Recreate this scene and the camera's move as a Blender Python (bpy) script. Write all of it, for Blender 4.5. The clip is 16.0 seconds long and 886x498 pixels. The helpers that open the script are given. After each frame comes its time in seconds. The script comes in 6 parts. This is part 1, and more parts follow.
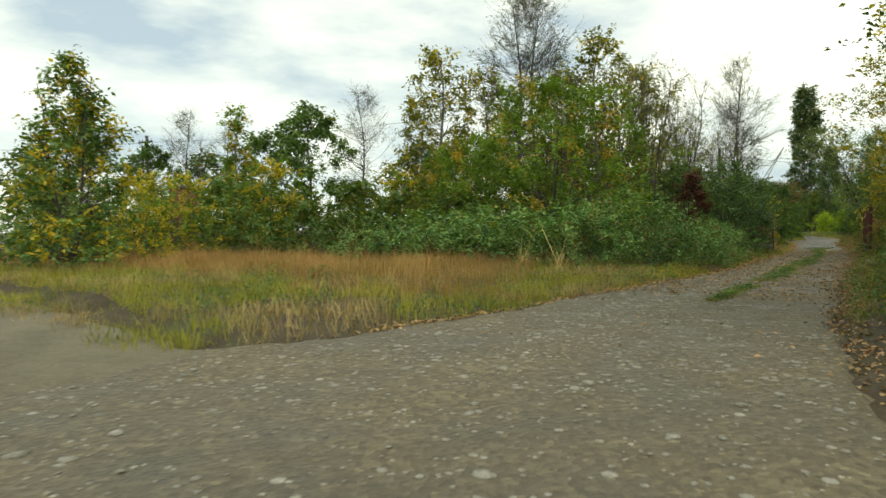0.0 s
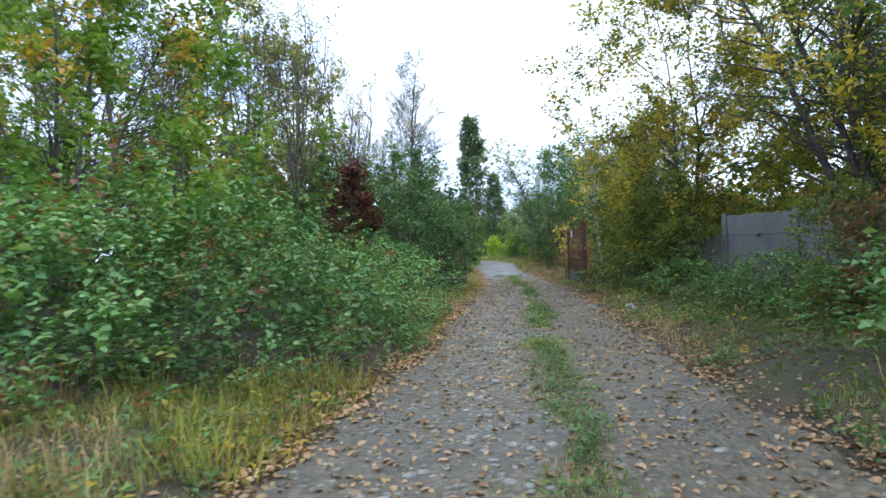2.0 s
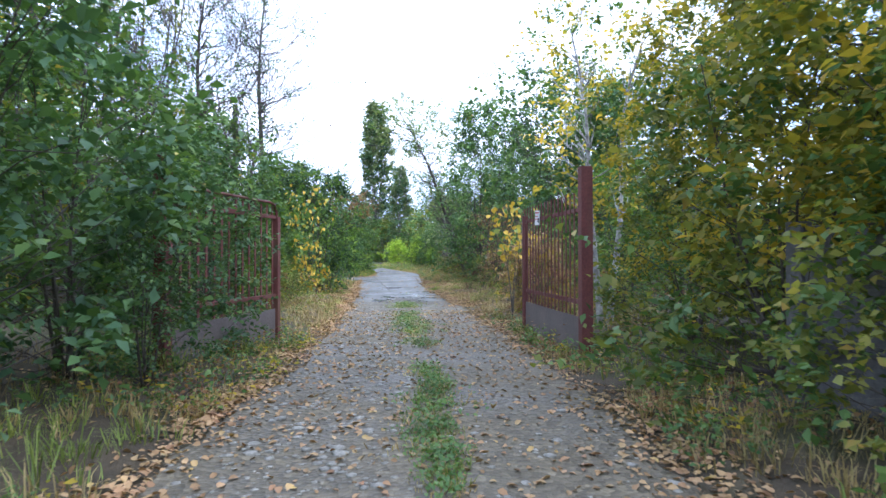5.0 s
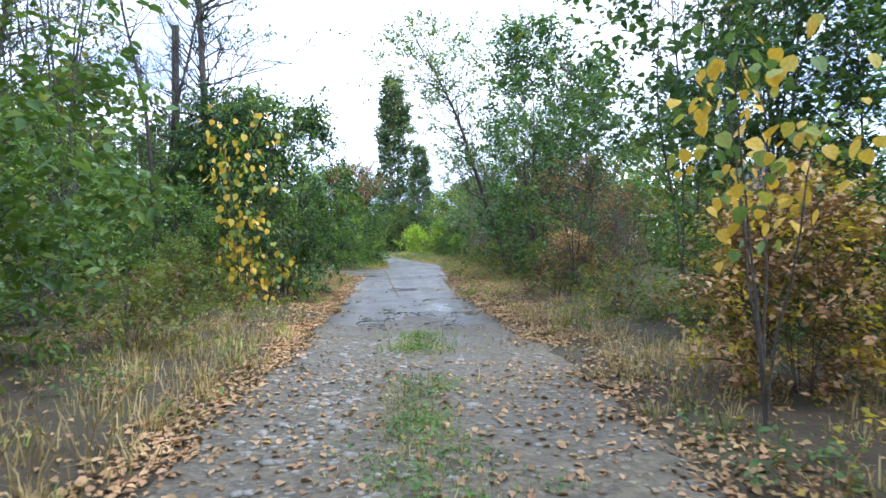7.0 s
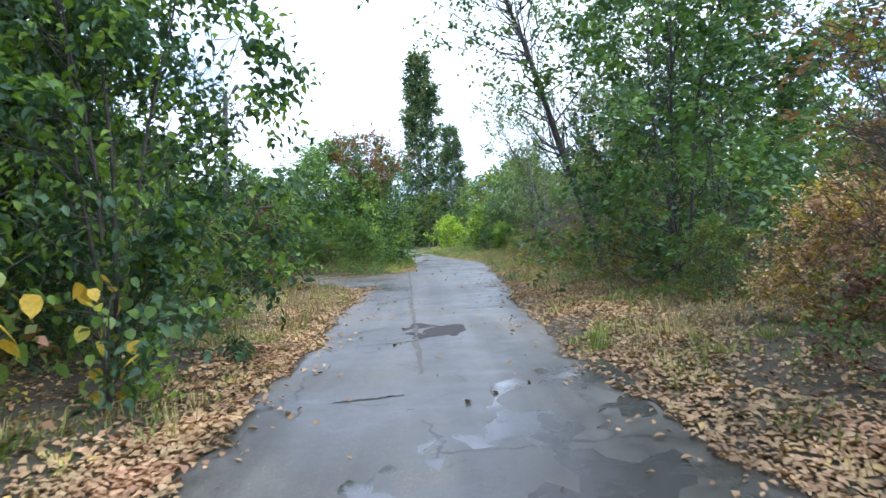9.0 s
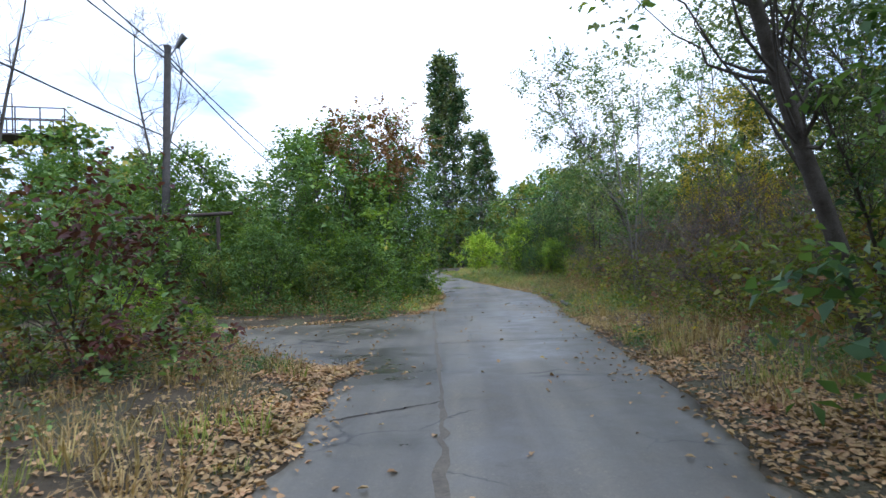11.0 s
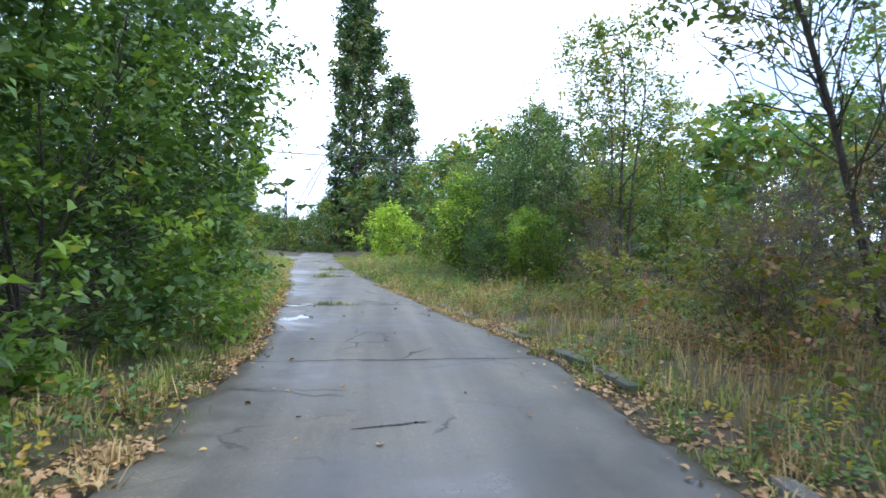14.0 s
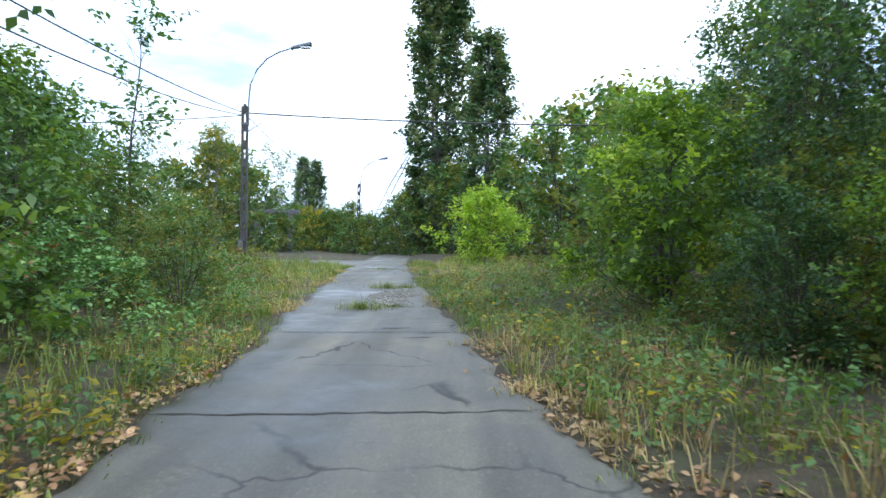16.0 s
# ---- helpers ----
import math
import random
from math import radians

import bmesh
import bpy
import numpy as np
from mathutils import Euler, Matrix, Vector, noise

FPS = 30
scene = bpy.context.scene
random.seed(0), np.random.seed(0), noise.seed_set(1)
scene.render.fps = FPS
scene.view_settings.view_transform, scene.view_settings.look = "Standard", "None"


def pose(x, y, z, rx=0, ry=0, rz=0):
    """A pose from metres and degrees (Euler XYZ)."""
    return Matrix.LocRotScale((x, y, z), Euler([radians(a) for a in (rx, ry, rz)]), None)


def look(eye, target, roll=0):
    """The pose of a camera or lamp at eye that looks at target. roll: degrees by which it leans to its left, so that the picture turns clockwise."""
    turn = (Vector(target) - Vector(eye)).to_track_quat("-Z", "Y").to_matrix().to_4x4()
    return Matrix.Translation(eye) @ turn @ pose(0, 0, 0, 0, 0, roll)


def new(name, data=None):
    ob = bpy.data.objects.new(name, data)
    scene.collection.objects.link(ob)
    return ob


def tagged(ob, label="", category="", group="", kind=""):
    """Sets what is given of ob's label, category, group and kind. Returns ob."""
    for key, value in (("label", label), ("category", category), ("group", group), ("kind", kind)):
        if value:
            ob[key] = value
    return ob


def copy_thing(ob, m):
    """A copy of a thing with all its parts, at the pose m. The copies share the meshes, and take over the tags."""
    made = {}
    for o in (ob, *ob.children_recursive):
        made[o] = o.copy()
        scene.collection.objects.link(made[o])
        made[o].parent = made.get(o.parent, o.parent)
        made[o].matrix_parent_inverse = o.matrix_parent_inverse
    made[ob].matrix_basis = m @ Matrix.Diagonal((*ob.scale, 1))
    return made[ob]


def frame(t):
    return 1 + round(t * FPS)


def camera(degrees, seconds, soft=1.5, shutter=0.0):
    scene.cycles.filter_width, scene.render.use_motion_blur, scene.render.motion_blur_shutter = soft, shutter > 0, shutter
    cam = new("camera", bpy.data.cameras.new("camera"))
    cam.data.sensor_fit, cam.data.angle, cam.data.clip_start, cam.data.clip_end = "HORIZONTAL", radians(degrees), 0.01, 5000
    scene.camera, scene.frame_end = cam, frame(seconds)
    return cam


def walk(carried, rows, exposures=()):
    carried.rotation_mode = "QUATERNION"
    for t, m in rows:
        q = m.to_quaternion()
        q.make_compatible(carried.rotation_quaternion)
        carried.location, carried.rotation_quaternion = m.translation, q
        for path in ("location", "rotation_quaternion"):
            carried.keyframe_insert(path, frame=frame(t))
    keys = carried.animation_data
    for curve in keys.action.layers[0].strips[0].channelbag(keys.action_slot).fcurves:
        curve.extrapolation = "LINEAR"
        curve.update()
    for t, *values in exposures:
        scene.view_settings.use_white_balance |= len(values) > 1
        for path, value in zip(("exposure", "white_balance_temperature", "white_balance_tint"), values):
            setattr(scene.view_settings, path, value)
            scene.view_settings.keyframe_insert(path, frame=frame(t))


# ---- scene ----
cam = camera(68.8, 16.0, shutter=0.1)
EXPOSURES = [(0.0, 0.32, 7650, -6), (0.7, 0.42, 6550, -1), (1.5, 0.9, 5650, 4), (3.0, 1.46, 5100, 18), (4.2, 1.64, 5100, 17), (6.3, 1.55, 5300, 13), (9.2, 1.54, 5250, 13), (11.3, 0.86, 5450, 12), (12.5, 1.10, 5500, 14), (14.0, 1.38, 5300, 12), (16.0, 1.08, 5350, 6)]
PATH = [
    (0, (0.17, -42.371, 1.529), (-0.807, -40.627, 1.468), -0.5),
    (0.5, (-0.619, -38.597, 1.542), (-1.404, -36.758, 1.496), -0.0),
    (1, (-1.127, -34.701, 1.487), (-1.687, -32.781, 1.494), -1.3),
    (1.5, (-1.394, -31.091, 1.445), (-1.717, -29.117, 1.452), -2.4),
    (2, (-1.349, -27.756, 1.499), (-1.422, -25.757, 1.507), -1.7),
    (2.5, (-1.147, -24.995, 1.443), (-1.041, -22.998, 1.43), -1.2),
    (3, (-0.871, -22.305, 1.433), (-0.691, -20.313, 1.419), -1.1),
    (3.5, (-0.612, -19.938, 1.385), (-0.402, -17.949, 1.387), -0.9),
    (4, (-0.394, -17.085, 1.41), (-0.173, -15.097, 1.413), 1.0),
    (4.2, (-0.256, -16.0, 1.429), (-0.036, -14.012, 1.449), -0.2),
    (6.3, (0.575, -5.666, 1.267), (0.75, -3.674, 1.292), 0.3),
    (6.5, (0.597, -4.618, 1.242), (0.767, -2.626, 1.222), 0.0),
    (7, (0.722, -2.107, 1.282), (0.862, -0.112, 1.273), -0.1),
    (7.5, (0.784, 0.259, 1.314), (0.899, 2.251, 1.447), -0.6),
    (8, (0.847, 2.72, 1.295), (0.938, 4.718, 1.323), -0.9),
    (8.5, (0.89, 5.162, 1.208), (0.954, 7.159, 1.122), -1.1),
    (9, (0.883, 7.78, 1.209), (0.919, 9.779, 1.184), -2.4),
    (9.2, (0.855, 8.7, 1.183), (0.88, 10.7, 1.182), -1.9),
    (11.3, (0.527, 17.673, 1.372), (0.485, 19.672, 1.409), -2.1),
    (11.5, (0.497, 18.678, 1.379), (0.45, 20.677, 1.396), -2.0),
    (12, (0.412, 21.411, 1.327), (0.376, 23.41, 1.305), -1.3),
    (12.5, (0.508, 23.954, 1.332), (0.604, 25.952, 1.309), 0.0),
    (13, (0.799, 26.616, 1.315), (1.046, 28.6, 1.304), 1.2),
    (13.5, (1.121, 29.187, 1.286), (1.396, 31.168, 1.283), 1.2),
    (14, (1.369, 31.823, 1.309), (1.603, 33.809, 1.296), 1.2),
    (14.5, (1.528, 34.301, 1.303), (1.713, 36.292, 1.29), 1.2),
    (15, (1.636, 37.145, 1.308), (1.752, 39.142, 1.303), 1.0),
    (15.5, (1.632, 39.787, 1.274), (1.673, 41.786, 1.256), 0.4),
    (16, (1.478, 42.532, 1.247), (1.446, 44.532, 1.232), 0.7),
]
walk(cam, [(t, look(eye, target, roll)) for t, eye, target, roll in PATH], EXPOSURES)

# ---- world and light ----
world = bpy.data.worlds.new("overcast_sky")
scene.world = world
world.use_nodes = True
wn, wl = world.node_tree.nodes, world.node_tree.links
wn.clear()
w_out = wn.new("ShaderNodeOutputWorld")
w_mix = wn.new("ShaderNodeMixShader")
w_sky = wn.new("ShaderNodeBackground")
w_cloud = wn.new("ShaderNodeBackground")
sky = wn.new("ShaderNodeTexSky")
sky.sky_type = "NISHITA"
sky.sun_disc = False
sky.sun_elevation = radians(38)
sky.sun_rotation = radians(120)
wl.new(sky.outputs[0], w_sky.inputs[0])
w_sky.inputs[1].default_value = 0.11
w_co = wn.new("ShaderNodeTexCoord")
w_map = wn.new("ShaderNodeMapping")
w_map.inputs["Scale"].default_value = (1.0, 1.0, 3.2)
wl.new(w_co.outputs["Generated"], w_map.inputs[0])
w_noise = wn.new("ShaderNodeTexNoise")
w_noise.inputs["Scale"].default_value = 2.2
w_noise.inputs["Detail"].default_value = 6
w_noise.inputs["Roughness"].default_value = 0.55
wl.new(w_map.outputs[0], w_noise.inputs["Vector"])
w_ramp = wn.new("ShaderNodeValToRGB")
w_ramp.color_ramp.elements[0].position = 0.36
w_ramp.color_ramp.elements[0].color = (0.38, 0.46, 0.61, 1)
w_ramp.color_ramp.elements[1].position = 0.60
w_ramp.color_ramp.elements[1].color = (1.0, 1.0, 1.0, 1)
wl.new(w_noise.outputs[0], w_ramp.inputs[0])
wl.new(w_ramp.outputs[0], w_cloud.inputs[0])
w_cloud.inputs[1].default_value = 1.2
w_mix.inputs[0].default_value = 0.86
wl.new(w_sky.outputs[0], w_mix.inputs[1])
wl.new(w_cloud.outputs[0], w_mix.inputs[2])
wl.new(w_mix.outputs[0], w_out.inputs[0])

sun_data = bpy.data.lights.new("sun", "SUN")
sun_data.energy = 1.0
sun_data.angle = radians(25)
sun_data.color = (1.0, 0.96, 0.90)
sun = new("sun", sun_data)
sun.matrix_world = look((30, -20, 40), (0, 0, 0))


# ---- materials ----
def nodes_of(name):
    m = bpy.data.materials.new(name)
    m.use_nodes = True
    n, l = m.node_tree.nodes, m.node_tree.links
    return m, n, l, n["Principled BSDF"]


def ramp(n, stops, constant=False):
    r = n.new("ShaderNodeValToRGB")
    if constant:
        r.color_ramp.interpolation = "CONSTANT"
    e = r.color_ramp.elements
    while len(e) < len(stops):
        e.new(0.5)
    for item, (pos, col) in zip(e, stops):
        item.position = pos
        item.color = (*col, 1)
    return r


def noise_tex(n, l, scale, detail=5, rough=0.6, coords="Object"):
    c = n.new("ShaderNodeTexCoord")
    t = n.new("ShaderNodeTexNoise")
    t.inputs["Scale"].default_value = scale
    t.inputs["Detail"].default_value = detail
    t.inputs["Roughness"].default_value = rough
    l.new(c.outputs[coords], t.inputs["Vector"])
    return t


def mix_rgb(n, l, a, b, f, mode="MIX"):
    m = n.new("ShaderNodeMix")
    m.data_type = "RGBA"
    m.blend_type = mode
    for sock, v in ((m.inputs[0], f), (m.inputs[6], a), (m.inputs[7], b)):
        if isinstance(v, (int, float)):
            sock.default_value = v
        elif isinstance(v, tuple):
            sock.default_value = (*v, 1)
        else:
            l.new(v, sock)
    return m.outputs[2]


def bump(n, l, height, strength, dist, bsdf):
    b = n.new("ShaderNodeBump")
    b.inputs["Strength"].default_value = strength
    b.inputs["Distance"].default_value = dist
    l.new(height, b.inputs["Height"])
    l.new(b.outputs[0], bsdf.inputs["Normal"])


def leaf_mat(name, stops, rough=0.5, through_light=0.4, spray=1.7):
    """Leaves: every spray has its own tint and depth out of the range, every leaf strays a little from its spray, every plant from its kind."""
    m, n, l, p = nodes_of(name)
    g = n.new("ShaderNodeNewGeometry")
    sp = noise_tex(n, l, spray, 2, 0.5)
    sm = n.new("ShaderNodeMapRange")
    sm.inputs["From Min"].default_value = 0.30
    sm.inputs["From Max"].default_value = 0.70
    l.new(sp.outputs[0], sm.inputs["Value"])
    fac = n.new("ShaderNodeMix")
    fac.inputs[0].default_value = 0.52
    l.new(g.outputs["Random Per Island"], fac.inputs[2])
    l.new(sm.outputs[0], fac.inputs[3])
    r = ramp(n, stops)
    l.new(fac.outputs[0], r.inputs[0])
    oi = n.new("ShaderNodeObjectInfo")
    hs = n.new("ShaderNodeHueSaturation")
    hs.inputs["Saturation"].default_value = 0.95
    mr = n.new("ShaderNodeMapRange")
    mr.inputs["To Min"].default_value = 0.82
    mr.inputs["To Max"].default_value = 1.22
    l.new(oi.outputs["Random"], mr.inputs["Value"])
    t = noise_tex(n, l, spray * 0.55, 3)
    t3 = n.new("ShaderNodeMapRange")
    t3.inputs["From Min"].default_value = 0.32
    t3.inputs["From Max"].default_value = 0.68
    t3.inputs["To Min"].default_value = 0.66
    t3.inputs["To Max"].default_value = 1.36
    l.new(t.outputs[0], t3.inputs["Value"])
    vm = n.new("ShaderNodeMath")
    vm.operation = "MULTIPLY"
    l.new(mr.outputs[0], vm.inputs[0])
    l.new(t3.outputs[0], vm.inputs[1])
    l.new(vm.outputs[0], hs.inputs["Value"])
    t2 = n.new("ShaderNodeMapRange")
    t2.inputs["From Min"].default_value = 0.3
    t2.inputs["From Max"].default_value = 0.7
    t2.inputs["To Min"].default_value = 0.512
    t2.inputs["To Max"].default_value = 0.488
    l.new(t.outputs[0], t2.inputs["Value"])
    l.new(t2.outputs[0], hs.inputs["Hue"])
    l.new(r.outputs[0], hs.inputs["Color"])
    l.new(hs.outputs[0], p.inputs["Base Color"])
    p.inputs["Roughness"].default_value = rough
    p.inputs["Specular IOR Level"].default_value = 0.3
    tr = n.new("ShaderNodeBsdfTranslucent")
    l.new(mix_rgb(n, l, hs.outputs[0], (1.0, 1.0, 0.45), 1.0, "MULTIPLY"), tr.inputs[0])
    mx = n.new("ShaderNodeMixShader")
    mx.inputs[0].default_value = through_light
    l.new(p.outputs[0], mx.inputs[1])
    l.new(tr.outputs[0], mx.inputs[2])
    l.new(mx.outputs[0], n["Material Output"].inputs[0])
    return m


def rough_mat(name, c1, c2, scale, rough=0.9, bump_d=0.01, c3=None, scale2=None, metal=0.0, coords="Object"):
    """A surface with a large and a small variation, and relief."""
    m, n, l, p = nodes_of(name)
    t = noise_tex(n, l, scale, 8, 0.65, coords)
    t2 = noise_tex(n, l, scale2 or scale * 9, 6, 0.7, coords)
    r = ramp(n, [(0.32, c1), (0.68, c2)])
    l.new(t.outputs[0], r.inputs[0])
    r2 = ramp(n, [(0.35, (0.62, 0.62, 0.62)), (0.65, (1.2, 1.2, 1.2))])
    l.new(t2.outputs[0], r2.inputs[0])
    col = mix_rgb(n, l, r.outputs[0], r2.outputs[0], 0.8, "MULTIPLY")
    if c3:
        t3 = noise_tex(n, l, scale * 0.37, 4, 0.6, coords)
        r3 = ramp(n, [(0.5, (0, 0, 0)), (0.62, (1, 1, 1))])
        l.new(t3.outputs[0], r3.inputs[0])
        col = mix_rgb(n, l, col, c3, r3.outputs[0])
    l.new(col, p.inputs["Base Color"])
    p.inputs["Roughness"].default_value = rough
    p.inputs["Metallic"].default_value = metal
    bump(n, l, t2.outputs[0], 0.7, bump_d, p)
    return m


M_BRAMBLE = leaf_mat("bramble_leaf", [(0.0, (0.046, 0.108, 0.028)), (0.45, (0.120, 0.240, 0.060)), (0.74, (0.215, 0.355, 0.110)), (0.86, (0.300, 0.290, 0.055)), (0.95, (0.189, 0.072, 0.043))], 0.58, 0.3)
M_GREEN = leaf_mat("green_leaf", [(0.0, (0.052, 0.112, 0.032)), (0.5, (0.108, 0.196, 0.052)), (0.85, (0.185, 0.280, 0.070)), (0.97, (0.434, 0.333, 0.055))])
M_FRESH = leaf_mat("fresh_leaf", [(0.0, (0.080, 0.155, 0.020)), (0.5, (0.155, 0.255, 0.032)), (0.88, (0.235, 0.340, 0.050)), (1.0, (0.42, 0.33, 0.04))], 0.5, 0.52)
M_DARK = leaf_mat("dark_leaf", [(0.0, (0.040, 0.088, 0.040)), (0.6, (0.086, 0.163, 0.070)), (0.95, (0.165, 0.240, 0.105))])
M_OLIVE = leaf_mat("olive_leaf", [(0.0, (0.095, 0.128, 0.028)), (0.55, (0.190, 0.215, 0.042)), (0.85, (0.300, 0.275, 0.048)), (1.0, (0.319, 0.189, 0.043))], 0.5, 0.55)
M_YELLOW = leaf_mat("yellowing_leaf", [(0.0, (0.120, 0.155, 0.026)), (0.34, (0.340, 0.310, 0.034)), (0.62, (0.600, 0.460, 0.036)), (1.0, (0.640, 0.410, 0.043))], 0.5, 0.6)
M_GOLD = leaf_mat("golden_leaf", [(0.0, (0.493, 0.319, 0.029)), (0.6, (0.620, 0.478, 0.036)), (0.9, (0.620, 0.319, 0.072)), (1.0, (0.174, 0.232, 0.043))], 0.45, 0.4)
M_LIME = leaf_mat("lime_leaf", [(0.0, (0.200, 0.340, 0.016)), (0.6, (0.340, 0.470, 0.026)), (1.0, (0.470, 0.490, 0.050))], 0.5, 0.5)
M_SILVER = leaf_mat("pale_leaf", [(0.0, (0.105, 0.148, 0.070)), (0.6, (0.200, 0.245, 0.120)), (1.0, (0.310, 0.325, 0.140))], 0.5, 0.52)
M_RED = leaf_mat("red_leaf", [(0.0, (0.060, 0.021, 0.020)), (0.6, (0.108, 0.040, 0.033)), (1.0, (0.190, 0.098, 0.050))])
M_RUST = leaf_mat("rusty_leaf", [(0.0, (0.131, 0.058, 0.029)), (0.5, (0.246, 0.123, 0.051)), (0.85, (0.348, 0.217, 0.102)), (1.0, (0.131, 0.160, 0.043))])
M_TAN = leaf_mat("dry_leaf", [(0.0, (0.17, 0.085, 0.040)), (0.3, (0.34, 0.195, 0.085)), (0.78, (0.56, 0.37, 0.165)), (1.0, (0.58, 0.40, 0.055))], 0.65, 0.12, 3.0)
M_STRAW = leaf_mat("dry_grass", [(0.0, (0.189, 0.123, 0.051)), (0.35, (0.348, 0.246, 0.094)), (0.7, (0.478, 0.377, 0.145)), (1.0, (0.203, 0.232, 0.058))], 0.7, 0.2)
M_RUSSET = leaf_mat("russet_grass", [(0.0, (0.22, 0.115, 0.036)), (0.5, (0.36, 0.205, 0.068)), (0.9, (0.50, 0.34, 0.11))], 0.7, 0.3, 0.8)
M_GRASS = leaf_mat("green_grass", [(0.0, (0.110, 0.155, 0.028)), (0.5, (0.210, 0.270, 0.048)), (0.85, (0.330, 0.340, 0.075)), (1.0, (0.435, 0.348, 0.131))], 0.6, 0.35)
M_MEADOW = leaf_mat("meadow_grass", [(0.0, (0.140, 0.170, 0.022)), (0.4, (0.270, 0.285, 0.034)), (0.75, (0.400, 0.360, 0.050)), (1.0, (0.430, 0.330, 0.085))], 0.6, 0.4, 0.9)
M_BARK = rough_mat("bark", (0.055, 0.045, 0.036), (0.12, 0.105, 0.088), 6.0, 0.95, 0.02)
M_TWIG = rough_mat("dry_twig", (0.105, 0.082, 0.068), (0.215, 0.175, 0.148), 6.0, 0.95, 0.01)
M_BIRCH = rough_mat("birch_bark", (0.10, 0.095, 0.09), (0.62, 0.60, 0.57), 5.0, 0.85, 0.006)
M_PALEBARK = rough_mat("pale_bark", (0.13, 0.12, 0.105), (0.24, 0.22, 0.20), 5.0, 0.95, 0.02)
M_SOIL = rough_mat("soil", (0.050, 0.038, 0.022), (0.110, 0.082, 0.046), 2.2, 0.95, 0.05, (0.072, 0.070, 0.030), 26.0)
M_EARTH = rough_mat("pale_earth", (0.115, 0.098, 0.062), (0.205, 0.178, 0.122), 1.1, 0.92, 0.02, (0.16, 0.14, 0.10), 24.0)
M_STONE = rough_mat("pale_stone", (0.17, 0.160, 0.130), (0.44, 0.415, 0.355), 3.0, 0.9, 0.01)
M_CONCRETE = rough_mat("weathered_concrete", (0.115, 0.112, 0.112), (0.19, 0.185, 0.182), 1.1, 0.92, 0.006, (0.14, 0.136, 0.136), 22.0)
M_RUSTRED = rough_mat("red_oxide_paint", (0.105, 0.030, 0.026), (0.16, 0.048, 0.038), 3.0, 0.75, 0.003, (0.13, 0.058, 0.040), 40.0)
M_SHEET = rough_mat("grey_sheet_metal", (0.11, 0.095, 0.09), (0.17, 0.14, 0.13), 1.5, 0.6, 0.003, None, 30.0)
M_POLE = rough_mat("weathered_pole", (0.052, 0.047, 0.043), (0.108, 0.099, 0.092), 4.0, 0.9, 0.006)
M_STEEL = rough_mat("galvanised_steel", (0.16, 0.165, 0.17), (0.26, 0.265, 0.27), 3.0, 0.55, 0.002, None, 30.0, 0.6)
M_CABLE = rough_mat("cable", (0.03, 0.03, 0.032), (0.05, 0.05, 0.052), 5.0, 0.6, 0.001)
M_WHITE = rough_mat("white_plate", (0.66, 0.66, 0.66), (0.76, 0.75, 0.73), 4.0, 0.6, 0.001)
M_BRICK = rough_mat("old_brick", (0.20, 0.085, 0.060), (0.30, 0.14, 0.10), 2.0, 0.9, 0.01)


def gravel_material():
    m, n, l, p = nodes_of("wet_gravel")
    base = noise_tex(n, l, 0.55, 6, 0.6)
    r = ramp(n, [(0.35, (0.090, 0.075, 0.047)), (0.65, (0.156, 0.131, 0.086))])
    l.new(base.outputs[0], r.inputs[0])
    c = n.new("ShaderNodeTexCoord")
    v = n.new("ShaderNodeTexVoronoi")
    v.inputs["Scale"].default_value = 21.0
    l.new(c.outputs["Object"], v.inputs["Vector"])
    r2 = ramp(n, [(0.0, (0.50, 0.50, 0.50)), (0.6, (1.05, 1.03, 1.0)), (0.85, (1.5, 1.48, 1.42)), (1.0, (2.3, 2.25, 2.1))])
    l.new(v.outputs["Color"], r2.inputs[0])
    fine = noise_tex(n, l, 70, 4, 0.7)
    r3 = ramp(n, [(0.35, (0.75, 0.75, 0.75)), (0.65, (1.2, 1.2, 1.2))])
    l.new(fine.outputs[0], r3.inputs[0])
    col = mix_rgb(n, l, r.outputs[0], r2.outputs[0], 0.8, "MULTIPLY")
    col = mix_rgb(n, l, col, r3.outputs[0], 0.8, "MULTIPLY")
    l.new(col, p.inputs["Base Color"])
    rr = ramp(n, [(0.35, (0.45, 0.45, 0.45)), (0.6, (0.9, 0.9, 0.9))])
    l.new(base.outputs[0], rr.inputs[0])
    l.new(rr.outputs[0], p.inputs["Roughness"])
    bump(n, l, v.outputs["Distance"], 0.6, 0.03, p)
    return m


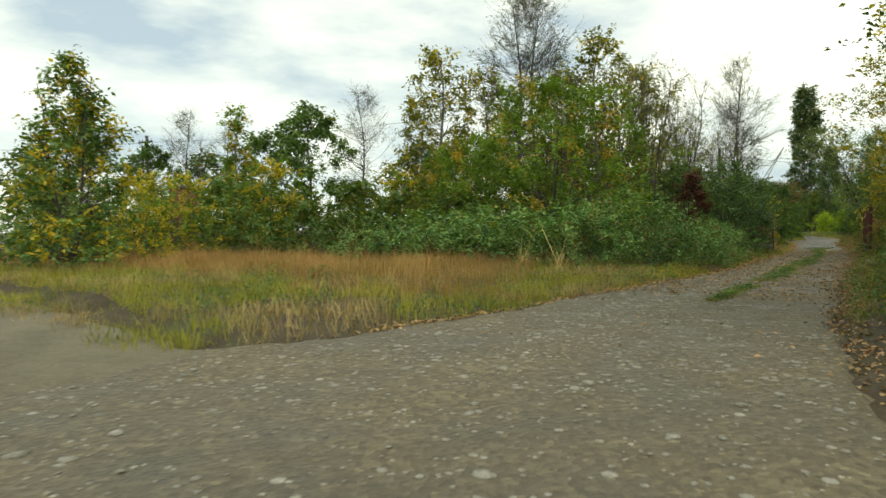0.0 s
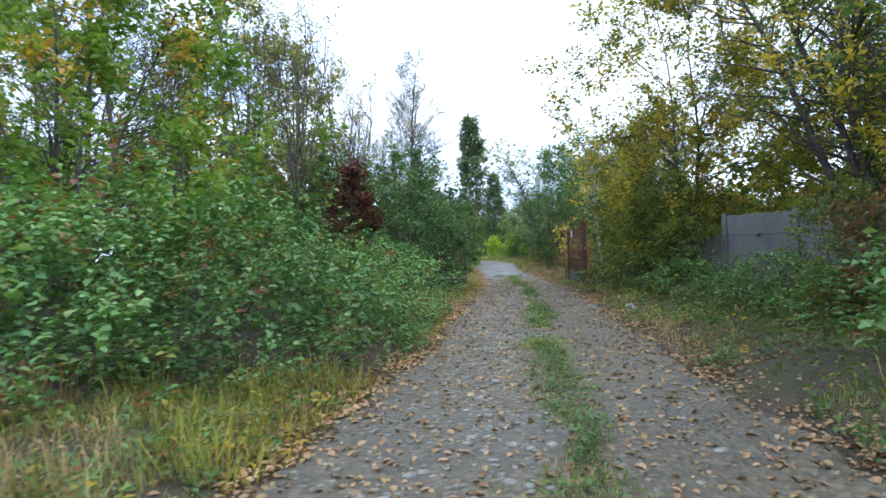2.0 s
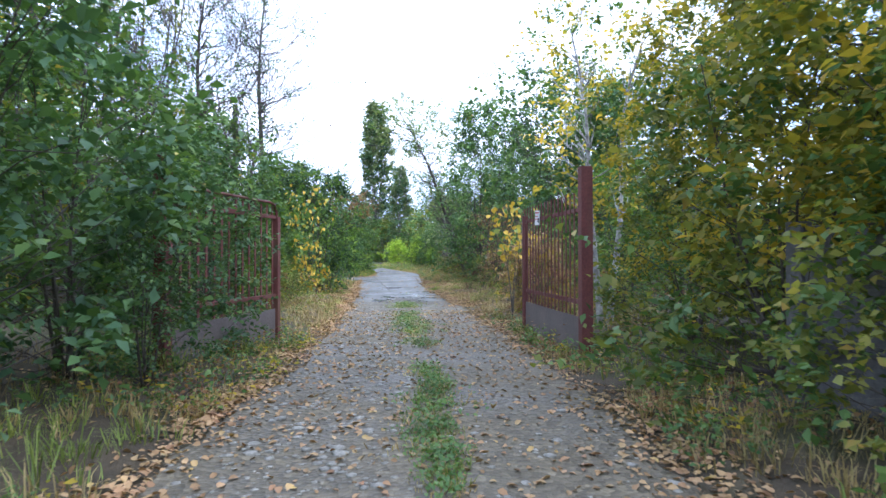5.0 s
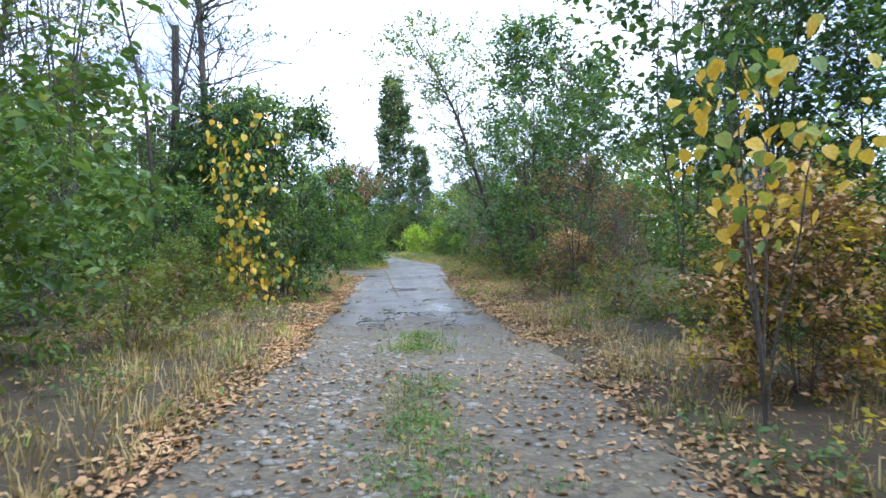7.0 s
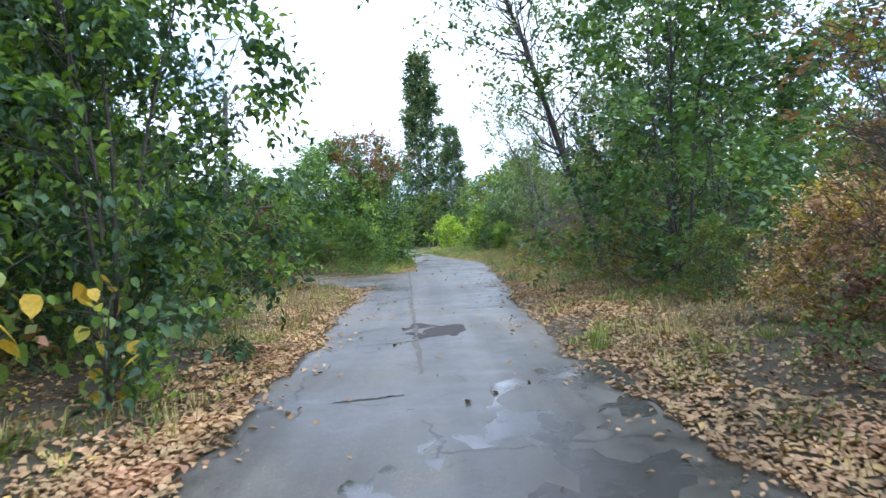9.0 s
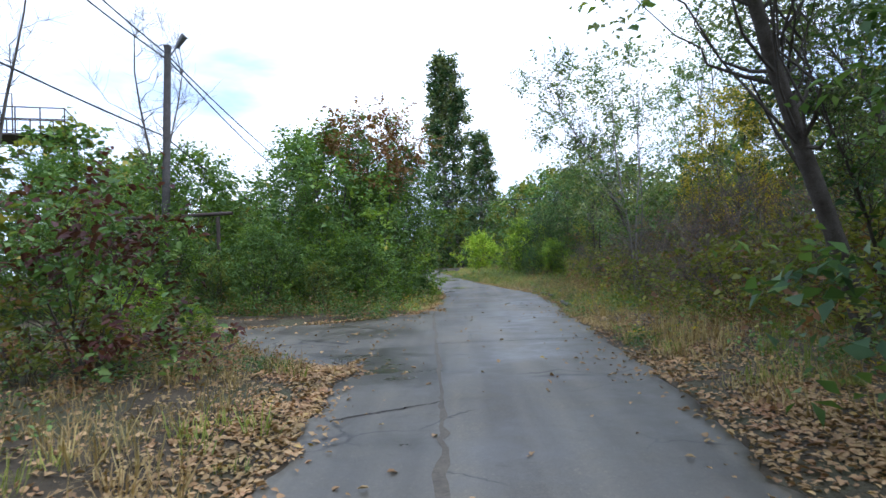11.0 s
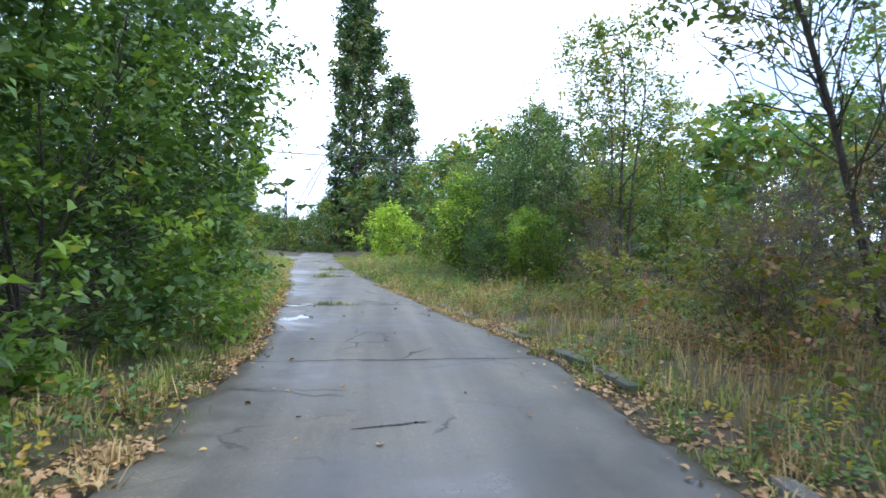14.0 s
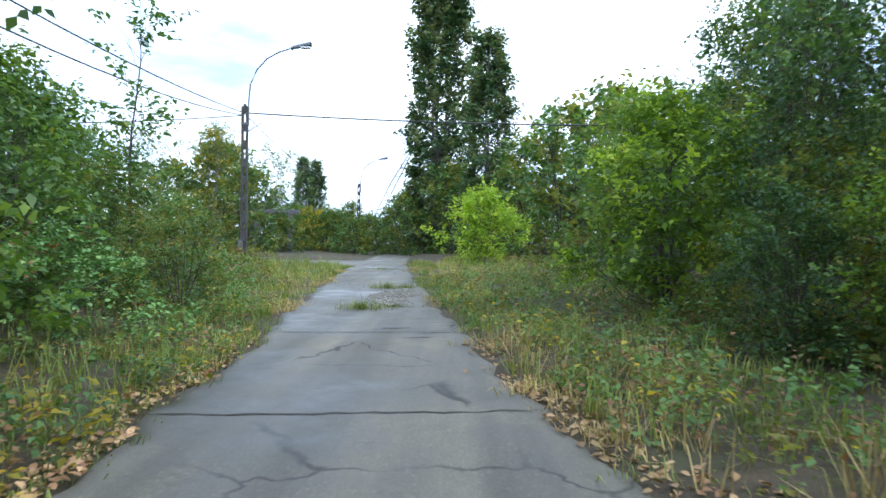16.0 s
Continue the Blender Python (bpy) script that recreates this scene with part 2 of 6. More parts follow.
def asphalt_material():
    m, n, l, p = nodes_of("wet_asphalt")
    big = noise_tex(n, l, 0.35, 5, 0.55)
    mid = noise_tex(n, l, 2.4, 6, 0.65)
    fine = noise_tex(n, l, 90, 3, 0.7)
    r = ramp(n, [(0.3, (0.086, 0.079, 0.064)), (0.55, (0.130, 0.120, 0.097)), (0.75, (0.174, 0.160, 0.129))])
    l.new(mid.outputs[0], r.inputs[0])
    r3 = ramp(n, [(0.35, (0.78, 0.78, 0.78)), (0.65, (1.18, 1.18, 1.18))])
    l.new(fine.outputs[0], r3.inputs[0])
    col = mix_rgb(n, l, r.outputs[0], r3.outputs[0], 0.8, "MULTIPLY")
    rb = ramp(n, [(0.38, (0.56, 0.55, 0.54)), (0.52, (0.95, 0.95, 0.94)), (0.66, (1.22, 1.2, 1.16))])
    l.new(big.outputs[0], rb.inputs[0])
    col = mix_rgb(n, l, col, rb.outputs[0], 1.0, "MULTIPLY")
    c = n.new("ShaderNodeTexCoord")
    mp = n.new("ShaderNodeMapping")
    mp.inputs["Scale"].default_value = (2.6, 0.16, 1.0)
    l.new(c.outputs["Object"], mp.inputs[0])
    st = n.new("ShaderNodeTexNoise")
    st.inputs["Scale"].default_value = 1.0
    st.inputs["Detail"].default_value = 5
    l.new(mp.outputs[0], st.inputs["Vector"])
    rs = ramp(n, [(0.36, (0.66, 0.64, 0.61)), (0.52, (1.0, 0.98, 0.95)), (0.68, (1.35, 1.29, 1.18))])
    l.new(st.outputs[0], rs.inputs[0])
    col = mix_rgb(n, l, col, rs.outputs[0], 0.85, "MULTIPLY")
    chip = n.new("ShaderNodeTexVoronoi")
    chip.inputs["Scale"].default_value = 60.0
    l.new(c.outputs["Object"], chip.inputs["Vector"])
    rc = ramp(n, [(0.0, (0.8, 0.8, 0.8)), (0.8, (1.05, 1.05, 1.05)), (1.0, (1.7, 1.65, 1.6))])
    l.new(chip.outputs["Color"], rc.inputs[0])
    col = mix_rgb(n, l, col, rc.outputs[0], 0.7, "MULTIPLY")
    warp = noise_tex(n, l, 3.0, 3)
    bend = n.new("ShaderNodeVectorMath")
    bend.operation = "MULTIPLY_ADD"
    bend.inputs[1].default_value = (0.35, 0.35, 0.0)
    l.new(warp.outputs["Color"], bend.inputs[0])
    l.new(c.outputs["Object"], bend.inputs[2])
    crack = n.new("ShaderNodeTexVoronoi")
    crack.feature = "DISTANCE_TO_EDGE"
    crack.inputs["Scale"].default_value = 0.75
    l.new(bend.outputs[0], crack.inputs["Vector"])
    rk = ramp(n, [(0.0, (1, 1, 1)), (0.006, (0.8, 0.8, 0.8)), (0.014, (0, 0, 0))])
    l.new(crack.outputs["Distance"], rk.inputs[0])
    where = ramp(n, [(0.50, (0, 0, 0)), (0.58, (1, 1, 1))])
    l.new(noise_tex(n, l, 0.5, 2).outputs[0], where.inputs[0])
    gap = mix_rgb(n, l, (0.0, 0.0, 0.0), rk.outputs[0], where.outputs[0])
    col = mix_rgb(n, l, col, (0.022, 0.019, 0.015), gap)
    grit = ramp(n, [(0.60, (0, 0, 0)), (0.70, (0.55, 0.55, 0.55))])
    l.new(noise_tex(n, l, 5.5, 6, 0.7).outputs[0], grit.inputs[0])
    col = mix_rgb(n, l, col, (0.052, 0.044, 0.030), grit.outputs[0])
    l.new(col, p.inputs["Base Color"])
    rr = ramp(n, [(0.36, (0.22, 0.22, 0.22)), (0.50, (0.45, 0.45, 0.45)), (0.66, (0.75, 0.75, 0.75))])
    l.new(mix_rgb(n, l, big.outputs[0], mid.outputs[0], 0.35), rr.inputs[0])
    sep = n.new("ShaderNodeSeparateXYZ")
    l.new(c.outputs["Object"], sep.inputs[0])
    dry = n.new("ShaderNodeMapRange")
    dry.inputs["From Min"].default_value = 24
    dry.inputs["From Max"].default_value = 48
    dry.inputs["To Max"].default_value = 0.10
    l.new(sep.outputs[1], dry.inputs["Value"])
    total = n.new("ShaderNodeMath")
    l.new(rr.outputs[0], total.inputs[0])
    l.new(dry.outputs[0], total.inputs[1])
    l.new(total.outputs[0], p.inputs["Roughness"])
    p.inputs["Specular IOR Level"].default_value = 0.4
    bump(n, l, fine.outputs[0], 0.25, 0.004, p)
    return m


M_GRAVEL = gravel_material()
M_ASPHALT = asphalt_material()


def water_material():
    m, n, l, p = nodes_of("puddle_water")
    p.inputs["Base Color"].default_value = (0.060, 0.055, 0.046, 1)
    p.inputs["IOR"].default_value = 1.33
    t = noise_tex(n, l, 3.0, 2)
    film = ramp(n, [(0.35, (0.13, 0.13, 0.13)), (0.65, (0.32, 0.32, 0.32))])
    l.new(t.outputs[0], film.inputs[0])
    l.new(film.outputs[0], p.inputs["Roughness"])
    bump(n, l, t.outputs[0], 0.05, 0.01, p)
    return m


M_WATER = water_material()

# ---- lie of the land ----
KNOT_Y = np.array([-200.0, -50, -30, -10, 5, 20, 35, 50, 70, 300])
KNOT_Z = np.array([0.22, 0.22, 0.17, 0.04, -0.04, 0.05, 0.01, 0.14, 0.30, 0.60])
_ys = np.arange(-220, 320, 0.5)
_zs = np.convolve(np.pad(np.interp(_ys, KNOT_Y, KNOT_Z), 12, mode="edge"), np.ones(25) / 25, mode="valid")
EDGE_Y = np.array([-60.0, -46, -39.5, -38, -36, -32.5, -29, -25, -19, -15, -9, -4.5, 5.5, 10, 15, 19, 25, 30, 35, 38, 41, 45, 49, 53, 62, 74, 95, 140])
EDGE_L = np.array([-9.0, -9, -8, -6.3, -4.9, -4.1, -3.6, -2.9, -2.0, -1.8, -1.4, -0.95, -0.6, -0.6, -0.6, -0.75, -0.8, -0.7, -0.1, 0.1, 0.0, -0.35, -0.65, -1.15, -2.1, -3.1, -4.4, -6])
EDGE_R = np.array([6.0, 3, 1.4, 1.0, 0.6, 0.6, 0.7, 0.95, 1.25, 1.6, 2.1, 2.45, 2.65, 2.5, 2.3, 2.4, 2.9, 3.1, 3.4, 3.5, 3.2, 2.45, 1.85, 1.3, 0.3, -0.7, -2.0, -3])


def land(y):
    return np.interp(y, _ys, _zs)


def wave(x, y, k=1.0):
    """Smooth unevenness between about -1 and 1."""
    return (np.sin(1.7 * k * x + 0.6 * k * y + 1.3) + np.sin(-0.9 * k * x + 1.9 * k * y + 4.1) + np.sin(2.9 * k * x - 2.3 * k * y) * 0.6 + np.sin(5.3 * k * x + 4.7 * k * y + 2) * 0.35) / 2.6


def edge_l(y):
    return np.interp(y, EDGE_Y, EDGE_L) + 0.05 * np.sin(y * 1.3) + 0.04 * np.sin(y * 3.7 + 1) + 0.03 * np.sin(y * 9.1 + 2) + 0.02 * np.sin(y * 17.3)


def edge_r(y):
    return np.interp(y, EDGE_Y, EDGE_R) + 0.05 * np.sin(y * 1.1 + 2) + 0.04 * np.sin(y * 4.3) + 0.03 * np.sin(y * 8.3 + 1) + 0.02 * np.sin(y * 15.7)


def bay_a(x):
    """Near edge of the paved bay left of the lane."""
    return np.interp(x, [-7.0, -4.2, -3.2, -2.2, -1.2, 0.6], [29.7, 29.1, 27.2, 25.5, 24.8, 24.6])


def bay_b(x):
    return np.interp(x, [-7.0, -4.0, -2.2, -0.9, 0.6], [30.8, 30.2, 31.0, 32.5, 33.2])


def in_bay(x, y, pad=0.0):
    return (x < 0.6) & (x > -7.2 - pad) & (y > bay_a(x) - pad) & (y < bay_b(x) + pad)


def ground_z(x, y):
    """The ground beside the road, a little proud of it."""
    out = np.maximum(edge_l(y) - x, x - edge_r(y))
    side = (in_bay(x, y, 0.3) & (x < 0)) | ((y > 69.3) & (y < 76.7) & (x < -1)) | ((y > -46.5) & (y < np.interp(x, [-24, -11.4, -8.9, -6.2], [-33.8, -35.2, -36.2, -36.9])) & (x < -5))
    out = np.where(side, np.minimum(out, -0.5), out)
    k = np.clip((out + 0.3) / 1.2, 0, 1)
    return land(y) - 0.05 + k * (0.13 + 0.05 * wave(x, y, 0.8) + 0.04 * np.clip(out - 1, 0, 4))


# ---- mesh helpers ----
def mesh_from(name, verts, faces, mat, smooth=False):
    """faces: an array of quads or triangles, or a list of such arrays."""
    me = bpy.data.meshes.new(name)
    groups = faces if isinstance(faces, list) else [faces]
    verts = np.asarray(verts, dtype=np.float32)
    me.vertices.add(len(verts))
    me.vertices.foreach_set("co", verts.ravel())
    loops = np.concatenate([g.ravel() for g in groups]).astype(np.int32)
    sizes = np.concatenate([np.full(len(g), g.shape[1]) for g in groups])
    me.loops.add(len(loops))
    me.loops.foreach_set("vertex_index", loops)
    me.polygons.add(len(sizes))
    me.polygons.foreach_set("loop_start", (np.cumsum(sizes) - sizes).astype(np.int32))
    me.update(calc_edges=True)
    if smooth:
        me.polygons.foreach_set("use_smooth", np.ones(len(sizes), dtype=bool))
    me.materials.append(mat)
    return me


def part(name, data, material, parent, label=""):
    """One mesh object under a thing or a part; data: a bmesh or a mesh."""
    if isinstance(data, bmesh.types.BMesh):
        me = bpy.data.meshes.new(name)
        data.to_mesh(me)
        data.free()
        me.materials.append(material)
    else:
        me = data
    ob = new(name, me)
    ob.parent = parent
    if label:
        ob["label"] = label
    return ob


def tubes(items, sides=6):
    """items: (points, first radius, last radius) each. One set of verts and quads."""
    vs, fs, base = [], [], 0
    ang = np.linspace(0, 2 * math.pi, sides, endpoint=False)
    for pts, r0, r1 in items:
        pts = np.asarray(pts, float)
        m = len(pts)
        d = np.gradient(pts, axis=0)
        d /= np.linalg.norm(d, axis=1)[:, None] + 1e-9
        ref = np.where(np.abs(d[:, 2:3]) > 0.9, np.array([[1.0, 0, 0]]), np.array([[0, 0, 1.0]]))
        u = np.cross(d, ref)
        u /= np.linalg.norm(u, axis=1)[:, None] + 1e-9
        w = np.cross(d, u)
        rad = np.linspace(r0, r1, m)[:, None, None]
        ring = pts[:, None, :] + rad * (np.cos(ang)[None, :, None] * u[:, None, :] + np.sin(ang)[None, :, None] * w[:, None, :])
        vs.append(ring.reshape(-1, 3))
        i = np.arange(m - 1)[:, None] * sides
        j = np.arange(sides)[None, :]
        k = (j + 1) % sides
        fs.append((base + np.stack([i + j, i + k, i + sides + k, i + sides + j], axis=-1)).reshape(-1, 4))
        base += m * sides
    return np.concatenate(vs), np.concatenate(fs)


def leaf_quads(rng, c, size, up=0.6, droop=0.35, aspect=0.62, spread=0.45, axis=None, full=False):
    """Folded pointed leaves at the centres c."""
    n = len(c)
    nor = rng.normal(size=(n, 3)) * (1 - up * 0.5)
    nor[:, 2] = np.abs(nor[:, 2]) + up
    nor /= np.linalg.norm(nor, axis=1)[:, None]
    a = rng.normal(size=(n, 3)) if axis is None else axis + rng.normal(size=(n, 3)) * 0.25
    a[:, 2] -= droop * (1.6 if axis is None else 0.8)
    a -= nor * np.sum(a * nor, axis=1)[:, None]
    a /= np.linalg.norm(a, axis=1)[:, None] + 1e-9
    b = np.cross(nor, a)
    ln = (size * rng.uniform(1 - spread, 1 + spread, n))[:, None]
    w = ln * aspect * 0.5
    if full:
        lift = nor * w * 0.3
        v = np.stack([c - a * ln * 0.5, c + b * w * 0.85 + lift - a * ln * 0.24, c + b * w * 0.8 + lift + a * ln * 0.12, c + a * ln * 0.5 - nor * ln * 0.12,
                      c - b * w * 0.8 + lift + a * ln * 0.12, c - b * w * 0.85 + lift - a * ln * 0.24], axis=1)
        i = 6 * np.arange(n)[:, None]
        return v.reshape(-1, 3), np.concatenate([i + np.array([[0, 1, 2, 3]]), i + np.array([[0, 3, 4, 5]])])
    v = np.stack([c - a * ln * 0.5, c + b * w + nor * w * 0.35 - a * ln * 0.06, c + a * ln * 0.5 - nor * ln * 0.10, c - b * w + nor * w * 0.35 - a * ln * 0.06], axis=1)
    return v.reshape(-1, 3), np.arange(4 * n).reshape(-1, 4)


def blade_quads(rng, p, height, width=0.012, lean=0.35, az=None):
    """Bent grass blades that stand at p; height: one for each blade."""
    n = len(p)
    az = rng.uniform(0, 2 * math.pi, n) if az is None else az
    h = height * rng.uniform(0.5, 1.15, n)
    k = rng.uniform(0.15, 1.0, n) * lean
    d = np.stack([np.cos(az), np.sin(az), np.zeros(n)], axis=1)
    turn = az + rng.uniform(-1.2, 1.2, n)
    s = np.stack([-np.sin(turn), np.cos(turn), np.zeros(n)], axis=1) * (width * rng.uniform(0.6, 1.4, n))[:, None]
    up = np.array([[0, 0, 1.0]])
    mid = p + up * (h * (0.66 - 0.1 * k))[:, None] + d * (h * k * 0.32)[:, None]
    tip = p + up * (h * np.maximum(1 - 0.5 * k, 0.35))[:, None] + d * (h * k)[:, None]
    v = np.stack([p - s, p + s, mid + s * 0.7, mid - s * 0.7, tip], axis=1)
    i = 5 * np.arange(n)[:, None]
    return v.reshape(-1, 3), [i + np.array([[0, 1, 2, 3]]), i + np.array([[3, 2, 4]])]


# ---- plants ----
def profile(kind, u):
    if kind == "column":
        return np.sin(np.pi * np.clip(u, 0, 1) ** 0.72) ** 0.36 * (1 - 0.22 * u)
    if kind == "dome":
        return np.sqrt(np.clip(1 - u * u, 0, 1)) * (0.85 + 0.15 * (u > 0.1))
    if kind == "vase":
        return (0.45 + 0.75 * u) * np.sqrt(np.clip(1 - u ** 4, 0, 1))
    if kind == "cone":
        return np.clip(1 - u, 0, 1) ** 0.8
    return np.sqrt(np.clip(1 - (1.8 * u - 0.8) ** 2, 0, 1))


def plant(name, label, category, h, r, leaf, bark, shape="oval", bottom=0.25, stems=1, clusters=70, per=90, size=0.10, rc=0.45, thick=0.09,
          lean=(0.0, 0.0), twigs=0, fill=0.25, seed=1, droop=0.35, aspect=0.62, up=0.6, second=None, group="", wild=0.33, full=False, coarse=False):
    """A tree or shrub as a thing: trunk or stems, branches, leaves. second: (material, share) of leaves that differ."""
    rng = np.random.default_rng(seed)
    thing = tagged(new(name), label, category, group)
    lx, ly = lean
    paths = []
    for s in range(stems):
        a = 2 * math.pi * s / max(stems, 1) + rng.uniform(-0.5, 0.5)
        out = 0.0 if stems == 1 else r * rng.uniform(0.25, 0.6)
        top = h * (0.93 if stems == 1 else rng.uniform(0.7, 0.95))
        k = np.linspace(0, 1, 9)
        wob = h * 0.02
        px = lx * k ** 1.2 + math.cos(a) * (out * k ** 1.3 + (0.0 if stems == 1 else 0.08)) + wob * np.sin(k * 7 + rng.uniform(0, 6)) * k
        py = ly * k ** 1.2 + math.sin(a) * (out * k ** 1.3 + (0.0 if stems == 1 else 0.08)) + wob * np.sin(k * 6 + rng.uniform(0, 6)) * k
        paths.append(np.stack([px, py, top * k - 0.08], axis=1))
    u = rng.uniform(0, 1, clusters) ** (0.9 if shape != "cone" else 1.3)
    ang = rng.uniform(0, 2 * math.pi, clusters)
    rag = 1 + wild * np.sin(3 * ang + 5 * u + rng.uniform(0, 6)) + wild * 0.7 * np.sin(7 * ang - 9 * u + rng.uniform(0, 6))
    rad = r * profile(shape, u) * rag * np.sqrt(rng.uniform(fill, 1, clusters))
    z = h * (bottom + (1 - bottom) * u)
    kz = z / h
    cen = np.stack([lx * kz ** 1.2 + rad * np.cos(ang), ly * kz ** 1.2 + rad * np.sin(ang), z], axis=1)
    trunk_items = [(p, thick * (1.0 if stems == 1 else 0.7), thick * 0.16) for p in paths]
    for item in trunk_items:
        v, f = tubes([item], 6 if stems > 1 else 8)
        part("trunk" if stems == 1 else "stem", mesh_from("trunk" if stems == 1 else "stem", v, f, bark, True), bark, thing)
    limb_items = []
    for c in cen:
        best = min(paths, key=lambda p: np.min(np.sum((p[:, :2] - c[:2]) ** 2, axis=1)))
        dist = math.hypot(*(c[:2] - best[-1, :2]))
        zt = np.clip(c[2] - (0.35 + 0.5 * rng.random()) * (dist + 0.25) - 0.15, 0.05 * h, best[-1, 2])
        i = np.interp(zt, best[:, 2], np.arange(len(best)))
        q = np.array([np.interp(i, np.arange(len(best)), best[:, j]) for j in range(3)])
        mid = q * 0.45 + c * 0.55 + np.array([0, 0, -0.06 * dist]) + rng.normal(size=3) * 0.05 * dist
        rr = thick * (0.12 + 0.18 * (1 - zt / h))
        bow = rng.normal(size=3) * 0.09 * dist
        if coarse:
            limb_items.append((np.array([q, mid, c]), rr, max(0.004, rr * 0.2)))
            continue
        limb_items.append((np.array([q, q * 0.7 + mid * 0.3 + bow * 0.6, q * 0.35 + mid * 0.65 + bow, mid, (mid + c) / 2 + rng.normal(size=3) * 0.06 * dist, c]), rr, max(0.004, rr * 0.2)))
        for _ in range(twigs):
            e = c + rng.normal(size=3) * rc * np.array([0.9, 0.9, 0.8]) + np.array([0, 0, rc * 0.5])
            s0 = mid + (c - mid) * rng.uniform(0.2, 1.0)
            limb_items.append((np.array([s0, (s0 + e) / 2 + rng.normal(size=3) * 0.05, e]), max(0.008, rr * 0.3), 0.004))
    v, f = tubes(limb_items, 3)
    tagged(part("branchwork", mesh_from("branchwork", v, f, bark, True), bark, thing), kind="stuff")
    if per > 0:
        n_tw = max(1, per // 11)
        cnt = rng.integers(max(1, int(n_tw * 0.5)), int(n_tw * 1.5) + 1, clusters)
        tc = np.repeat(cen, cnt, axis=0)
        axis_xy = np.stack([lx * (tc[:, 2] / h) ** 1.2, ly * (tc[:, 2] / h) ** 1.2], axis=1)
        d = rng.normal(size=tc.shape) * 0.75
        rd = tc[:, :2] - axis_xy
        d[:, :2] += 0.8 * rd / (np.linalg.norm(rd, axis=1)[:, None] + 0.2)
        d[:, 2] += 0.45 - droop
        d /= np.linalg.norm(d, axis=1)[:, None]
        ln = rc * rng.uniform(0.7, 1.7, len(tc))
        root = tc + rng.normal(size=tc.shape) * rc * 0.22
        m = 11
        k = (np.arange(m) + 0.6) / m
        cc = root[:, None, :] + d[:, None, :] * (ln[:, None] * k[None, :])[:, :, None]
        side = np.cross(d, rng.normal(size=d.shape))
        side /= np.linalg.norm(side, axis=1)[:, None] + 1e-9
        alt = np.where(np.arange(m) % 2 == 0, 1.0, -1.0)
        ax = d[:, None, :] * 0.55 + side[:, None, :] * alt[None, :, None]
        cc = (cc + ax * size * 0.45).reshape(-1, 3) + rng.normal(size=(len(tc) * m, 3)) * size * 0.25
        ax = ax.reshape(-1, 3)
        cc[:, 2] = np.maximum(cc[:, 2], 0.04)
        share = rng.random(len(cc)) < (second[1] if second else 0)
        if second:
            share = np.repeat(np.repeat(rng.random(clusters) < second[1], cnt), m) if second[2:] else np.repeat(rng.random(len(tc)) < second[1], m)
        v, f = leaf_quads(rng, cc[~share], size, up, droop, aspect, axis=ax[~share], full=full)
        tagged(part("foliage", mesh_from("foliage", v, f, leaf), leaf, thing), kind="stuff")
        if second and share.any():
            v, f = leaf_quads(rng, cc[share], size, up, droop, aspect, axis=ax[share], full=full)
            tint = {M_GOLD: "golden leaves", M_YELLOW: "yellowing leaves", M_RUST: "rusty brown leaves", M_OLIVE: "olive leaves", M_FRESH: "fresh green leaves", M_LIME: "lime green leaves", M_SILVER: "pale leaves"}
            tagged(part("foliage", mesh_from("foliage", v, f, second[0]), second[0], thing, tint.get(second[0], "green leaves")), kind="stuff")
    return thing


def put(thing, x, y, turn=0.0, scale=1.0, dz=-0.03):
    thing.matrix_basis = Matrix.LocRotScale((x, y, float(ground_z(np.array(x), np.array(y))) + dz), Euler((0, 0, radians(turn))), (scale, scale, scale))
    return thing


def again(thing, x, y, turn=0.0, scale=1.0, label="", tall=1.0):
    m = Matrix.LocRotScale((x, y, float(ground_z(np.array(x), np.array(y))) - 0.03), Euler((0, 0, radians(turn))), None)
    t = copy_thing(thing, m)
    t.matrix_basis = m @ Matrix.Diagonal((scale, scale, scale * tall, 1))
    if label:
        t["label"] = label
    return t


# ---- ground and roads ----
def sheet(name, xs, ys, zfun, mat, label, category):
    X, Y = np.meshgrid(xs, ys)
    Z = zfun(X, Y)
    v = np.stack([X, Y, Z], axis=-1).reshape(-1, 3)
    nx, ny = len(xs), len(ys)
    i = (np.arange(ny - 1)[:, None] * nx + np.arange(nx - 1)[None, :]).reshape(-1, 1)
    f = np.concatenate([i, i + 1, i + 1 + nx, i + nx], axis=1)
    return tagged(new(name, mesh_from(name, v, f, mat, True)), label, category, kind="structure")


gx = np.concatenate([[-2500, -1200, -600, -300, -160, -100, -75], np.arange(-60, -12, 2.0), np.arange(-12, 12, 0.5), np.arange(12, 61, 2.0), [75, 100, 160, 300, 600, 1200, 2500]])
gy = np.concatenate([[-2500, -1200, -600, -300, -160, -100, -80], np.arange(-66, 90, 1.0), np.arange(90, 160, 3), [200, 300, 600, 1200, 2500]])
ground = sheet("ground", gx, gy, ground_z, M_SOIL, "bare brown soil with leaf mould under the plants", "ground")


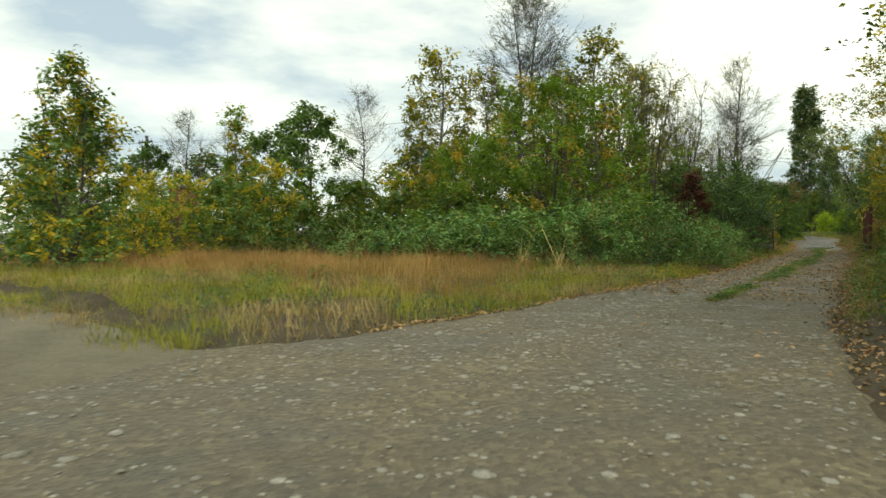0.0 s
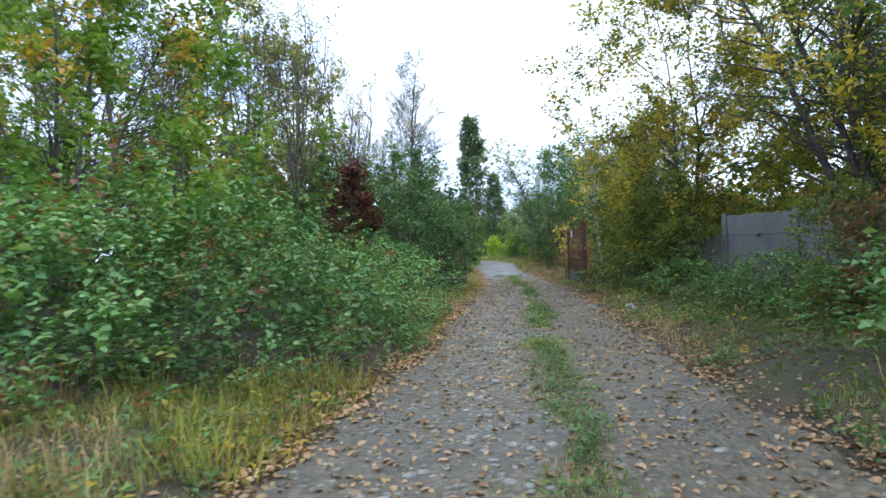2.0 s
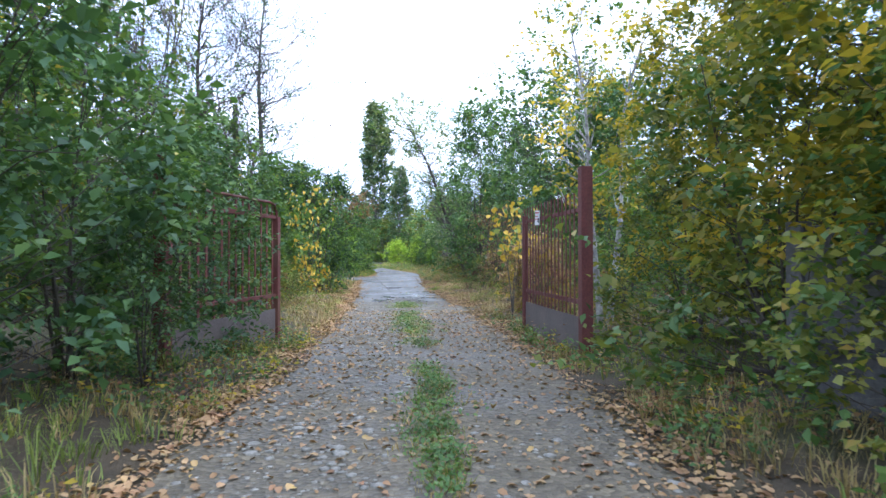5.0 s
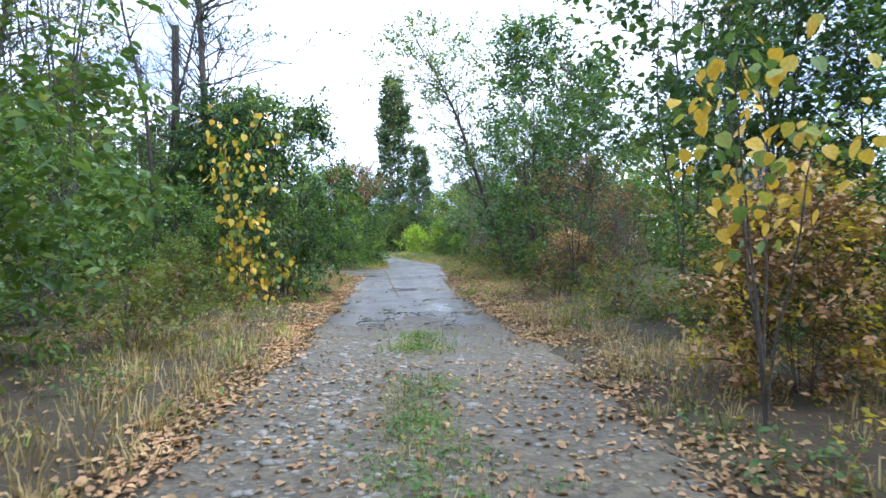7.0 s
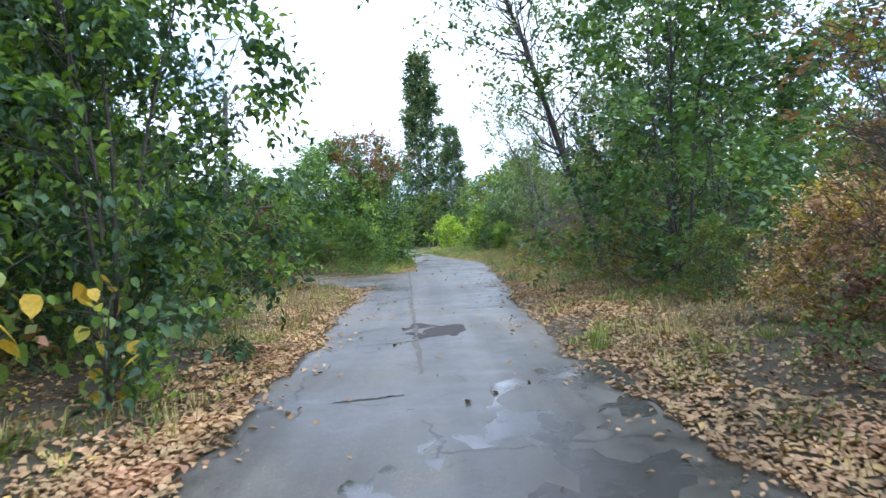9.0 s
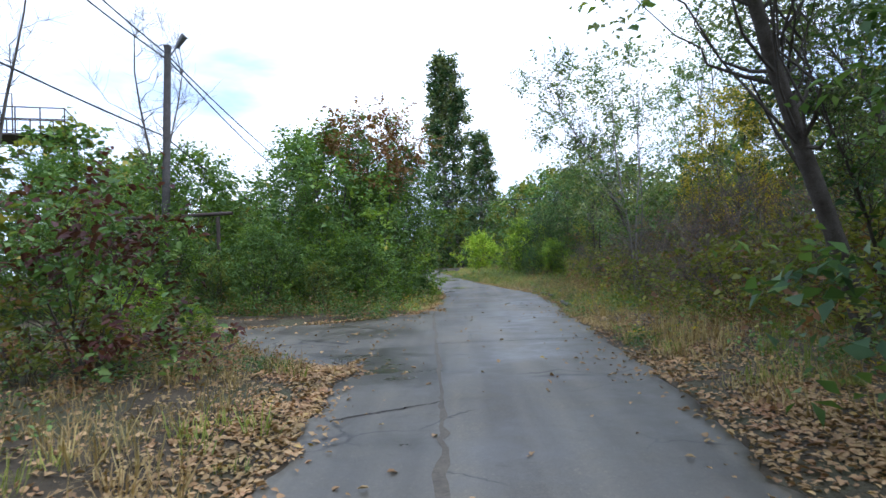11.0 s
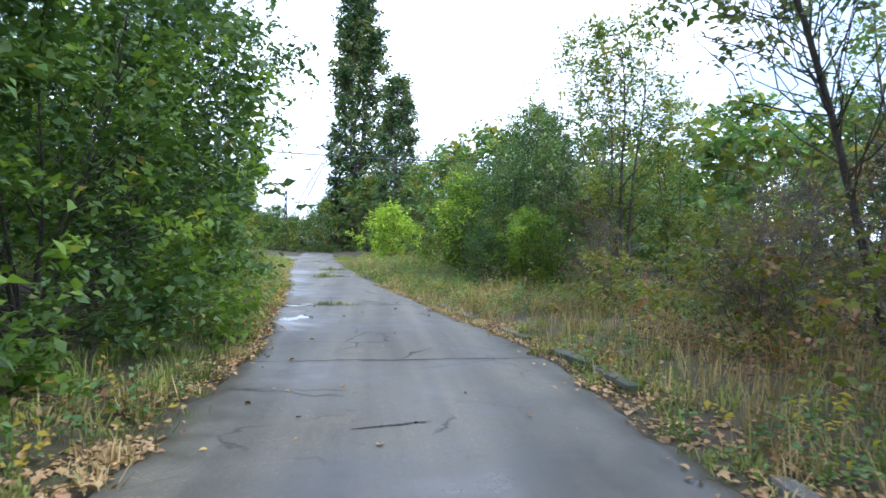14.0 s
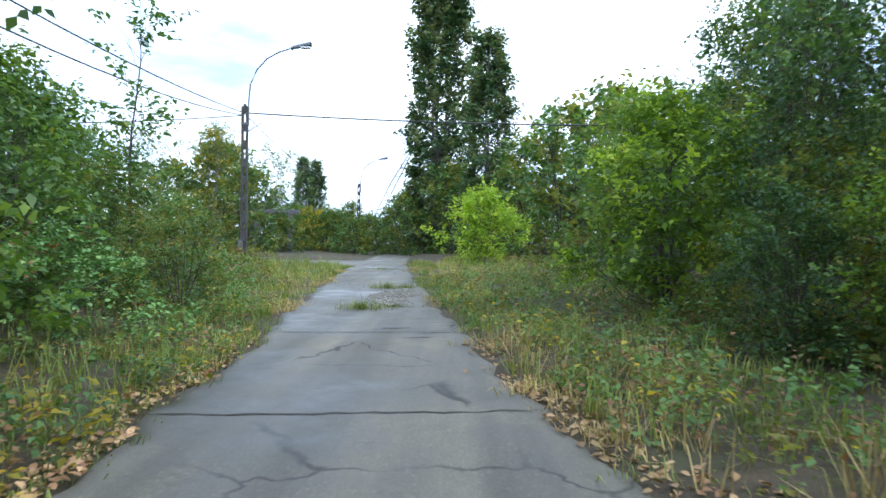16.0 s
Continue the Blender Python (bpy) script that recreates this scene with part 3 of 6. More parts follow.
def strip(name, y0, y1, step, cols, mat, label, lift, left=edge_l, right=edge_r, rough=0.012, ruts=0.0, taper=0.0, sink=0.0):
    ys = np.arange(y0, y1 + step * 0.5, step)
    k = np.linspace(0, 1, cols)
    L, R = left(ys), right(ys)
    X = L[:, None] + (R - L)[:, None] * k[None, :]
    Y = np.repeat(ys[:, None], cols, axis=1)
    Z = land(Y) + lift + rough * wave(X * 3, Y * 3) + rough * 0.6 * wave(X * 9, Y * 8)
    Z = Z + ruts * (np.exp(-((k - 0.5) / 0.12) ** 2) - np.exp(-((k - 0.24) / 0.12) ** 2) - np.exp(-((k - 0.78) / 0.12) ** 2))[None, :]
    Z[:, 0] -= 0.09
    Z[:, -1] -= 0.09
    Y = Y + taper * np.clip(1 - np.minimum(Y - y0, y1 - Y) / 2, 0, 1) * 0.5 * wave(X * 0.9, X * 0.4)
    Z = Z - sink * np.clip(1 - np.minimum(Y - y0, y1 - Y) / 0.9, 0, 1) ** 2
    v = np.stack([X, Y, Z], axis=-1).reshape(-1, 3)
    i = (np.arange(len(ys) - 1)[:, None] * cols + np.arange(cols - 1)[None, :]).reshape(-1, 1)
    f = np.concatenate([i, i + 1, i + 1 + cols, i + cols], axis=1)
    return tagged(new(name, mesh_from(name, v, f, mat, True)), label, "road", kind="structure")


def asphalt_z(x, y):
    return land(y) + 0.028 + 0.006 * wave(x * 3, y * 3) + 0.0036 * wave(x * 9, y * 8)


def gravel_z(x, y):
    k = (x - edge_l(y)) / (edge_r(y) - edge_l(y))
    z = land(y) + 0.02 + 0.014 * wave(x * 3, y * 3) + 0.0084 * wave(x * 9, y * 8)
    return z + 0.02 * (np.exp(-((k - 0.5) / 0.12) ** 2) - np.exp(-((k - 0.24) / 0.12) ** 2) - np.exp(-((k - 0.78) / 0.12) ** 2))


def road_z(x, y):
    return np.where(y < 8.8, gravel_z(x, y), asphalt_z(x, y))


gravel_road = strip("road_gravel", -60, 9.6, 0.16, 40, M_GRAVEL, "rutted grey-brown gravel track with pale stones", 0.02, rough=0.014, ruts=0.02, sink=0.07)
asphalt_road = strip("road_asphalt", 8.2, 140, 0.25, 28, M_ASPHALT, "wet cracked grey asphalt lane", 0.028, rough=0.006, taper=1.0, sink=0.05)


def cross_strip(name, x0, x1, ya, yb, mat, label, lift):
    xs = np.arange(x0, x1 + 0.1, 0.4)
    k = np.linspace(0, 1, 20)
    A = (ya(xs) if callable(ya) else ya) + 0.15 * np.sin(xs * 1.7) + 0.06 * np.sin(xs * 4.9)
    B = (yb(xs) if callable(yb) else yb) + 0.15 * np.sin(xs * 1.4 + 1) + 0.06 * np.sin(xs * 5.3)
    Y = A[:, None] + (B - A)[:, None] * k[None, :]
    X = np.repeat(xs[:, None], 20, axis=1)
    Z = land(Y) + lift + 0.006 * wave(X * 3, Y * 3)
    Z[:, 0] -= 0.09
    Z[:, -1] -= 0.09
    Z[0] -= 0.09
    Z[-1] -= 0.09
    v = np.stack([X, Y, Z], axis=-1).reshape(-1, 3)
    i = (np.arange(len(xs) - 1)[:, None] * 20 + np.arange(19)[None, :]).reshape(-1, 1)
    f = np.concatenate([i, i + 20, i + 21, i + 1], axis=1)
    return tagged(new(name, mesh_from(name, v, f, mat, True)), label, "road", kind="structure")


cross_strip("road_bay", -7, 0.6, bay_a, bay_b, M_ASPHALT, "wet asphalt bay beside the lane with fallen leaves", 0.022)
cross_strip("road_junction", -40, -1.6, 69.5, 76.5, M_ASPHALT, "pale asphalt yard entrance at the junction", 0.022)
cross_strip("road_yard", -40, -5.0, -46.0, lambda q: np.interp(q, [-24, -11.4, -8.9, -6.2], [-33.9, -35.3, -36.3, -37.0]), M_EARTH, "stony earth track that leaves the gravel road", 0.027)

# ---- plants beside the gravel track ----
def bramble(seed, r, h, label="tangled green bramble thicket with arching stems"):
    return plant("bramble_thicket", label, "bramble", h, r, M_BRAMBLE, M_BARK, "dome", 0.0, 9, 105, 55, 0.10, 0.46, 0.012, fill=0.5, seed=seed, up=0.95, aspect=0.78, wild=0.22, full=True, second=(M_RUST, 0.06))


br_a = put(bramble(11, 2.6, 2.3), -5.2, -19.5)
br_c = put(plant("bramble_thicket", "tangled green bramble thicket with arching stems", "bramble", 2.0, 2.5, M_BRAMBLE, M_BARK, "dome", 0.0, 6, 90, 33, 0.16, 0.5, 0.012, fill=0.5, seed=13, up=0.95, aspect=0.72, wild=0.22, coarse=True, second=(M_OLIVE, 0.1)), -13.5, -15.5)
br_b = put(bramble(12, 2.4, 2.1), -5.8, -15.0)
again(br_c, -8.6, -17.6, 70, 1.05)
again(br_c, -9.2, -21.0, 140, 0.95)
again(br_c, -12.5, -19.0, 200, 1.05, tall=0.85)
again(br_b, -3.6, -13.6, 250, 0.72)
again(br_a, -3.3, -10.4, 300, 0.62)
again(br_c, -16.5, -18.0, 100, 1.1, tall=0.75)
again(br_c, -11.2, -22.0, 170, 0.7, tall=0.8)
again(br_c, -14.0, -22.6, 60, 0.7, tall=0.8)
again(br_b, -3.9, -17.0, 10, 0.65)
again(br_c, -7.0, -11.8, 50, 1.0)
again(br_c, -20.5, -16.0, 80, 1.1, tall=0.8)
again(br_a, -6.2, -21.8, 120, 0.8)
again(br_c, -8.8, -23.0, 310, 0.75)
again(br_a, -3.9, -20.6, 15, 0.6)
again(br_b, -3.0, -15.6, 75, 0.5)
again(br_b, 3.4, -24.5, 300, 0.66)
again(br_a, -2.9, -18.6, 200, 0.42)
again(br_c, 5.0, -14.0, 10, 0.5)
again(br_b, 3.1, -27.5, 120, 0.5)
again(br_a, 3.6, -15.5, 80, 0.45, tall=0.8)
again(br_c, 4.6, -18.0, 30, 0.6, tall=0.7)
again(br_c, 3.9, -12.2, 130, 0.45)
again(br_c, 4.2, -21.5, 230, 0.7)

locust = put(plant("locust_tree", "green locust tree with patches of yellow leaves", "tree", 7.6, 4.6, M_FRESH, M_BARK, "dome", 0.14, 6, 230, 96, 0.155, 0.55, 0.10, seed=21, fill=0.3, second=(M_GOLD, 0.085, 1)), -9.8, -14.4)
again(locust, -15.5, -10.6, 120, 0.8, "green locust tree behind the brambles")
red_shrub = put(plant("red_shrub", "dark red-leaved shrub above the brambles", "shrub", 3.9, 0.62, M_RED, M_BARK, "oval", 0.12, 5, 60, 99, 0.10, 0.30, 0.04, seed=22), -4.7, -8.6)
dark_a = put(plant("dense_shrub", "dense dark green shrub beside the track", "shrub", 4.4, 1.5, M_DARK, M_BARK, "oval", 0.03, 6, 100, 66, 0.115, 0.42, 0.04, seed=23, second=(M_GREEN, 0.35)), -3.2, -7.2)
again(dark_a, -3.0, -4.9, 90, 0.85)
again(dark_a, -2.1, -5.2, 10, 0.42, tall=1.2)
again(dark_a, -2.4, -2.2, 160, 0.7)
again(dark_a, -5.6, -6.6, 200, 1.0)

bare_a = put(plant("bare_tree", "tall nearly leafless tree with thin grey twigs", "tree", 15.0, 2.6, M_DARK, M_BARK, "oval", 0.22, 1, 130, 22, 0.10, 0.65, 0.14, seed=31, twigs=11), -4.7, 16.5)
bare_b = put(plant("dead_tree", "dead tree with bare forked branches", "tree", 13.5, 2.4, M_SILVER, M_BARK, "vase", 0.3, 2, 50, 0, 0.1, 0.7, 0.14, seed=32, twigs=9), -8.2, 12.5)
thicket_a = put(plant("slender_tree", "slender grey-stemmed tree with thinning leaves", "tree", 12.0, 2.2, M_OLIVE, M_BARK, "vase", 0.2, 6, 110, 24, 0.11, 0.5, 0.10, seed=33, twigs=4), -8.6, 1.0)
again(thicket_a, -6.0, -3.2, 130, 0.72)
again(thicket_a, -6.7, -7.2, 70, 0.78)
again(thicket_a, -8.2, -8.0, 250, 0.82)
again(thicket_a, -4.2, 0.8, 30, 0.6)
again(thicket_a, -11.5, 4.0, 60, 1.1)
again(bare_a, -3.7, 3.2, 40, 0.62)
again(bare_a, -15.0, -3.0, 90, 1.1)
again(bare_a, -16.6, -2.0, 200, 1.15)
again(thicket_a, -13.0, -2.0, 200, 0.95)

olive_a = put(plant("autumn_poplar", "broad poplar with leaves turning yellow-brown", "tree", 12.5, 2.2, M_OLIVE, M_PALEBARK, "oval", 0.10, 1, 130, 55, 0.20, 0.62, 0.16, seed=35, second=(M_YELLOW, 0.22)), -19.5, -1.0)
again(olive_a, -22.6, -2.0, 70, 1.12)
again(olive_a, -26.5, 2.0, 150, 0.95)
again(olive_a, -12.8, 3.2, 210, 1.2)
again(olive_a, -17.0, 7.0, 290, 1.1)
again(olive_a, -11.0, 9.0, 20, 1.1)

maple = put(plant("young_maple", "young maple with dense green crown", "tree", 8.6, 2.3, M_GREEN, M_BARK, "oval", 0.15, 1, 90, 95, 0.21, 0.45, 0.12, seed=41), -26.0, -12.0)
aspen = put(plant("young_aspen", "young aspen with leathery green leaves", "tree", 6.6, 2.1, M_GREEN, M_BARK, "cone", 0.06, 2, 150, 70, 0.15, 0.42, 0.09, seed=42, second=(M_YELLOW, 0.3)), -19.8, -30.4)
again(aspen, -33.0, -22.0, 90, 1.2)
put(plant("young_poplar", "slim upright poplar turning yellow at its foot", "tree", 9.4, 0.95, M_FRESH, M_PALEBARK, "column", 0.05, 1, 90, 55, 0.19, 0.5, 0.09, seed=43, second=(M_YELLOW, 0.4, 1)), -32.6, -11.5)
again(bare_a, -37.0, -11.9, 40, 0.63)
again(bare_a, -35.4, -9.8, 140, 0.55)
again(bare_a, -29.5, -2.0, 250, 0.8)
again(maple, -33.0, -8.0, 100, 0.95)
again(maple, -38.0, -14.0, 10, 0.8)

# ---- plants right of the gravel track ----
yellow_tree = put(plant("yellowing_tree", "tall tree with yellowing green leaves", "tree", 10.6, 3.0, M_YELLOW, M_BARK, "oval", 0.08, 3, 300, 118, 0.125, 0.58, 0.09, seed=51, second=(M_OLIVE, 0.45), fill=0.35), 5.6, -7.5)
again(yellow_tree, 8.8, -11.5, 100, 0.85)
again(yellow_tree, 6.0, -3.0, 200, 0.6)
shade_a = put(plant("shade_tree", "leaning dark-trunked tree with thin green foliage", "tree", 9.5, 3.3, M_GREEN, M_BARK, "vase", 0.3, 2, 170, 66, 0.125, 0.6, 0.16, seed=52, lean=(-1.5, -0.5), second=(M_YELLOW, 0.45)), 6.6, -19.5)
again(shade_a, 8.5, -15.0, 160, 1.15)
again(shade_a, 7.2, -26.0, 280, 1.0)
again(shade_a, 4.9, -28.0, 350, 1.1)
again(shade_a, 5.6, -33.5, 60, 1.0)
again(shade_a, 7.6, -16.5, 320, 0.72)
rust_shrub = put(plant("rusty_shrub", "shrub with dry rusty brown leaves", "shrub", 3.4, 1.4, M_RUST, M_BARK, "oval", 0.08, 5, 70, 80, 0.10, 0.42, 0.035, seed=53, second=(M_GREEN, 0.15), twigs=2), 5.2, -23.5)
mixed = put(plant("hedgerow_shrub", "mixed green and yellow hedgerow shrub", "shrub", 3.6, 1.5, M_OLIVE, M_BARK, "dome", 0.02, 6, 110, 55, 0.11, 0.45, 0.035, seed=54, second=(M_GREEN, 0.45), fill=0.4), 4.2, -6.0)
again(mixed, 4.4, -10.6, 200, 0.7, tall=0.8)
again(mixed, 4.7, -8.4, 300, 0.95)
again(mixed, 5.0, -16.6, 20, 0.62)
again(mixed, 5.4, -20.4, 70, 0.7)
again(mixed, 3.9, -9.0, 60, 0.75)
again(mixed, 5.0, -2.6, 60, 0.8)
again(mixed, 4.6, -26.5, 100, 0.95)
again(mixed, 3.9, -30.5, 190, 0.8)
again(mixed, 3.6, -34.0, 250, 0.8)
again(rust_shrub, 4.6, -29.0, 200, 0.9)
again(mixed, 2.5, -32.6, 30, 0.62)
again(mixed, 2.7, -29.6, 140, 0.6)
again(shade_a, 3.7, -31.2, 20, 0.85)
again(rust_shrub, 5.2, -18.4, 120, 0.75)
put(plant("leaning_tree", "dark-trunked tree with an open olive crown leaning towards the lane", "tree", 9.6, 2.5, M_OLIVE, M_BARK, "oval", 0.30, 3, 110, 40, 0.10, 0.5, 0.15, lean=(-1.8, 0.8), seed=141, twigs=2, second=(M_GREEN, 0.45)), 6.8, -14.9)

# ---- plants from the gate to the side road ----
again(thicket_a, -6.8, 4.5, 50, 0.75)
feather = put(plant("feathery_shrub", "feathery dark green sapling thicket", "shrub", 4.6, 1.7, M_GREEN, M_BARK, "oval", 0.03, 6, 110, 50, 0.11, 0.5, 0.04, seed=61, second=(M_FRESH, 0.3), droop=0.5, full=True), -3.5, 3.4)
again(feather, -4.4, 7.4, 80, 0.68)
again(feather, -5.6, 1.2, 150, 1.1)
again(feather, -6.4, 9.0, 230, 0.8)
again(dark_a, -3.3, 0.6, 100, 0.75)
hanging = put(plant("vine_hung_tree", "dark tree hung with drooping vine leaves", "tree", 5.9, 1.6, M_DARK, M_BARK, "oval", 0.05, 4, 140, 88, 0.105, 0.46, 0.045, seed=62, droop=1.0, up=0.25, second=(M_FRESH, 0.35), twigs=1, full=True), -2.0, 13.7, scale=0.82)
again(thicket_a, -5.8, 11.0, 130, 0.7)
again(hanging, -4.4, 17.0, 250, 0.7)
again(hanging, -3.4, 14.6, 140, 0.9)
again(bare_b, -5.2, 14.5, 30, 0.75, "dead tree with bare forked branches")
again(thicket_a, -8.0, 10.0, 80, 0.8)
again(thicket_a, -9.0, 15.0, 180, 0.8)
again(mixed, -2.4, 16.6, 10, 0.45)
again(mixed, -4.9, 19.6, 60, 0.45)
again(feather, -3.6, 10.9, 200, 0.5)
again(feather, -3.3, 12.3, 20, 0.42)
again(mixed, -3.0, 9.0, 110, 0.36)
sumac = put(plant("sumac_bush", "low bush with crimson and green leaves", "shrub", 2.6, 1.5, M_RED, M_BARK, "dome", 0.1, 5, 60, 50, 0.11, 0.42, 0.03, seed=63, second=(M_GREEN, 0.5), full=True), -3.5, 23.3, scale=0.85)

leaning = put(plant("leaning_poplar", "leaning poplar with sparse trembling leaves", "tree", 9.6, 2.4, M_SILVER, M_BARK, "vase", 0.42, 1, 120, 60, 0.12, 0.55, 0.12, seed=64, lean=(-3.6, -1.2), second=(M_GREEN, 0.4)), 5.2, 23.6)
broad = put(plant("broad_tree", "dense green tree with drooping outline", "tree", 8.6, 2.1, M_GREEN, M_BARK, "oval", 0.04, 3, 240, 77, 0.135, 0.5, 0.06, seed=65, second=(M_DARK, 0.4), fill=0.12), 5.4, 19.4)
again(broad, 8.0, 23.5, 120, 0.95)
round_leaf = put(plant("white_poplar", "thin-stemmed poplar with round leathery leaves", "tree", 7.6, 2.3, M_DARK, M_BARK, "vase", 0.38, 3, 130, 33, 0.13, 0.6, 0.045, seed=67, aspect=0.9, second=(M_GREEN, 0.5), twigs=2, full=True), 6.0, 9.4)
again(round_leaf, 8.8, 5.4, 120, 0.9)
again(broad, 6.9, 5.6, 30, 0.7, "dense green tree behind the gate")
again(round_leaf, 5.7, 6.3, 60, 0.8)
again(thicket_a, 8.5, 10.5, 10, 0.75)
again(thicket_a, 10.5, 17.0, 100, 0.85)
rust_b = put(plant("rusty_shrub", "thin shrub with dead brown leaves", "shrub", 4.6, 1.5, M_RUST, M_BARK, "vase", 0.12, 4, 80, 22, 0.10, 0.5, 0.05, seed=66, twigs=5, second=(M_OLIVE, 0.22)), 4.95, 12.9, scale=0.68)
again(rust_b, 7.2, 16.0, 70, 0.6)
tan_shrub = put(plant("withered_shrub", "shrub with dry tan leaves beside the gate", "shrub", 2.6, 1.0, M_TAN, M_BARK, "oval", 0.03, 5, 130, 66, 0.085, 0.4, 0.012, seed=68, second=(M_YELLOW, 0.3), twigs=2), 4.0, 2.9, scale=0.66)
again(feather, 6.2, 3.0, 40, 0.75)
again(feather, 5.9, 6.6, 140, 0.62)
again(tan_shrub, 5.2, 14.6, 190, 0.55, "withered shrub with tan leaves at the wood edge")
again(mixed, 5.6, 5.8, 120, 0.4)
again(mixed, 4.9, 16.9, 220, 0.34)
again(sumac, 5.6, 13.6, 130, 0.42, "low crimson bush in dry grass")
again(sumac, 4.2, 11.9, 30, 0.38, "low crimson bush in dry grass")

# ---- plants past the side road ----
thorn = put(plant("thorn_bush", "large rounded green bush with some rusty leaves", "bush", 5.2, 2.7, M_GREEN, M_BARK, "dome", 0.0, 8, 190, 66, 0.14, 0.54, 0.05, seed=71, second=(M_FRESH, 0.3, 1)), -3.4, 36.4)
again(thorn, -1.9, 38.6, 80, 0.78)
again(thorn, -7.2, 35.2, 150, 0.85)
again(thorn, -3.6, 34.9, 260, 0.5)
again(thorn, -4.4, 33.0, 60, 0.42)
again(thorn, -6.8, 32.9, 160, 0.45)
again(thorn, -9.6, 32.4, 260, 0.5)
again(thorn, -2.1, 34.2, 60, 0.36)
again(thorn, -2.6, 42.2, 220, 0.82)
again(thorn, -3.6, 46.0, 310, 0.66)
again(thorn, -11.5, 36.5, 20, 0.9)
put(plant("rusty_shrub", "tall shrub topped with rust-red leaves", "shrub", 6.0, 1.3, M_RUST, M_BARK, "oval", 0.6, 3, 80, 66, 0.12, 0.42, 0.04, seed=74, second=(M_GREEN, 0.2)), -1.9, 37.0)
again(feather, -3.4, 49.0, 45, 0.58)
again(mixed, -3.9, 52.4, 145, 0.6)
again(mixed, -6.2, 50.0, 200, 0.95)
again(feather, -6.0, 54.5, 80, 0.8)
again(mixed, -9.0, 33.0, 300, 0.8)
again(hanging, -9.0, 22.0, 20, 0.9)
again(rust_b, -7.2, 23.4, 100, 0.9, "shrub with crimson leaves")
again(feather, -12.0, 23.5, 20, 1.1)
again(bare_b, -9.0, 37.0, 70, 0.72, "dead tree with bare forked branches")
again(bare_b, -12.6, 34.0, 190, 0.85, "dead tree with bare forked branches")
arching = put(plant("tree_of_heaven", "tree of heaven with long drooping sprays", "tree", 6.5, 2.2, M_GREEN, M_BARK, "vase", 0.3, 3, 100, 95, 0.12, 0.5, 0.06, seed=72, droop=0.9, second=(M_DARK, 0.4)), -4.6, 43.0)
again(arching, -2.0, 45.2, 80, 0.85)
again(arching, -7.6, 47.0, 100, 0.85)
again(arching, -2.3, 42.9, 250, 1.0)

birch = put(plant("birch_sapling", "slender pale tree with sparse light leaves", "tree", 8.5, 1.9, M_GREEN, M_PALEBARK, "oval", 0.25, 3, 110, 48, 0.11, 0.5, 0.06, seed=81, second=(M_SILVER, 0.4)), 8.3, 36.5)
again(birch, 10.6, 31.5, 60, 1.0)
again(birch, 5.3, 33.2, 160, 0.78)
again(yellow_tree, 8.6, 34.4, 40, 0.52, "slender tree with yellow-green leaves")
again(birch, 10.0, 41.0, 250, 0.95)
slanted = put(plant("leaning_tree", "leaning dark-stemmed tree with thin foliage", "tree", 7.6, 1.8, M_SILVER, M_BARK, "vase", 0.42, 1, 100, 55, 0.10, 0.5, 0.055, seed=82, lean=(-3.2, -0.6), twigs=2, second=(M_GREEN, 0.4)), 7.1, 38.3)
again(slanted, 9.4, 27.6, 340, 1.0)
again(slanted, 6.6, 25.2, 10, 0.62, "low leaning tree with bare boughs and few leaves")
for x, y, a, q in ((7.6, 33.5, 10, 0.5), (7.6, 38.6, 60, 0.55), (8.8, 31.6, 170, 0.6)):
    again(rust_b, x, y, a, q)
again(mixed, 8.8, 28.5, 110, 0.9)
twiggy = put(plant("twiggy_shrub", "leafless grey-brown shrub with a few dead leaves", "shrub", 2.5, 1.4, M_RUST, M_TWIG, "dome", 0.06, 8, 70, 11, 0.05, 0.45, 0.022, seed=86, twigs=5, second=(M_OLIVE, 0.3)), 6.3, 29.4)
for x, y, a, q in ((5.9, 31.6, 50, 0.75), (6.9, 33.2, 110, 0.95), (5.9, 34.8, 190, 0.7), (7.6, 36.4, 260, 1.0), (6.2, 38.4, 330, 0.75), (6.6, 27.2, 140, 0.8), (7.6, 41.2, 80, 0.8), (6.1, 44.2, 170, 0.6), (6.9, 15.6, 210, 0.7), (5.6, 17.6, 310, 0.55)):
    again(twiggy, x, y, a, q)
vtree = put(plant("elm_sapling", "young elm with upswept twiggy crown", "tree", 5.4, 1.05, M_GREEN, M_BARK, "vase", 0.2, 3, 100, 85, 0.08, 0.36, 0.06, seed=83, second=(M_OLIVE, 0.5)), 7.0, 45.6, scale=1.12)
again(vtree, 9.5, 48.5, 110, 0.9)
again(mixed, 8.5, 44.0, 40, 0.5)
bright = put(plant("privet_bush", "fresh green upright bush", "bush", 3.0, 1.15, M_FRESH, M_BARK, "oval", 0.03, 6, 90, 90, 0.095, 0.36, 0.03, seed=84, second=(M_LIME, 0.3)), 4.4, 51.6)
again(dark_a, 5.4, 54.2, 30, 0.72)
again(mixed, 5.0, 5.4, 70, 0.45)
again(vtree, 5.2, 57.0, 60, 0.75)
again(dark_a, 6.8, 60.0, 130, 0.85)
again(dark_a, 4.4, 48.2, 230, 0.34)
again(vtree, 6.5, 52.0, 210, 0.95)
again(mixed, 5.1, 48.9, 70, 0.56)
again(bright, 5.3, 47.3, 120, 0.6)
again(feather, 5.9, 47.0, 220, 0.42)
again(rust_b, 6.7, 46.6, 20, 0.5)
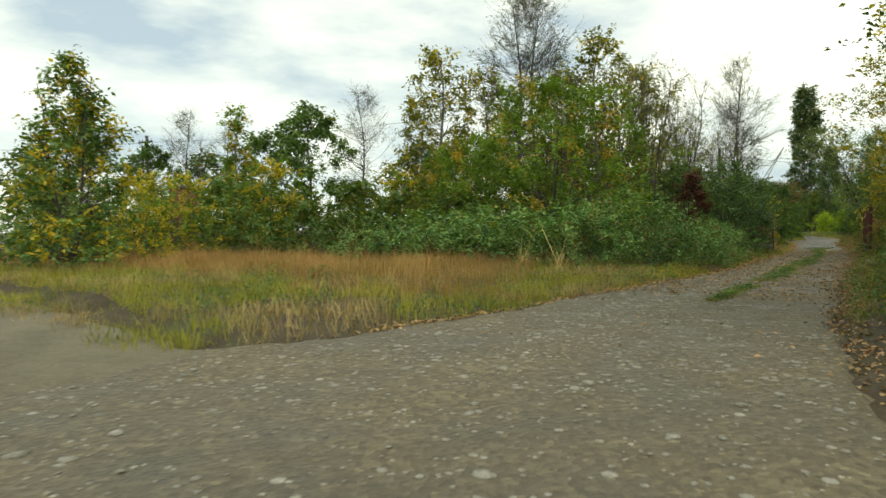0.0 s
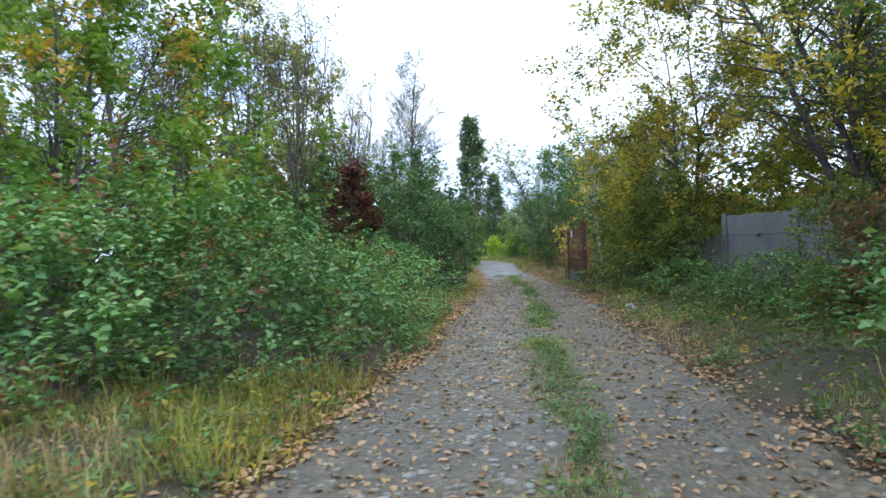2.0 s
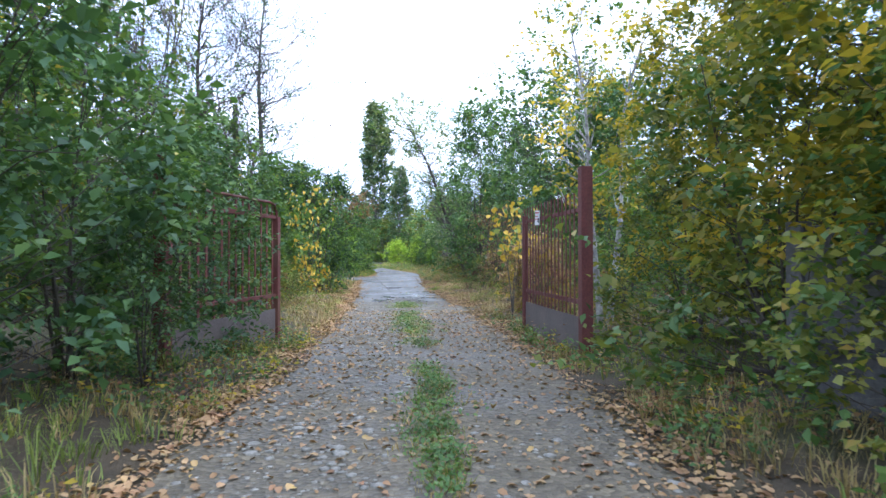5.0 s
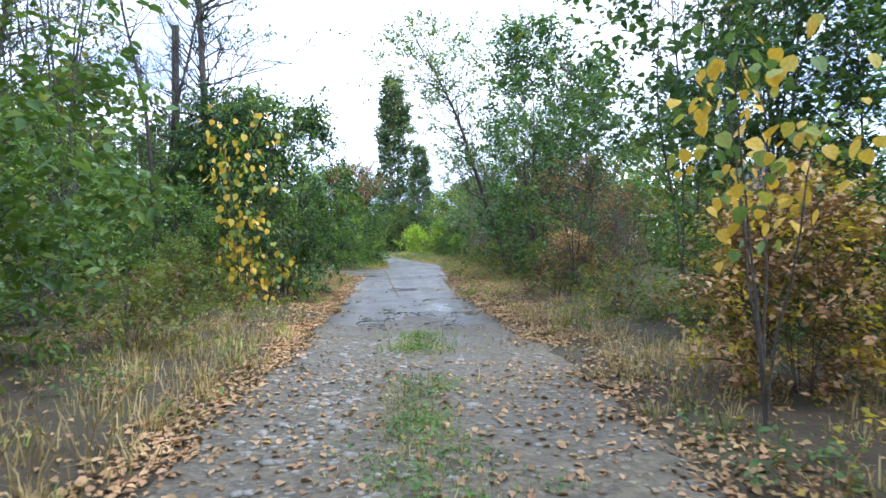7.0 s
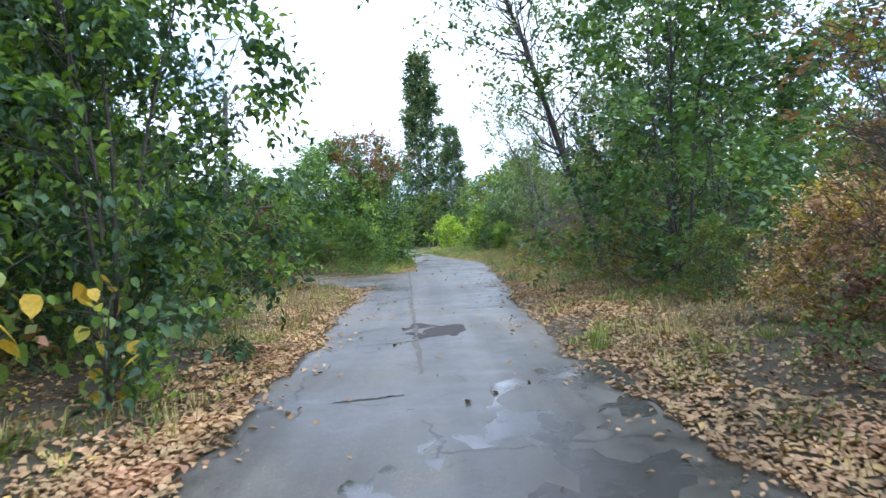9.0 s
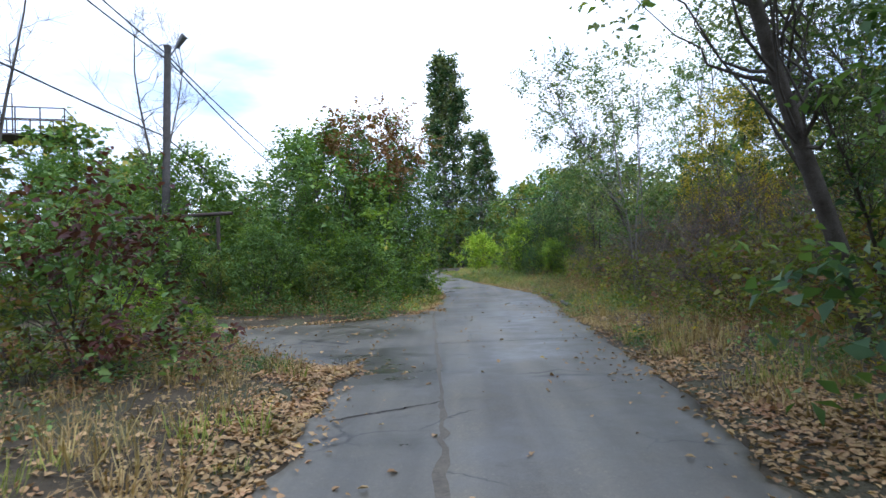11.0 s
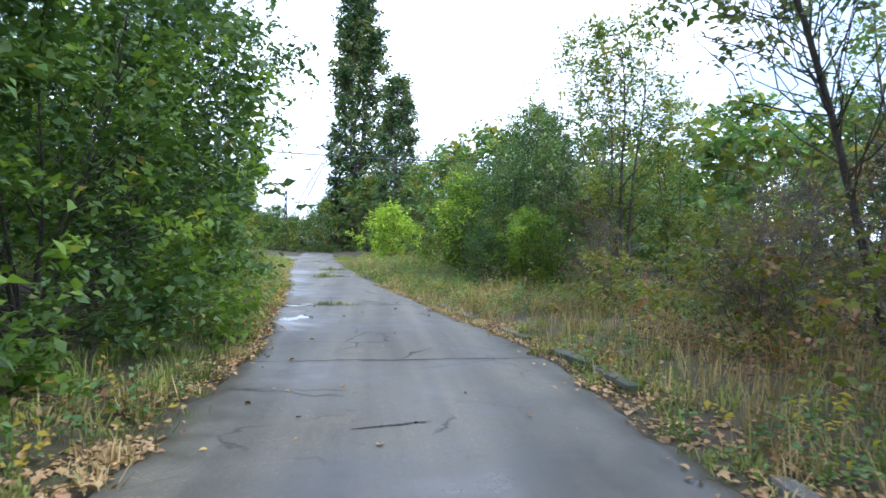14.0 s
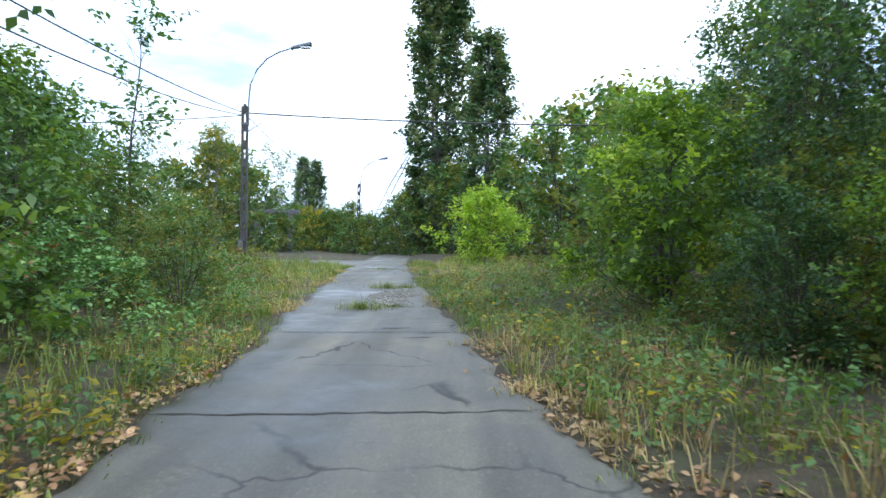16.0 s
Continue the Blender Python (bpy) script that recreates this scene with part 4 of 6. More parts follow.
lime = put(plant("lime_green_bush", "bright yellow-green bush on the verge", "bush", 2.9, 1.25, M_LIME, M_BARK, "oval", 0.05, 6, 80, 70, 0.13, 0.4, 0.03, seed=85, wild=0.5), 2.6, 67.6)

# ---- the far end ----
poplar = put(plant("lombardy_poplar", "tall columnar poplar with grey stems", "tree", 27.0, 2.9, M_DARK, M_PALEBARK, "column", 0.03, 4, 420, 55, 0.42, 0.9, 0.28, coarse=True, seed=91, second=(M_SILVER, 0.45), wild=0.24, droop=0.1), 0.2, 99.5)
again(poplar, 3.6, 83.5, 110, 0.54, "slender columnar poplar beside a taller one", 0.95)
far_tree = put(plant("far_tree", "distant broad green tree", "tree", 9.0, 3.6, M_GREEN, M_BARK, "dome", 0.0, 3, 105, 22, 0.40, 0.85, 0.12, coarse=True, seed=92, fill=0.4, second=(M_OLIVE, 0.3), wild=0.4), -19.0, 100.0)
far_rng = np.random.default_rng(5)
for k in range(26):
    x = -58 + k * 4.6
    if -5.0 < x < 0.5:
        continue
    y = 108 + far_rng.uniform(-9, 14)
    low = 0.42 if -17 < x < 1 else 1.0
    again(far_tree, x, y, far_rng.uniform(0, 360), far_rng.uniform(0.8, 1.25) * low)
for x, y, s in ((6.5, 72, 0.75), (9.5, 76, 0.95), (13, 84, 1.05), (11, 66, 0.7), (16, 72, 0.9), (20, 62, 0.9), (18, 44, 0.9), (16, 31, 0.9), (5.5, 78, 0.7), (1.5, 93, 0.75), (-2.5, 92, 0.5)):
    again(far_tree, x, y, far_rng.uniform(0, 360), s)
for x, y, s in ((-12, 84, 0.6), (-16, 90, 0.85), (-22, 80, 0.8), (-28, 70, 0.9), (-22, 60, 0.85), (-17, 52, 0.8), (-16, 44, 0.8), (-20, 36, 0.9), (-12, 62, 0.45), (-14, 27, 0.75), (-18, 20, 0.95)):
    again(far_tree, x, y, far_rng.uniform(0, 360), s)
again(olive_a, -15.0, 87.0, 30, 0.68, "poplar with rusty autumn leaves")
again(birch, -14.6, 97.0, 80, 1.05)
again(birch, -12.6, 98.0, 200, 1.0)
again(birch, -16.6, 92.0, 300, 1.15)
again(far_tree, -0.5, 104.0, 40, 0.85)
again(far_tree, -2.6, 101.0, 240, 0.62)
again(far_tree, 2.4, 97.0, 300, 0.7)
again(far_tree, -9.5, 112.0, 140, 0.55)
again(thorn, -8.2, 97.0, 60, 0.62)
again(thorn, -11.6, 95.0, 160, 0.7)
again(birch, -18.0, 95.0, 180, 1.15)
again(birch, -22.0, 92.0, 280, 1.1)
again(poplar, -11.6, 104.0, 20, 0.31, "small columnar poplar in the distance")
again(poplar, -13.4, 106.0, 140, 0.33, "small columnar poplar in the distance")
for x, y, s in ((-16, 4, 0.8), (-28, 4, 0.9), (-42, -6, 0.8), (-48, -16, 0.8), (-45, -36, 0.8), (-12, 12, 0.9), (-16, 14, 1.0), (-9, 18, 0.7), (-22, 14, 1.0), (-30, 14, 1.0), (-50, -45, 0.9)):
    again(far_tree, x, y, far_rng.uniform(0, 360), s)
for x, y, s in ((13, -8, 0.8), (13, -17, 0.95), (12, -26, 0.9), (14, -35, 1.0), (16, 2, 0.5), (18, 12, 0.45), (18, 22, 0.55)):
    again(far_tree, x, y, far_rng.uniform(0, 360), s)


scrub = put(plant("scrub_bush", "low weedy scrub with green and brown leaves", "bush", 1.3, 1.3, M_OLIVE, M_BARK, "dome", 0.0, 7, 55, 22, 0.10, 0.40, 0.012, coarse=True, seed=95, second=(M_RUST, 0.14), wild=0.5, twigs=1), 5.4, 27.0)
for x, y, a, s in ((5.8, 29.5, 40, 1.0), (5.2, 32.5, 90, 0.9), (5.9, 36.0, 140, 1.0), (5.6, 38.5, 200, 0.9), (7.4, 26.5, 10, 1.3), (7.6, 34.0, 70, 1.3), (7.8, 41.5, 30, 1.2), (5.6, 42.5, 300, 0.8), (9.5, 38.0, 200, 1.4), (5.8, 48.5, 80, 0.8), (4.4, 57.5, 20, 0.9)):
    again(scrub, x, y, a, s)
for x, y, a, s in ((4.6, 8.8, 40, 0.7), (5.0, 22.0, 200, 0.9), (6.4, 25.6, 10, 1.1), (5.6, 7.0, 0, 0.8), (9.6, 9.0, 60, 1.2), (4.9, 1.0, 170, 0.8)):
    again(scrub, x, y, a, s)
for x, y, a, s in ((-2.6, 8.4, 40, 0.7), (-2.9, 11.8, 90, 0.9), (-3.0, 17.6, 140, 0.8), (-2.4, 5.6, 200, 0.7), (-2.7, 2.0, 10, 0.75), (-4.0, 23.0, 60, 0.8), (-3.0, 56.5, 0, 0.7), (-3.6, 54.4, 99, 0.8), (-8.0, 60.0, 44, 1.2), (-9.5, 64.0, 144, 1.2)):
    again(scrub, x, y, a, s)

wood = put(plant("woodland_bush", "dense distant woodland edge bush", "bush", 4.6, 3.0, M_GREEN, M_BARK, "dome", 0.0, 4, 80, 22, 0.36, 0.85, 0.06, coarse=True, seed=97, second=(M_OLIVE, 0.35), wild=0.4), 12.5, 52.0)
for x, y, s in ((10.5, 57, 0.8), (8.5, 64, 0.7), (13.5, 46, 0.9), (12.5, 40, 0.85), (13.0, 34, 0.9), (12.0, 28, 0.85), (17, 54, 1.1), (11, 71, 0.9), (7.0, 76, 0.7), (15, 64, 1.0), (20, 44, 1.1), (19, 34, 1.1), (12.5, 21, 0.6), (12.5, 13, 0.55), (12.0, 6, 0.6), (11.0, 9.5, 0.4), (11.5, 17, 0.5), (10.5, 3, 0.45), (15, 9, 0.6), (16, 15, 0.7), (9.0, -1.5, 0.7), (9.5, -6, 0.9), (10.5, -13, 1.0), (9.5, -21, 1.0), (9.0, -29, 1.0), (7.5, -35, 0.8), (25, 55, 1.2), (24, 70, 1.2)):
    again(wood, x, y, far_rng.uniform(0, 360), s)
for x, y, s in ((-9.0, 2, 0.85), (-8.6, 8, 0.8), (-9.0, 14, 0.85), (-10.5, 19, 0.85), (-13, 34, 0.9), (-12, 40, 0.9), (-9.5, 45, 0.85), (-10.5, 51, 0.8), (-13, 57, 0.9), (-16, 64, 0.9), (-15, 80, 0.7), (-10, 86, 0.5), (-6.0, 91, 0.55), (-9.0, 95, 0.7), (-3.4, 96, 0.5), (-20, 72, 0.9), (3.4, 79, 0.55), (4.5, 90, 0.9)):
    again(wood, x, y, far_rng.uniform(0, 360), s)
for x, y, s in ((-8, -7, 0.8), (-12, -8, 0.8), (-18, -12, 0.8), (-23, -11, 0.8), (-28, -13, 0.75), (-33, -18, 0.75), (-27, -20, 0.5), (-30, -25, 0.6), (-25, -27, 0.45), (-36, -27, 0.8), (-22, -21, 0.45), (-24, -15.5, 0.7), (-20, -19, 0.5), (-20, -14.5, 0.75), (-17, -15.6, 0.62), (-14.5, -15.8, 0.6), (-24.5, -19, 0.6), (-27.5, -16, 0.8), (-17, -20.5, 0.4), (-31, -14, 0.9), (-37, -36, 0.8), (-40, -20, 0.9), (-36, -10, 0.9), (-24, -33, 0.5)):
    again(wood, x, y, far_rng.uniform(0, 360), s)
yellow_bush = put(plant("yellow_bush", "slender bush with yellow-green leaves", "bush", 3.2, 1.2, M_YELLOW, M_BARK, "oval", 0.05, 4, 60, 60, 0.13, 0.4, 0.03, seed=98, second=(M_FRESH, 0.4), wild=0.45), -21.5, -26.5)
for x, y, s in ((-24.5, -22.5, 1.1), (-23.5, -18.0, 1.4), (-29.0, -21.5, 1.0), (-18.0, -14.0, 1.2)):
    again(yellow_bush, x, y, far_rng.uniform(0, 360), s)
put(plant("white_birch", "birch with a white trunk behind the gate", "tree", 6.5, 1.4, M_YELLOW, M_BIRCH, "oval", 0.35, 2, 60, 50, 0.10, 0.45, 0.10, seed=99, second=(M_GREEN, 0.5)), 4.4, -0.4)

put(plant("tree_of_heaven", "slender tree of heaven shoot above the roadside bushes", "tree", 4.9, 0.4, M_GREEN, M_BARK, "oval", 0.55, 1, 26, 22, 0.11, 0.42, 0.035, seed=73, droop=0.2), -3.75, 53.0)
again(br_a, -2.4, 48.6, 60, 0.45)
again(mixed, -2.1, 51.0, 160, 0.42)
again(mixed, -2.7, 47.2, 260, 0.42)
again(br_b, -2.9, 53.2, 10, 0.4)
again(hanging, -4.3, 15.4, 40, 0.75)
again(thorn, -4.6, 50.5, 190, 0.62)
again(thorn, -7.4, 55.5, 80, 0.72)
again(round_leaf, 5.2, 49.6, 30, 0.45, "young round-leaved sapling beside the lane")
again(scrub, -3.4, 25.0 - 1.2, 30, 0.5)
again(br_a, -1.9, 34.6, 130, 0.34)
again(br_b, -1.3, 40.4, 230, 0.36)
for x, y, q in ((-30, 116, 0.8), (-25, 112, 0.75), (-20, 117, 0.8), (-15.5, 113, 0.6), (-11, 117, 0.7), (-7.5, 113, 0.6), (-4.5, 116, 0.7), (-1.0, 112, 0.9), (3, 108, 0.9), (6.5, 104, 0.9), (9, 98, 0.9), (12, 92, 0.9), (15, 86, 1.0), (-13, 99, 0.55), (-17, 101, 0.6), (-35, 110, 0.9), (-41, 104, 1.0), (-48, 98, 1.0), (-34, 88, 0.8), (-40, 80, 0.9), (13, 58, 0.8), (19, 80, 1.0)):
    again(wood, x, y, far_rng.uniform(0, 360), q * 1.25)
again(birch, 7.8, 49.6, 150, 0.85, "slender pale tree with light leaves beside the lane")
again(round_leaf, 6.6, 50.4, 250, 0.62, "round-leaved young poplar beside the lane")
again(broad, 7.4, 54.8, 60, 0.68, "dense green tree with drooping outline beside the lane")
again(bright, -4.4, 26.2, 40, 0.34, "small leafy shoot beside the paved bay")
again(bright, -3.4, 26.0, 140, 0.2, "small leafy shoot beside the paved bay")
again(mixed, -5.4, 32.2, 140, 0.4)
again(mixed, -2.9, 32.9, 240, 0.36)
again(yellow_bush, -9.8, 92.5, 60, 1.0, "round yellow-green bush by the junction")
again(yellow_bush, -6.4, 96.5, 200, 0.8, "round yellow-green bush by the junction")
for x, y, q in ((-15, 108, 0.9), (-11.8, 111, 0.8), (-9.0, 107, 0.75), (-6.6, 112, 0.7), (-4.2, 109, 0.9), (-1.6, 114, 1.1)):
    again(wood, x, y, far_rng.uniform(0, 360), q)

# ---- grasses ----
def scatter(rng, n, x0, x1, y0, y1):
    return rng.uniform(x0, x1, n), rng.uniform(y0, y1, n)


def off_road(x, y, gap=0.0):
    return np.maximum(edge_l(y) - x, x - edge_r(y)) > gap


def grass(name, label, rng, x, y, height, mat, width=0.005, lean=1.0, z=None, tuft=12, loose=0.06):
    """Blades in leaning tufts of several heights."""
    n = len(x)
    g = np.arange(n) // tuft
    first = g * tuft
    ox, oy = rng.normal(0, loose, n), rng.normal(0, loose, n)
    x, y = x[first] + ox, y[first] + oy
    zz = (ground_z(x, y) if z is None else z[first]) - 0.01
    tall = rng.lognormal(0, 0.33, g[-1] + 1)[g] * (1 + 0.3 * wave(x, y, 0.6))
    az = np.arctan2(oy, ox) + rng.normal(0, 0.6, n) + rng.normal(0, 0.7, g[-1] + 1)[g]
    v, f = blade_quads(rng, np.stack([x, y, zz], axis=1), height * tall, width, lean, az)
    return tagged(new(name, mesh_from(name, v, f, mat)), label, "grass", kind="stuff")


def weeds(label, rng, x, y, height, size, mat, per=9, z=None):
    """Low leafy weeds: small leaves round short stems."""
    h = height * rng.lognormal(0, 0.35, len(x))
    k = rng.uniform(0.1, 1.0, (len(x), per))
    r = 0.04 + 0.09 * rng.random((len(x), per)) * (1.2 - k)
    a = rng.uniform(0, 6.28, (len(x), per))
    px = (x[:, None] + r * np.cos(a)).ravel()
    py = (y[:, None] + r * np.sin(a)).ravel()
    base = ground_z(px, py) if z is None else np.repeat(z, per)
    v, f = leaf_quads(rng, np.stack([px, py, base + (h[:, None] * k).ravel() + 0.01], axis=1), size, 0.9, 0.2, 0.6, 0.5)
    return tagged(new("roadside_weeds", mesh_from("roadside_weeds", v, f, mat)), label, "weeds", kind="stuff")


rg = np.random.default_rng(77)
# the meadow left of the first bend
x, y = scatter(rg, 108000, -24, -2.0, -38, -17)
edge = np.interp(x, [-24, -11.4, -8.9, -6.2, -5.5, -4.8], [-35.5, -36.7, -37.2, -38.0, -37.2, -36.2])
keep = off_road(x, y, 0.0) & (y > edge) & (y < -22.5 + 0.3 * np.abs(x + 9) - 0.25 * np.maximum(-x - 10, 0) + 1.0 * wave(x, y))
x, y, edge = x[keep], y[keep], edge[keep]
near = np.minimum(y - edge, np.interp(y, [-36, -30, -20], [9, 3, 1.2]) + 0.0 * x + np.maximum(edge_l(y) - x, 0))
band = wave(x * 0.7, y * 0.7) * 0.8
rus = near > 5.6 + 2.2 * wave(x, y)
grn = ~rus & (band > -0.12)
dry = ~rus & ~grn
grass("russet_grass", "tall russet seeding grass in the meadow", rg, x[rus], y[rus], 0.42, M_RUSSET, 0.0036, 0.95, tuft=9, loose=0.10)
grass("meadow_grass", "green and yellow meadow grass", rg, x[grn], y[grn], 0.28, M_MEADOW, 0.0055, 1.25, tuft=10, loose=0.13)
grass("dry_grass", "straw-coloured dry grass", rg, x[dry], y[dry], 0.29, M_STRAW, 0.005, 1.25, tuft=10, loose=0.13)
x, y = scatter(rg, 2600, -14, -2.5, -36.5, -22)
keep = off_road(x, y, 0.1) & (wave(x, y, 0.9) > 0.05)
weeds("low green weeds in the meadow", rg, x[keep], y[keep], 0.16, 0.05, M_GREEN)
# verges
for side in (-1, 1):
    y = rg.uniform(-32, 75, 34000)
    d = np.abs(rg.normal(0, 0.9, len(y))) + 0.12
    x = np.where(side < 0, edge_l(y) - d, edge_r(y) + d)
    keep = (wave(x, y, 0.9) + rg.normal(0, 0.2, len(y)) > np.interp(y, [-30, -22, 0, 6, 22, 27, 34], [-0.6, 0.0, 0.1, 0.40, 0.40, 0.15, -0.6])) & ~in_bay(x, y, 0.1) & ~((side < 0) & (y > 69) & (y < 77))
    x, y = x[keep], y[keep]
    g = wave(x + 7, y, 0.8) + rg.normal(0, 0.15, len(x)) > np.where(y > 30, -0.3, 0.2)
    grass("verge_grass", "green verge grass beside the lane", rg, x[g], y[g], 0.17, M_GRASS, 0.005, 1.1)
    grass("verge_grass", "dry straw verge grass beside the lane", rg, x[~g], y[~g], 0.19, M_STRAW, 0.0045, 1.1)
    y = rg.uniform(-30, 62, 4200)
    d = np.abs(rg.normal(0, 0.8, len(y))) + 0.1
    x = np.where(side < 0, edge_l(y) - d, edge_r(y) + d)
    keep = (wave(x + 3, y, 0.8) > -0.1) & ((y < 4) | (y > 25) | (d > 1.5)) & ~in_bay(x, y, 0.1)
    x, y = x[keep], y[keep]
    h = rg.random(len(x))
    weeds("low green weeds along the lane", rg, x[h < 0.7], y[h < 0.7], 0.17, 0.055, M_GREEN)
    weeds("withered brown weeds along the lane", rg, x[h > 0.7], y[h > 0.7], 0.24, 0.045, M_RUST)
    weeds("yellowing weeds along the lane", rg, x[h < 0.2] + 0.2, y[h < 0.2], 0.22, 0.06, M_YELLOW, 6)
x, y = scatter(rg, 16000, 3.2, 8.5, 24, 48)
keep = off_road(x, y, 0.3)
x, y = x[keep], y[keep]
g = wave(x, y, 0.7) > 0.4
grass("dry_grass", "dry brown weeds under the birches", rg, x[~g], y[~g], 0.30, M_STRAW, 0.0045, 0.9)
grass("meadow_grass", "green grass patches under the birches", rg, x[g], y[g], 0.28, M_GRASS, 0.005, 1.0)
x, y = scatter(rg, 1700, 3.6, 8.5, 22, 50)
keep = off_road(x, y, 1.0)
x, y = x[keep], y[keep]
g = wave(x, y, 0.8) > 0.0
weeds("tall withered weeds with brown leaves", rg, x[g], y[g], 0.4, 0.05, M_RUST, 12)
weeds("tall green weeds", rg, x[~g], y[~g], 0.34, 0.06, M_GREEN, 12)
weeds("tall olive weeds", rg, x[g][::2] + 0.3, y[g][::2], 0.36, 0.055, M_OLIVE, 12)
x, y = scatter(rg, 21000, 1.0, 6.5, 44, 80)
keep = off_road(x, y, 0.15)
x, y = x[keep], y[keep]
g = wave(x, y, 0.7) > -0.25
grass("meadow_grass", "tall green grass beside the lane", rg, x[g], y[g], 0.27, M_GRASS, 0.005, 1.2)
grass("dry_grass", "tall straw grass beside the lane", rg, x[~g], y[~g], 0.29, M_STRAW, 0.0045, 1.1)
x, y = scatter(rg, 3600, 1.6, 7.0, 42, 62)
keep = off_road(x, y, 0.35) & (wave(x, y, 0.8) > -0.35)
x, y = x[keep], y[keep]
h = rg.random(len(x))
weeds("knee-high green weeds on the verge", rg, x[h < 0.5], y[h < 0.5], 0.26, 0.055, M_GREEN, 11)
weeds("knee-high olive weeds on the verge", rg, x[(h > 0.5) & (h < 0.8)], y[(h > 0.5) & (h < 0.8)], 0.28, 0.05, M_OLIVE, 11)
weeds("withered brown weeds on the verge", rg, x[h > 0.8], y[h > 0.8], 0.3, 0.045, M_RUST, 11)
x, y = scatter(rg, 19000, -9, -0.8, 46, 69)
keep = off_road(x, y, 0.15)
grass("meadow_grass", "green grass by the junction", rg, x[keep], y[keep], 0.30, M_GRASS, 0.0055, 1.0)
for side in (-1, 1):
    y = rg.uniform(26, 72, 9000)
    d = rg.normal(0.1, 0.13, len(y))
    x = np.where(side < 0, edge_l(y) - d, edge_r(y) + d)
    keep = ~in_bay(x, y, 0.3) & ~((side < 0) & (y > 69)) & (wave(x * 0.5, y, 0.9) + rg.normal(0, 0.2, len(y)) > -0.2)
    x, y = x[keep], y[keep]
    g = wave(x, y, 0.5) > 0
    grass("verge_grass", "low grass creeping over the asphalt edge", rg, x[g], y[g], 0.10, M_GRASS, 0.004, 1.4, z=land(y[g]) + 0.02)
    grass("verge_grass", "low dry grass creeping over the asphalt edge", rg, x[~g], y[~g], 0.11, M_STRAW, 0.004, 1.4, z=land(y[~g]) + 0.02)
x, y = scatter(rg, 3400, 0.9, 6.2, -36, -9)
keep = off_road(x, y, 0.45) & (wave(x, y, 0.6) > -0.45)
x, y = x[keep], y[keep]
h = rg.random(len(x))
weeds("low nettles and weeds beside the gravel track", rg, x[h < 0.45], y[h < 0.45], 0.24, 0.065, M_FRESH, 10)
weeds("dark green weeds beside the gravel track", rg, x[(h > 0.45) & (h < 0.75)], y[(h > 0.45) & (h < 0.75)], 0.26, 0.06, M_GREEN, 10)
weeds("reddish withered weeds beside the gravel track", rg, x[h > 0.75], y[h > 0.75], 0.26, 0.05, M_RUST, 9)
# under the trees round the gate
for x0, x1, y0, y1 in ((4.4, 8.5, 0, 24), (-7, -2.4, -2, 24), (-9, -1.0, 31.0, 34), (3.0, 6.0, -30, -8)):
    x, y = scatter(rg, 1500, x0, x1, y0, y1)
    keep = off_road(x, y, 0.5)
    x, y = x[keep], y[keep]
    h = rg.random(len(x))
    weeds("undergrowth of small green leaves", rg, x[h < 0.6], y[h < 0.6], 0.3, 0.06, M_GREEN, 11)
    weeds("withered brown undergrowth", rg, x[h > 0.6], y[h > 0.6], 0.34, 0.05, M_RUST, 9)
for side in (-1, 1):
    y = rg.uniform(-16, 27, 21000)
    d = rg.uniform(0.35, 3.4, len(y)) if side > 0 else rg.uniform(0.25, 3.2, len(y))
    x = np.where(side < 0, edge_l(y) - d, edge_r(y) + d)
    keep = (wave(x, y, 0.7) + rg.normal(0, 0.25, len(y)) > np.where(y > 10, -0.2, -0.4)) & ~in_bay(x, y, 0.1)
    x, y = x[keep], y[keep]
    g = wave(x + 4, y, 0.6) > 0.1
    grass("verge_grass", "rank green grass under the trees", rg, x[g], y[g], 0.22, M_GRASS, 0.0048, 1.25)
    grass("verge_grass", "withered straw grass under the trees", rg, x[~g], y[~g], 0.22, M_STRAW, 0.0042, 1.25)
# the strip between the wheel tracks
y = rg.uniform(-30, 8.3, 26000)
mid = np.interp(y, [-30, -25.5, -16.4, -13.5, -11.2, -8.5, -5.4, 0, 6.2, 8.3], [-1.3, -0.78, -0.1, 0.22, 0.33, 0.55, 0.79, 0.87, 0.97, 1.05]) + 0.04 * np.sin(y * 2.1)
half = np.interp(y, [-30, -26, -18, -12, -6, 3, 6, 8.3], [0.02, 0.10, 0.17, 0.13, 0.10, 0.22, 0.26, 0.16]) * (1 + 0.35 * np.sin(y * 1.7) + 0.2 * np.sin(y * 4.1 + 1))
x = mid + rg.normal(0, 1.0, len(y)) * half
keep = np.sin(y * 0.83 + 0.6) + 0.6 * np.sin(y * 2.3) + rg.normal(0, 0.3, len(y)) > np.interp(y, [-30, -20, -10, 2, 5, 6.8, 7.4], [-0.4, -0.9, -0.5, -0.2, -0.9, -0.9, 2.5])
x, y = x[keep], y[keep]
h = rg.random(len(x)) < np.where(y > 3, 0.38, 0.55)
grass("track_grass", "trampled green grass strip between the wheel tracks", rg, x[h], y[h], 0.075, M_GRASS, 0.0036, 1.4, z=road_z(x[h], y[h]), tuft=9, loose=0.05)
grass("track_grass", "dry trampled grass between the wheel tracks", rg, x[~h], y[~h], 0.07, M_STRAW, 0.0036, 1.4, z=road_z(x[~h], y[~h]), tuft=9, loose=0.06)
weeds("trampled weeds between the wheel tracks", rg, x[::14], y[::14], 0.07, 0.04, M_GREEN, 7, road_z(x[::14], y[::14]))


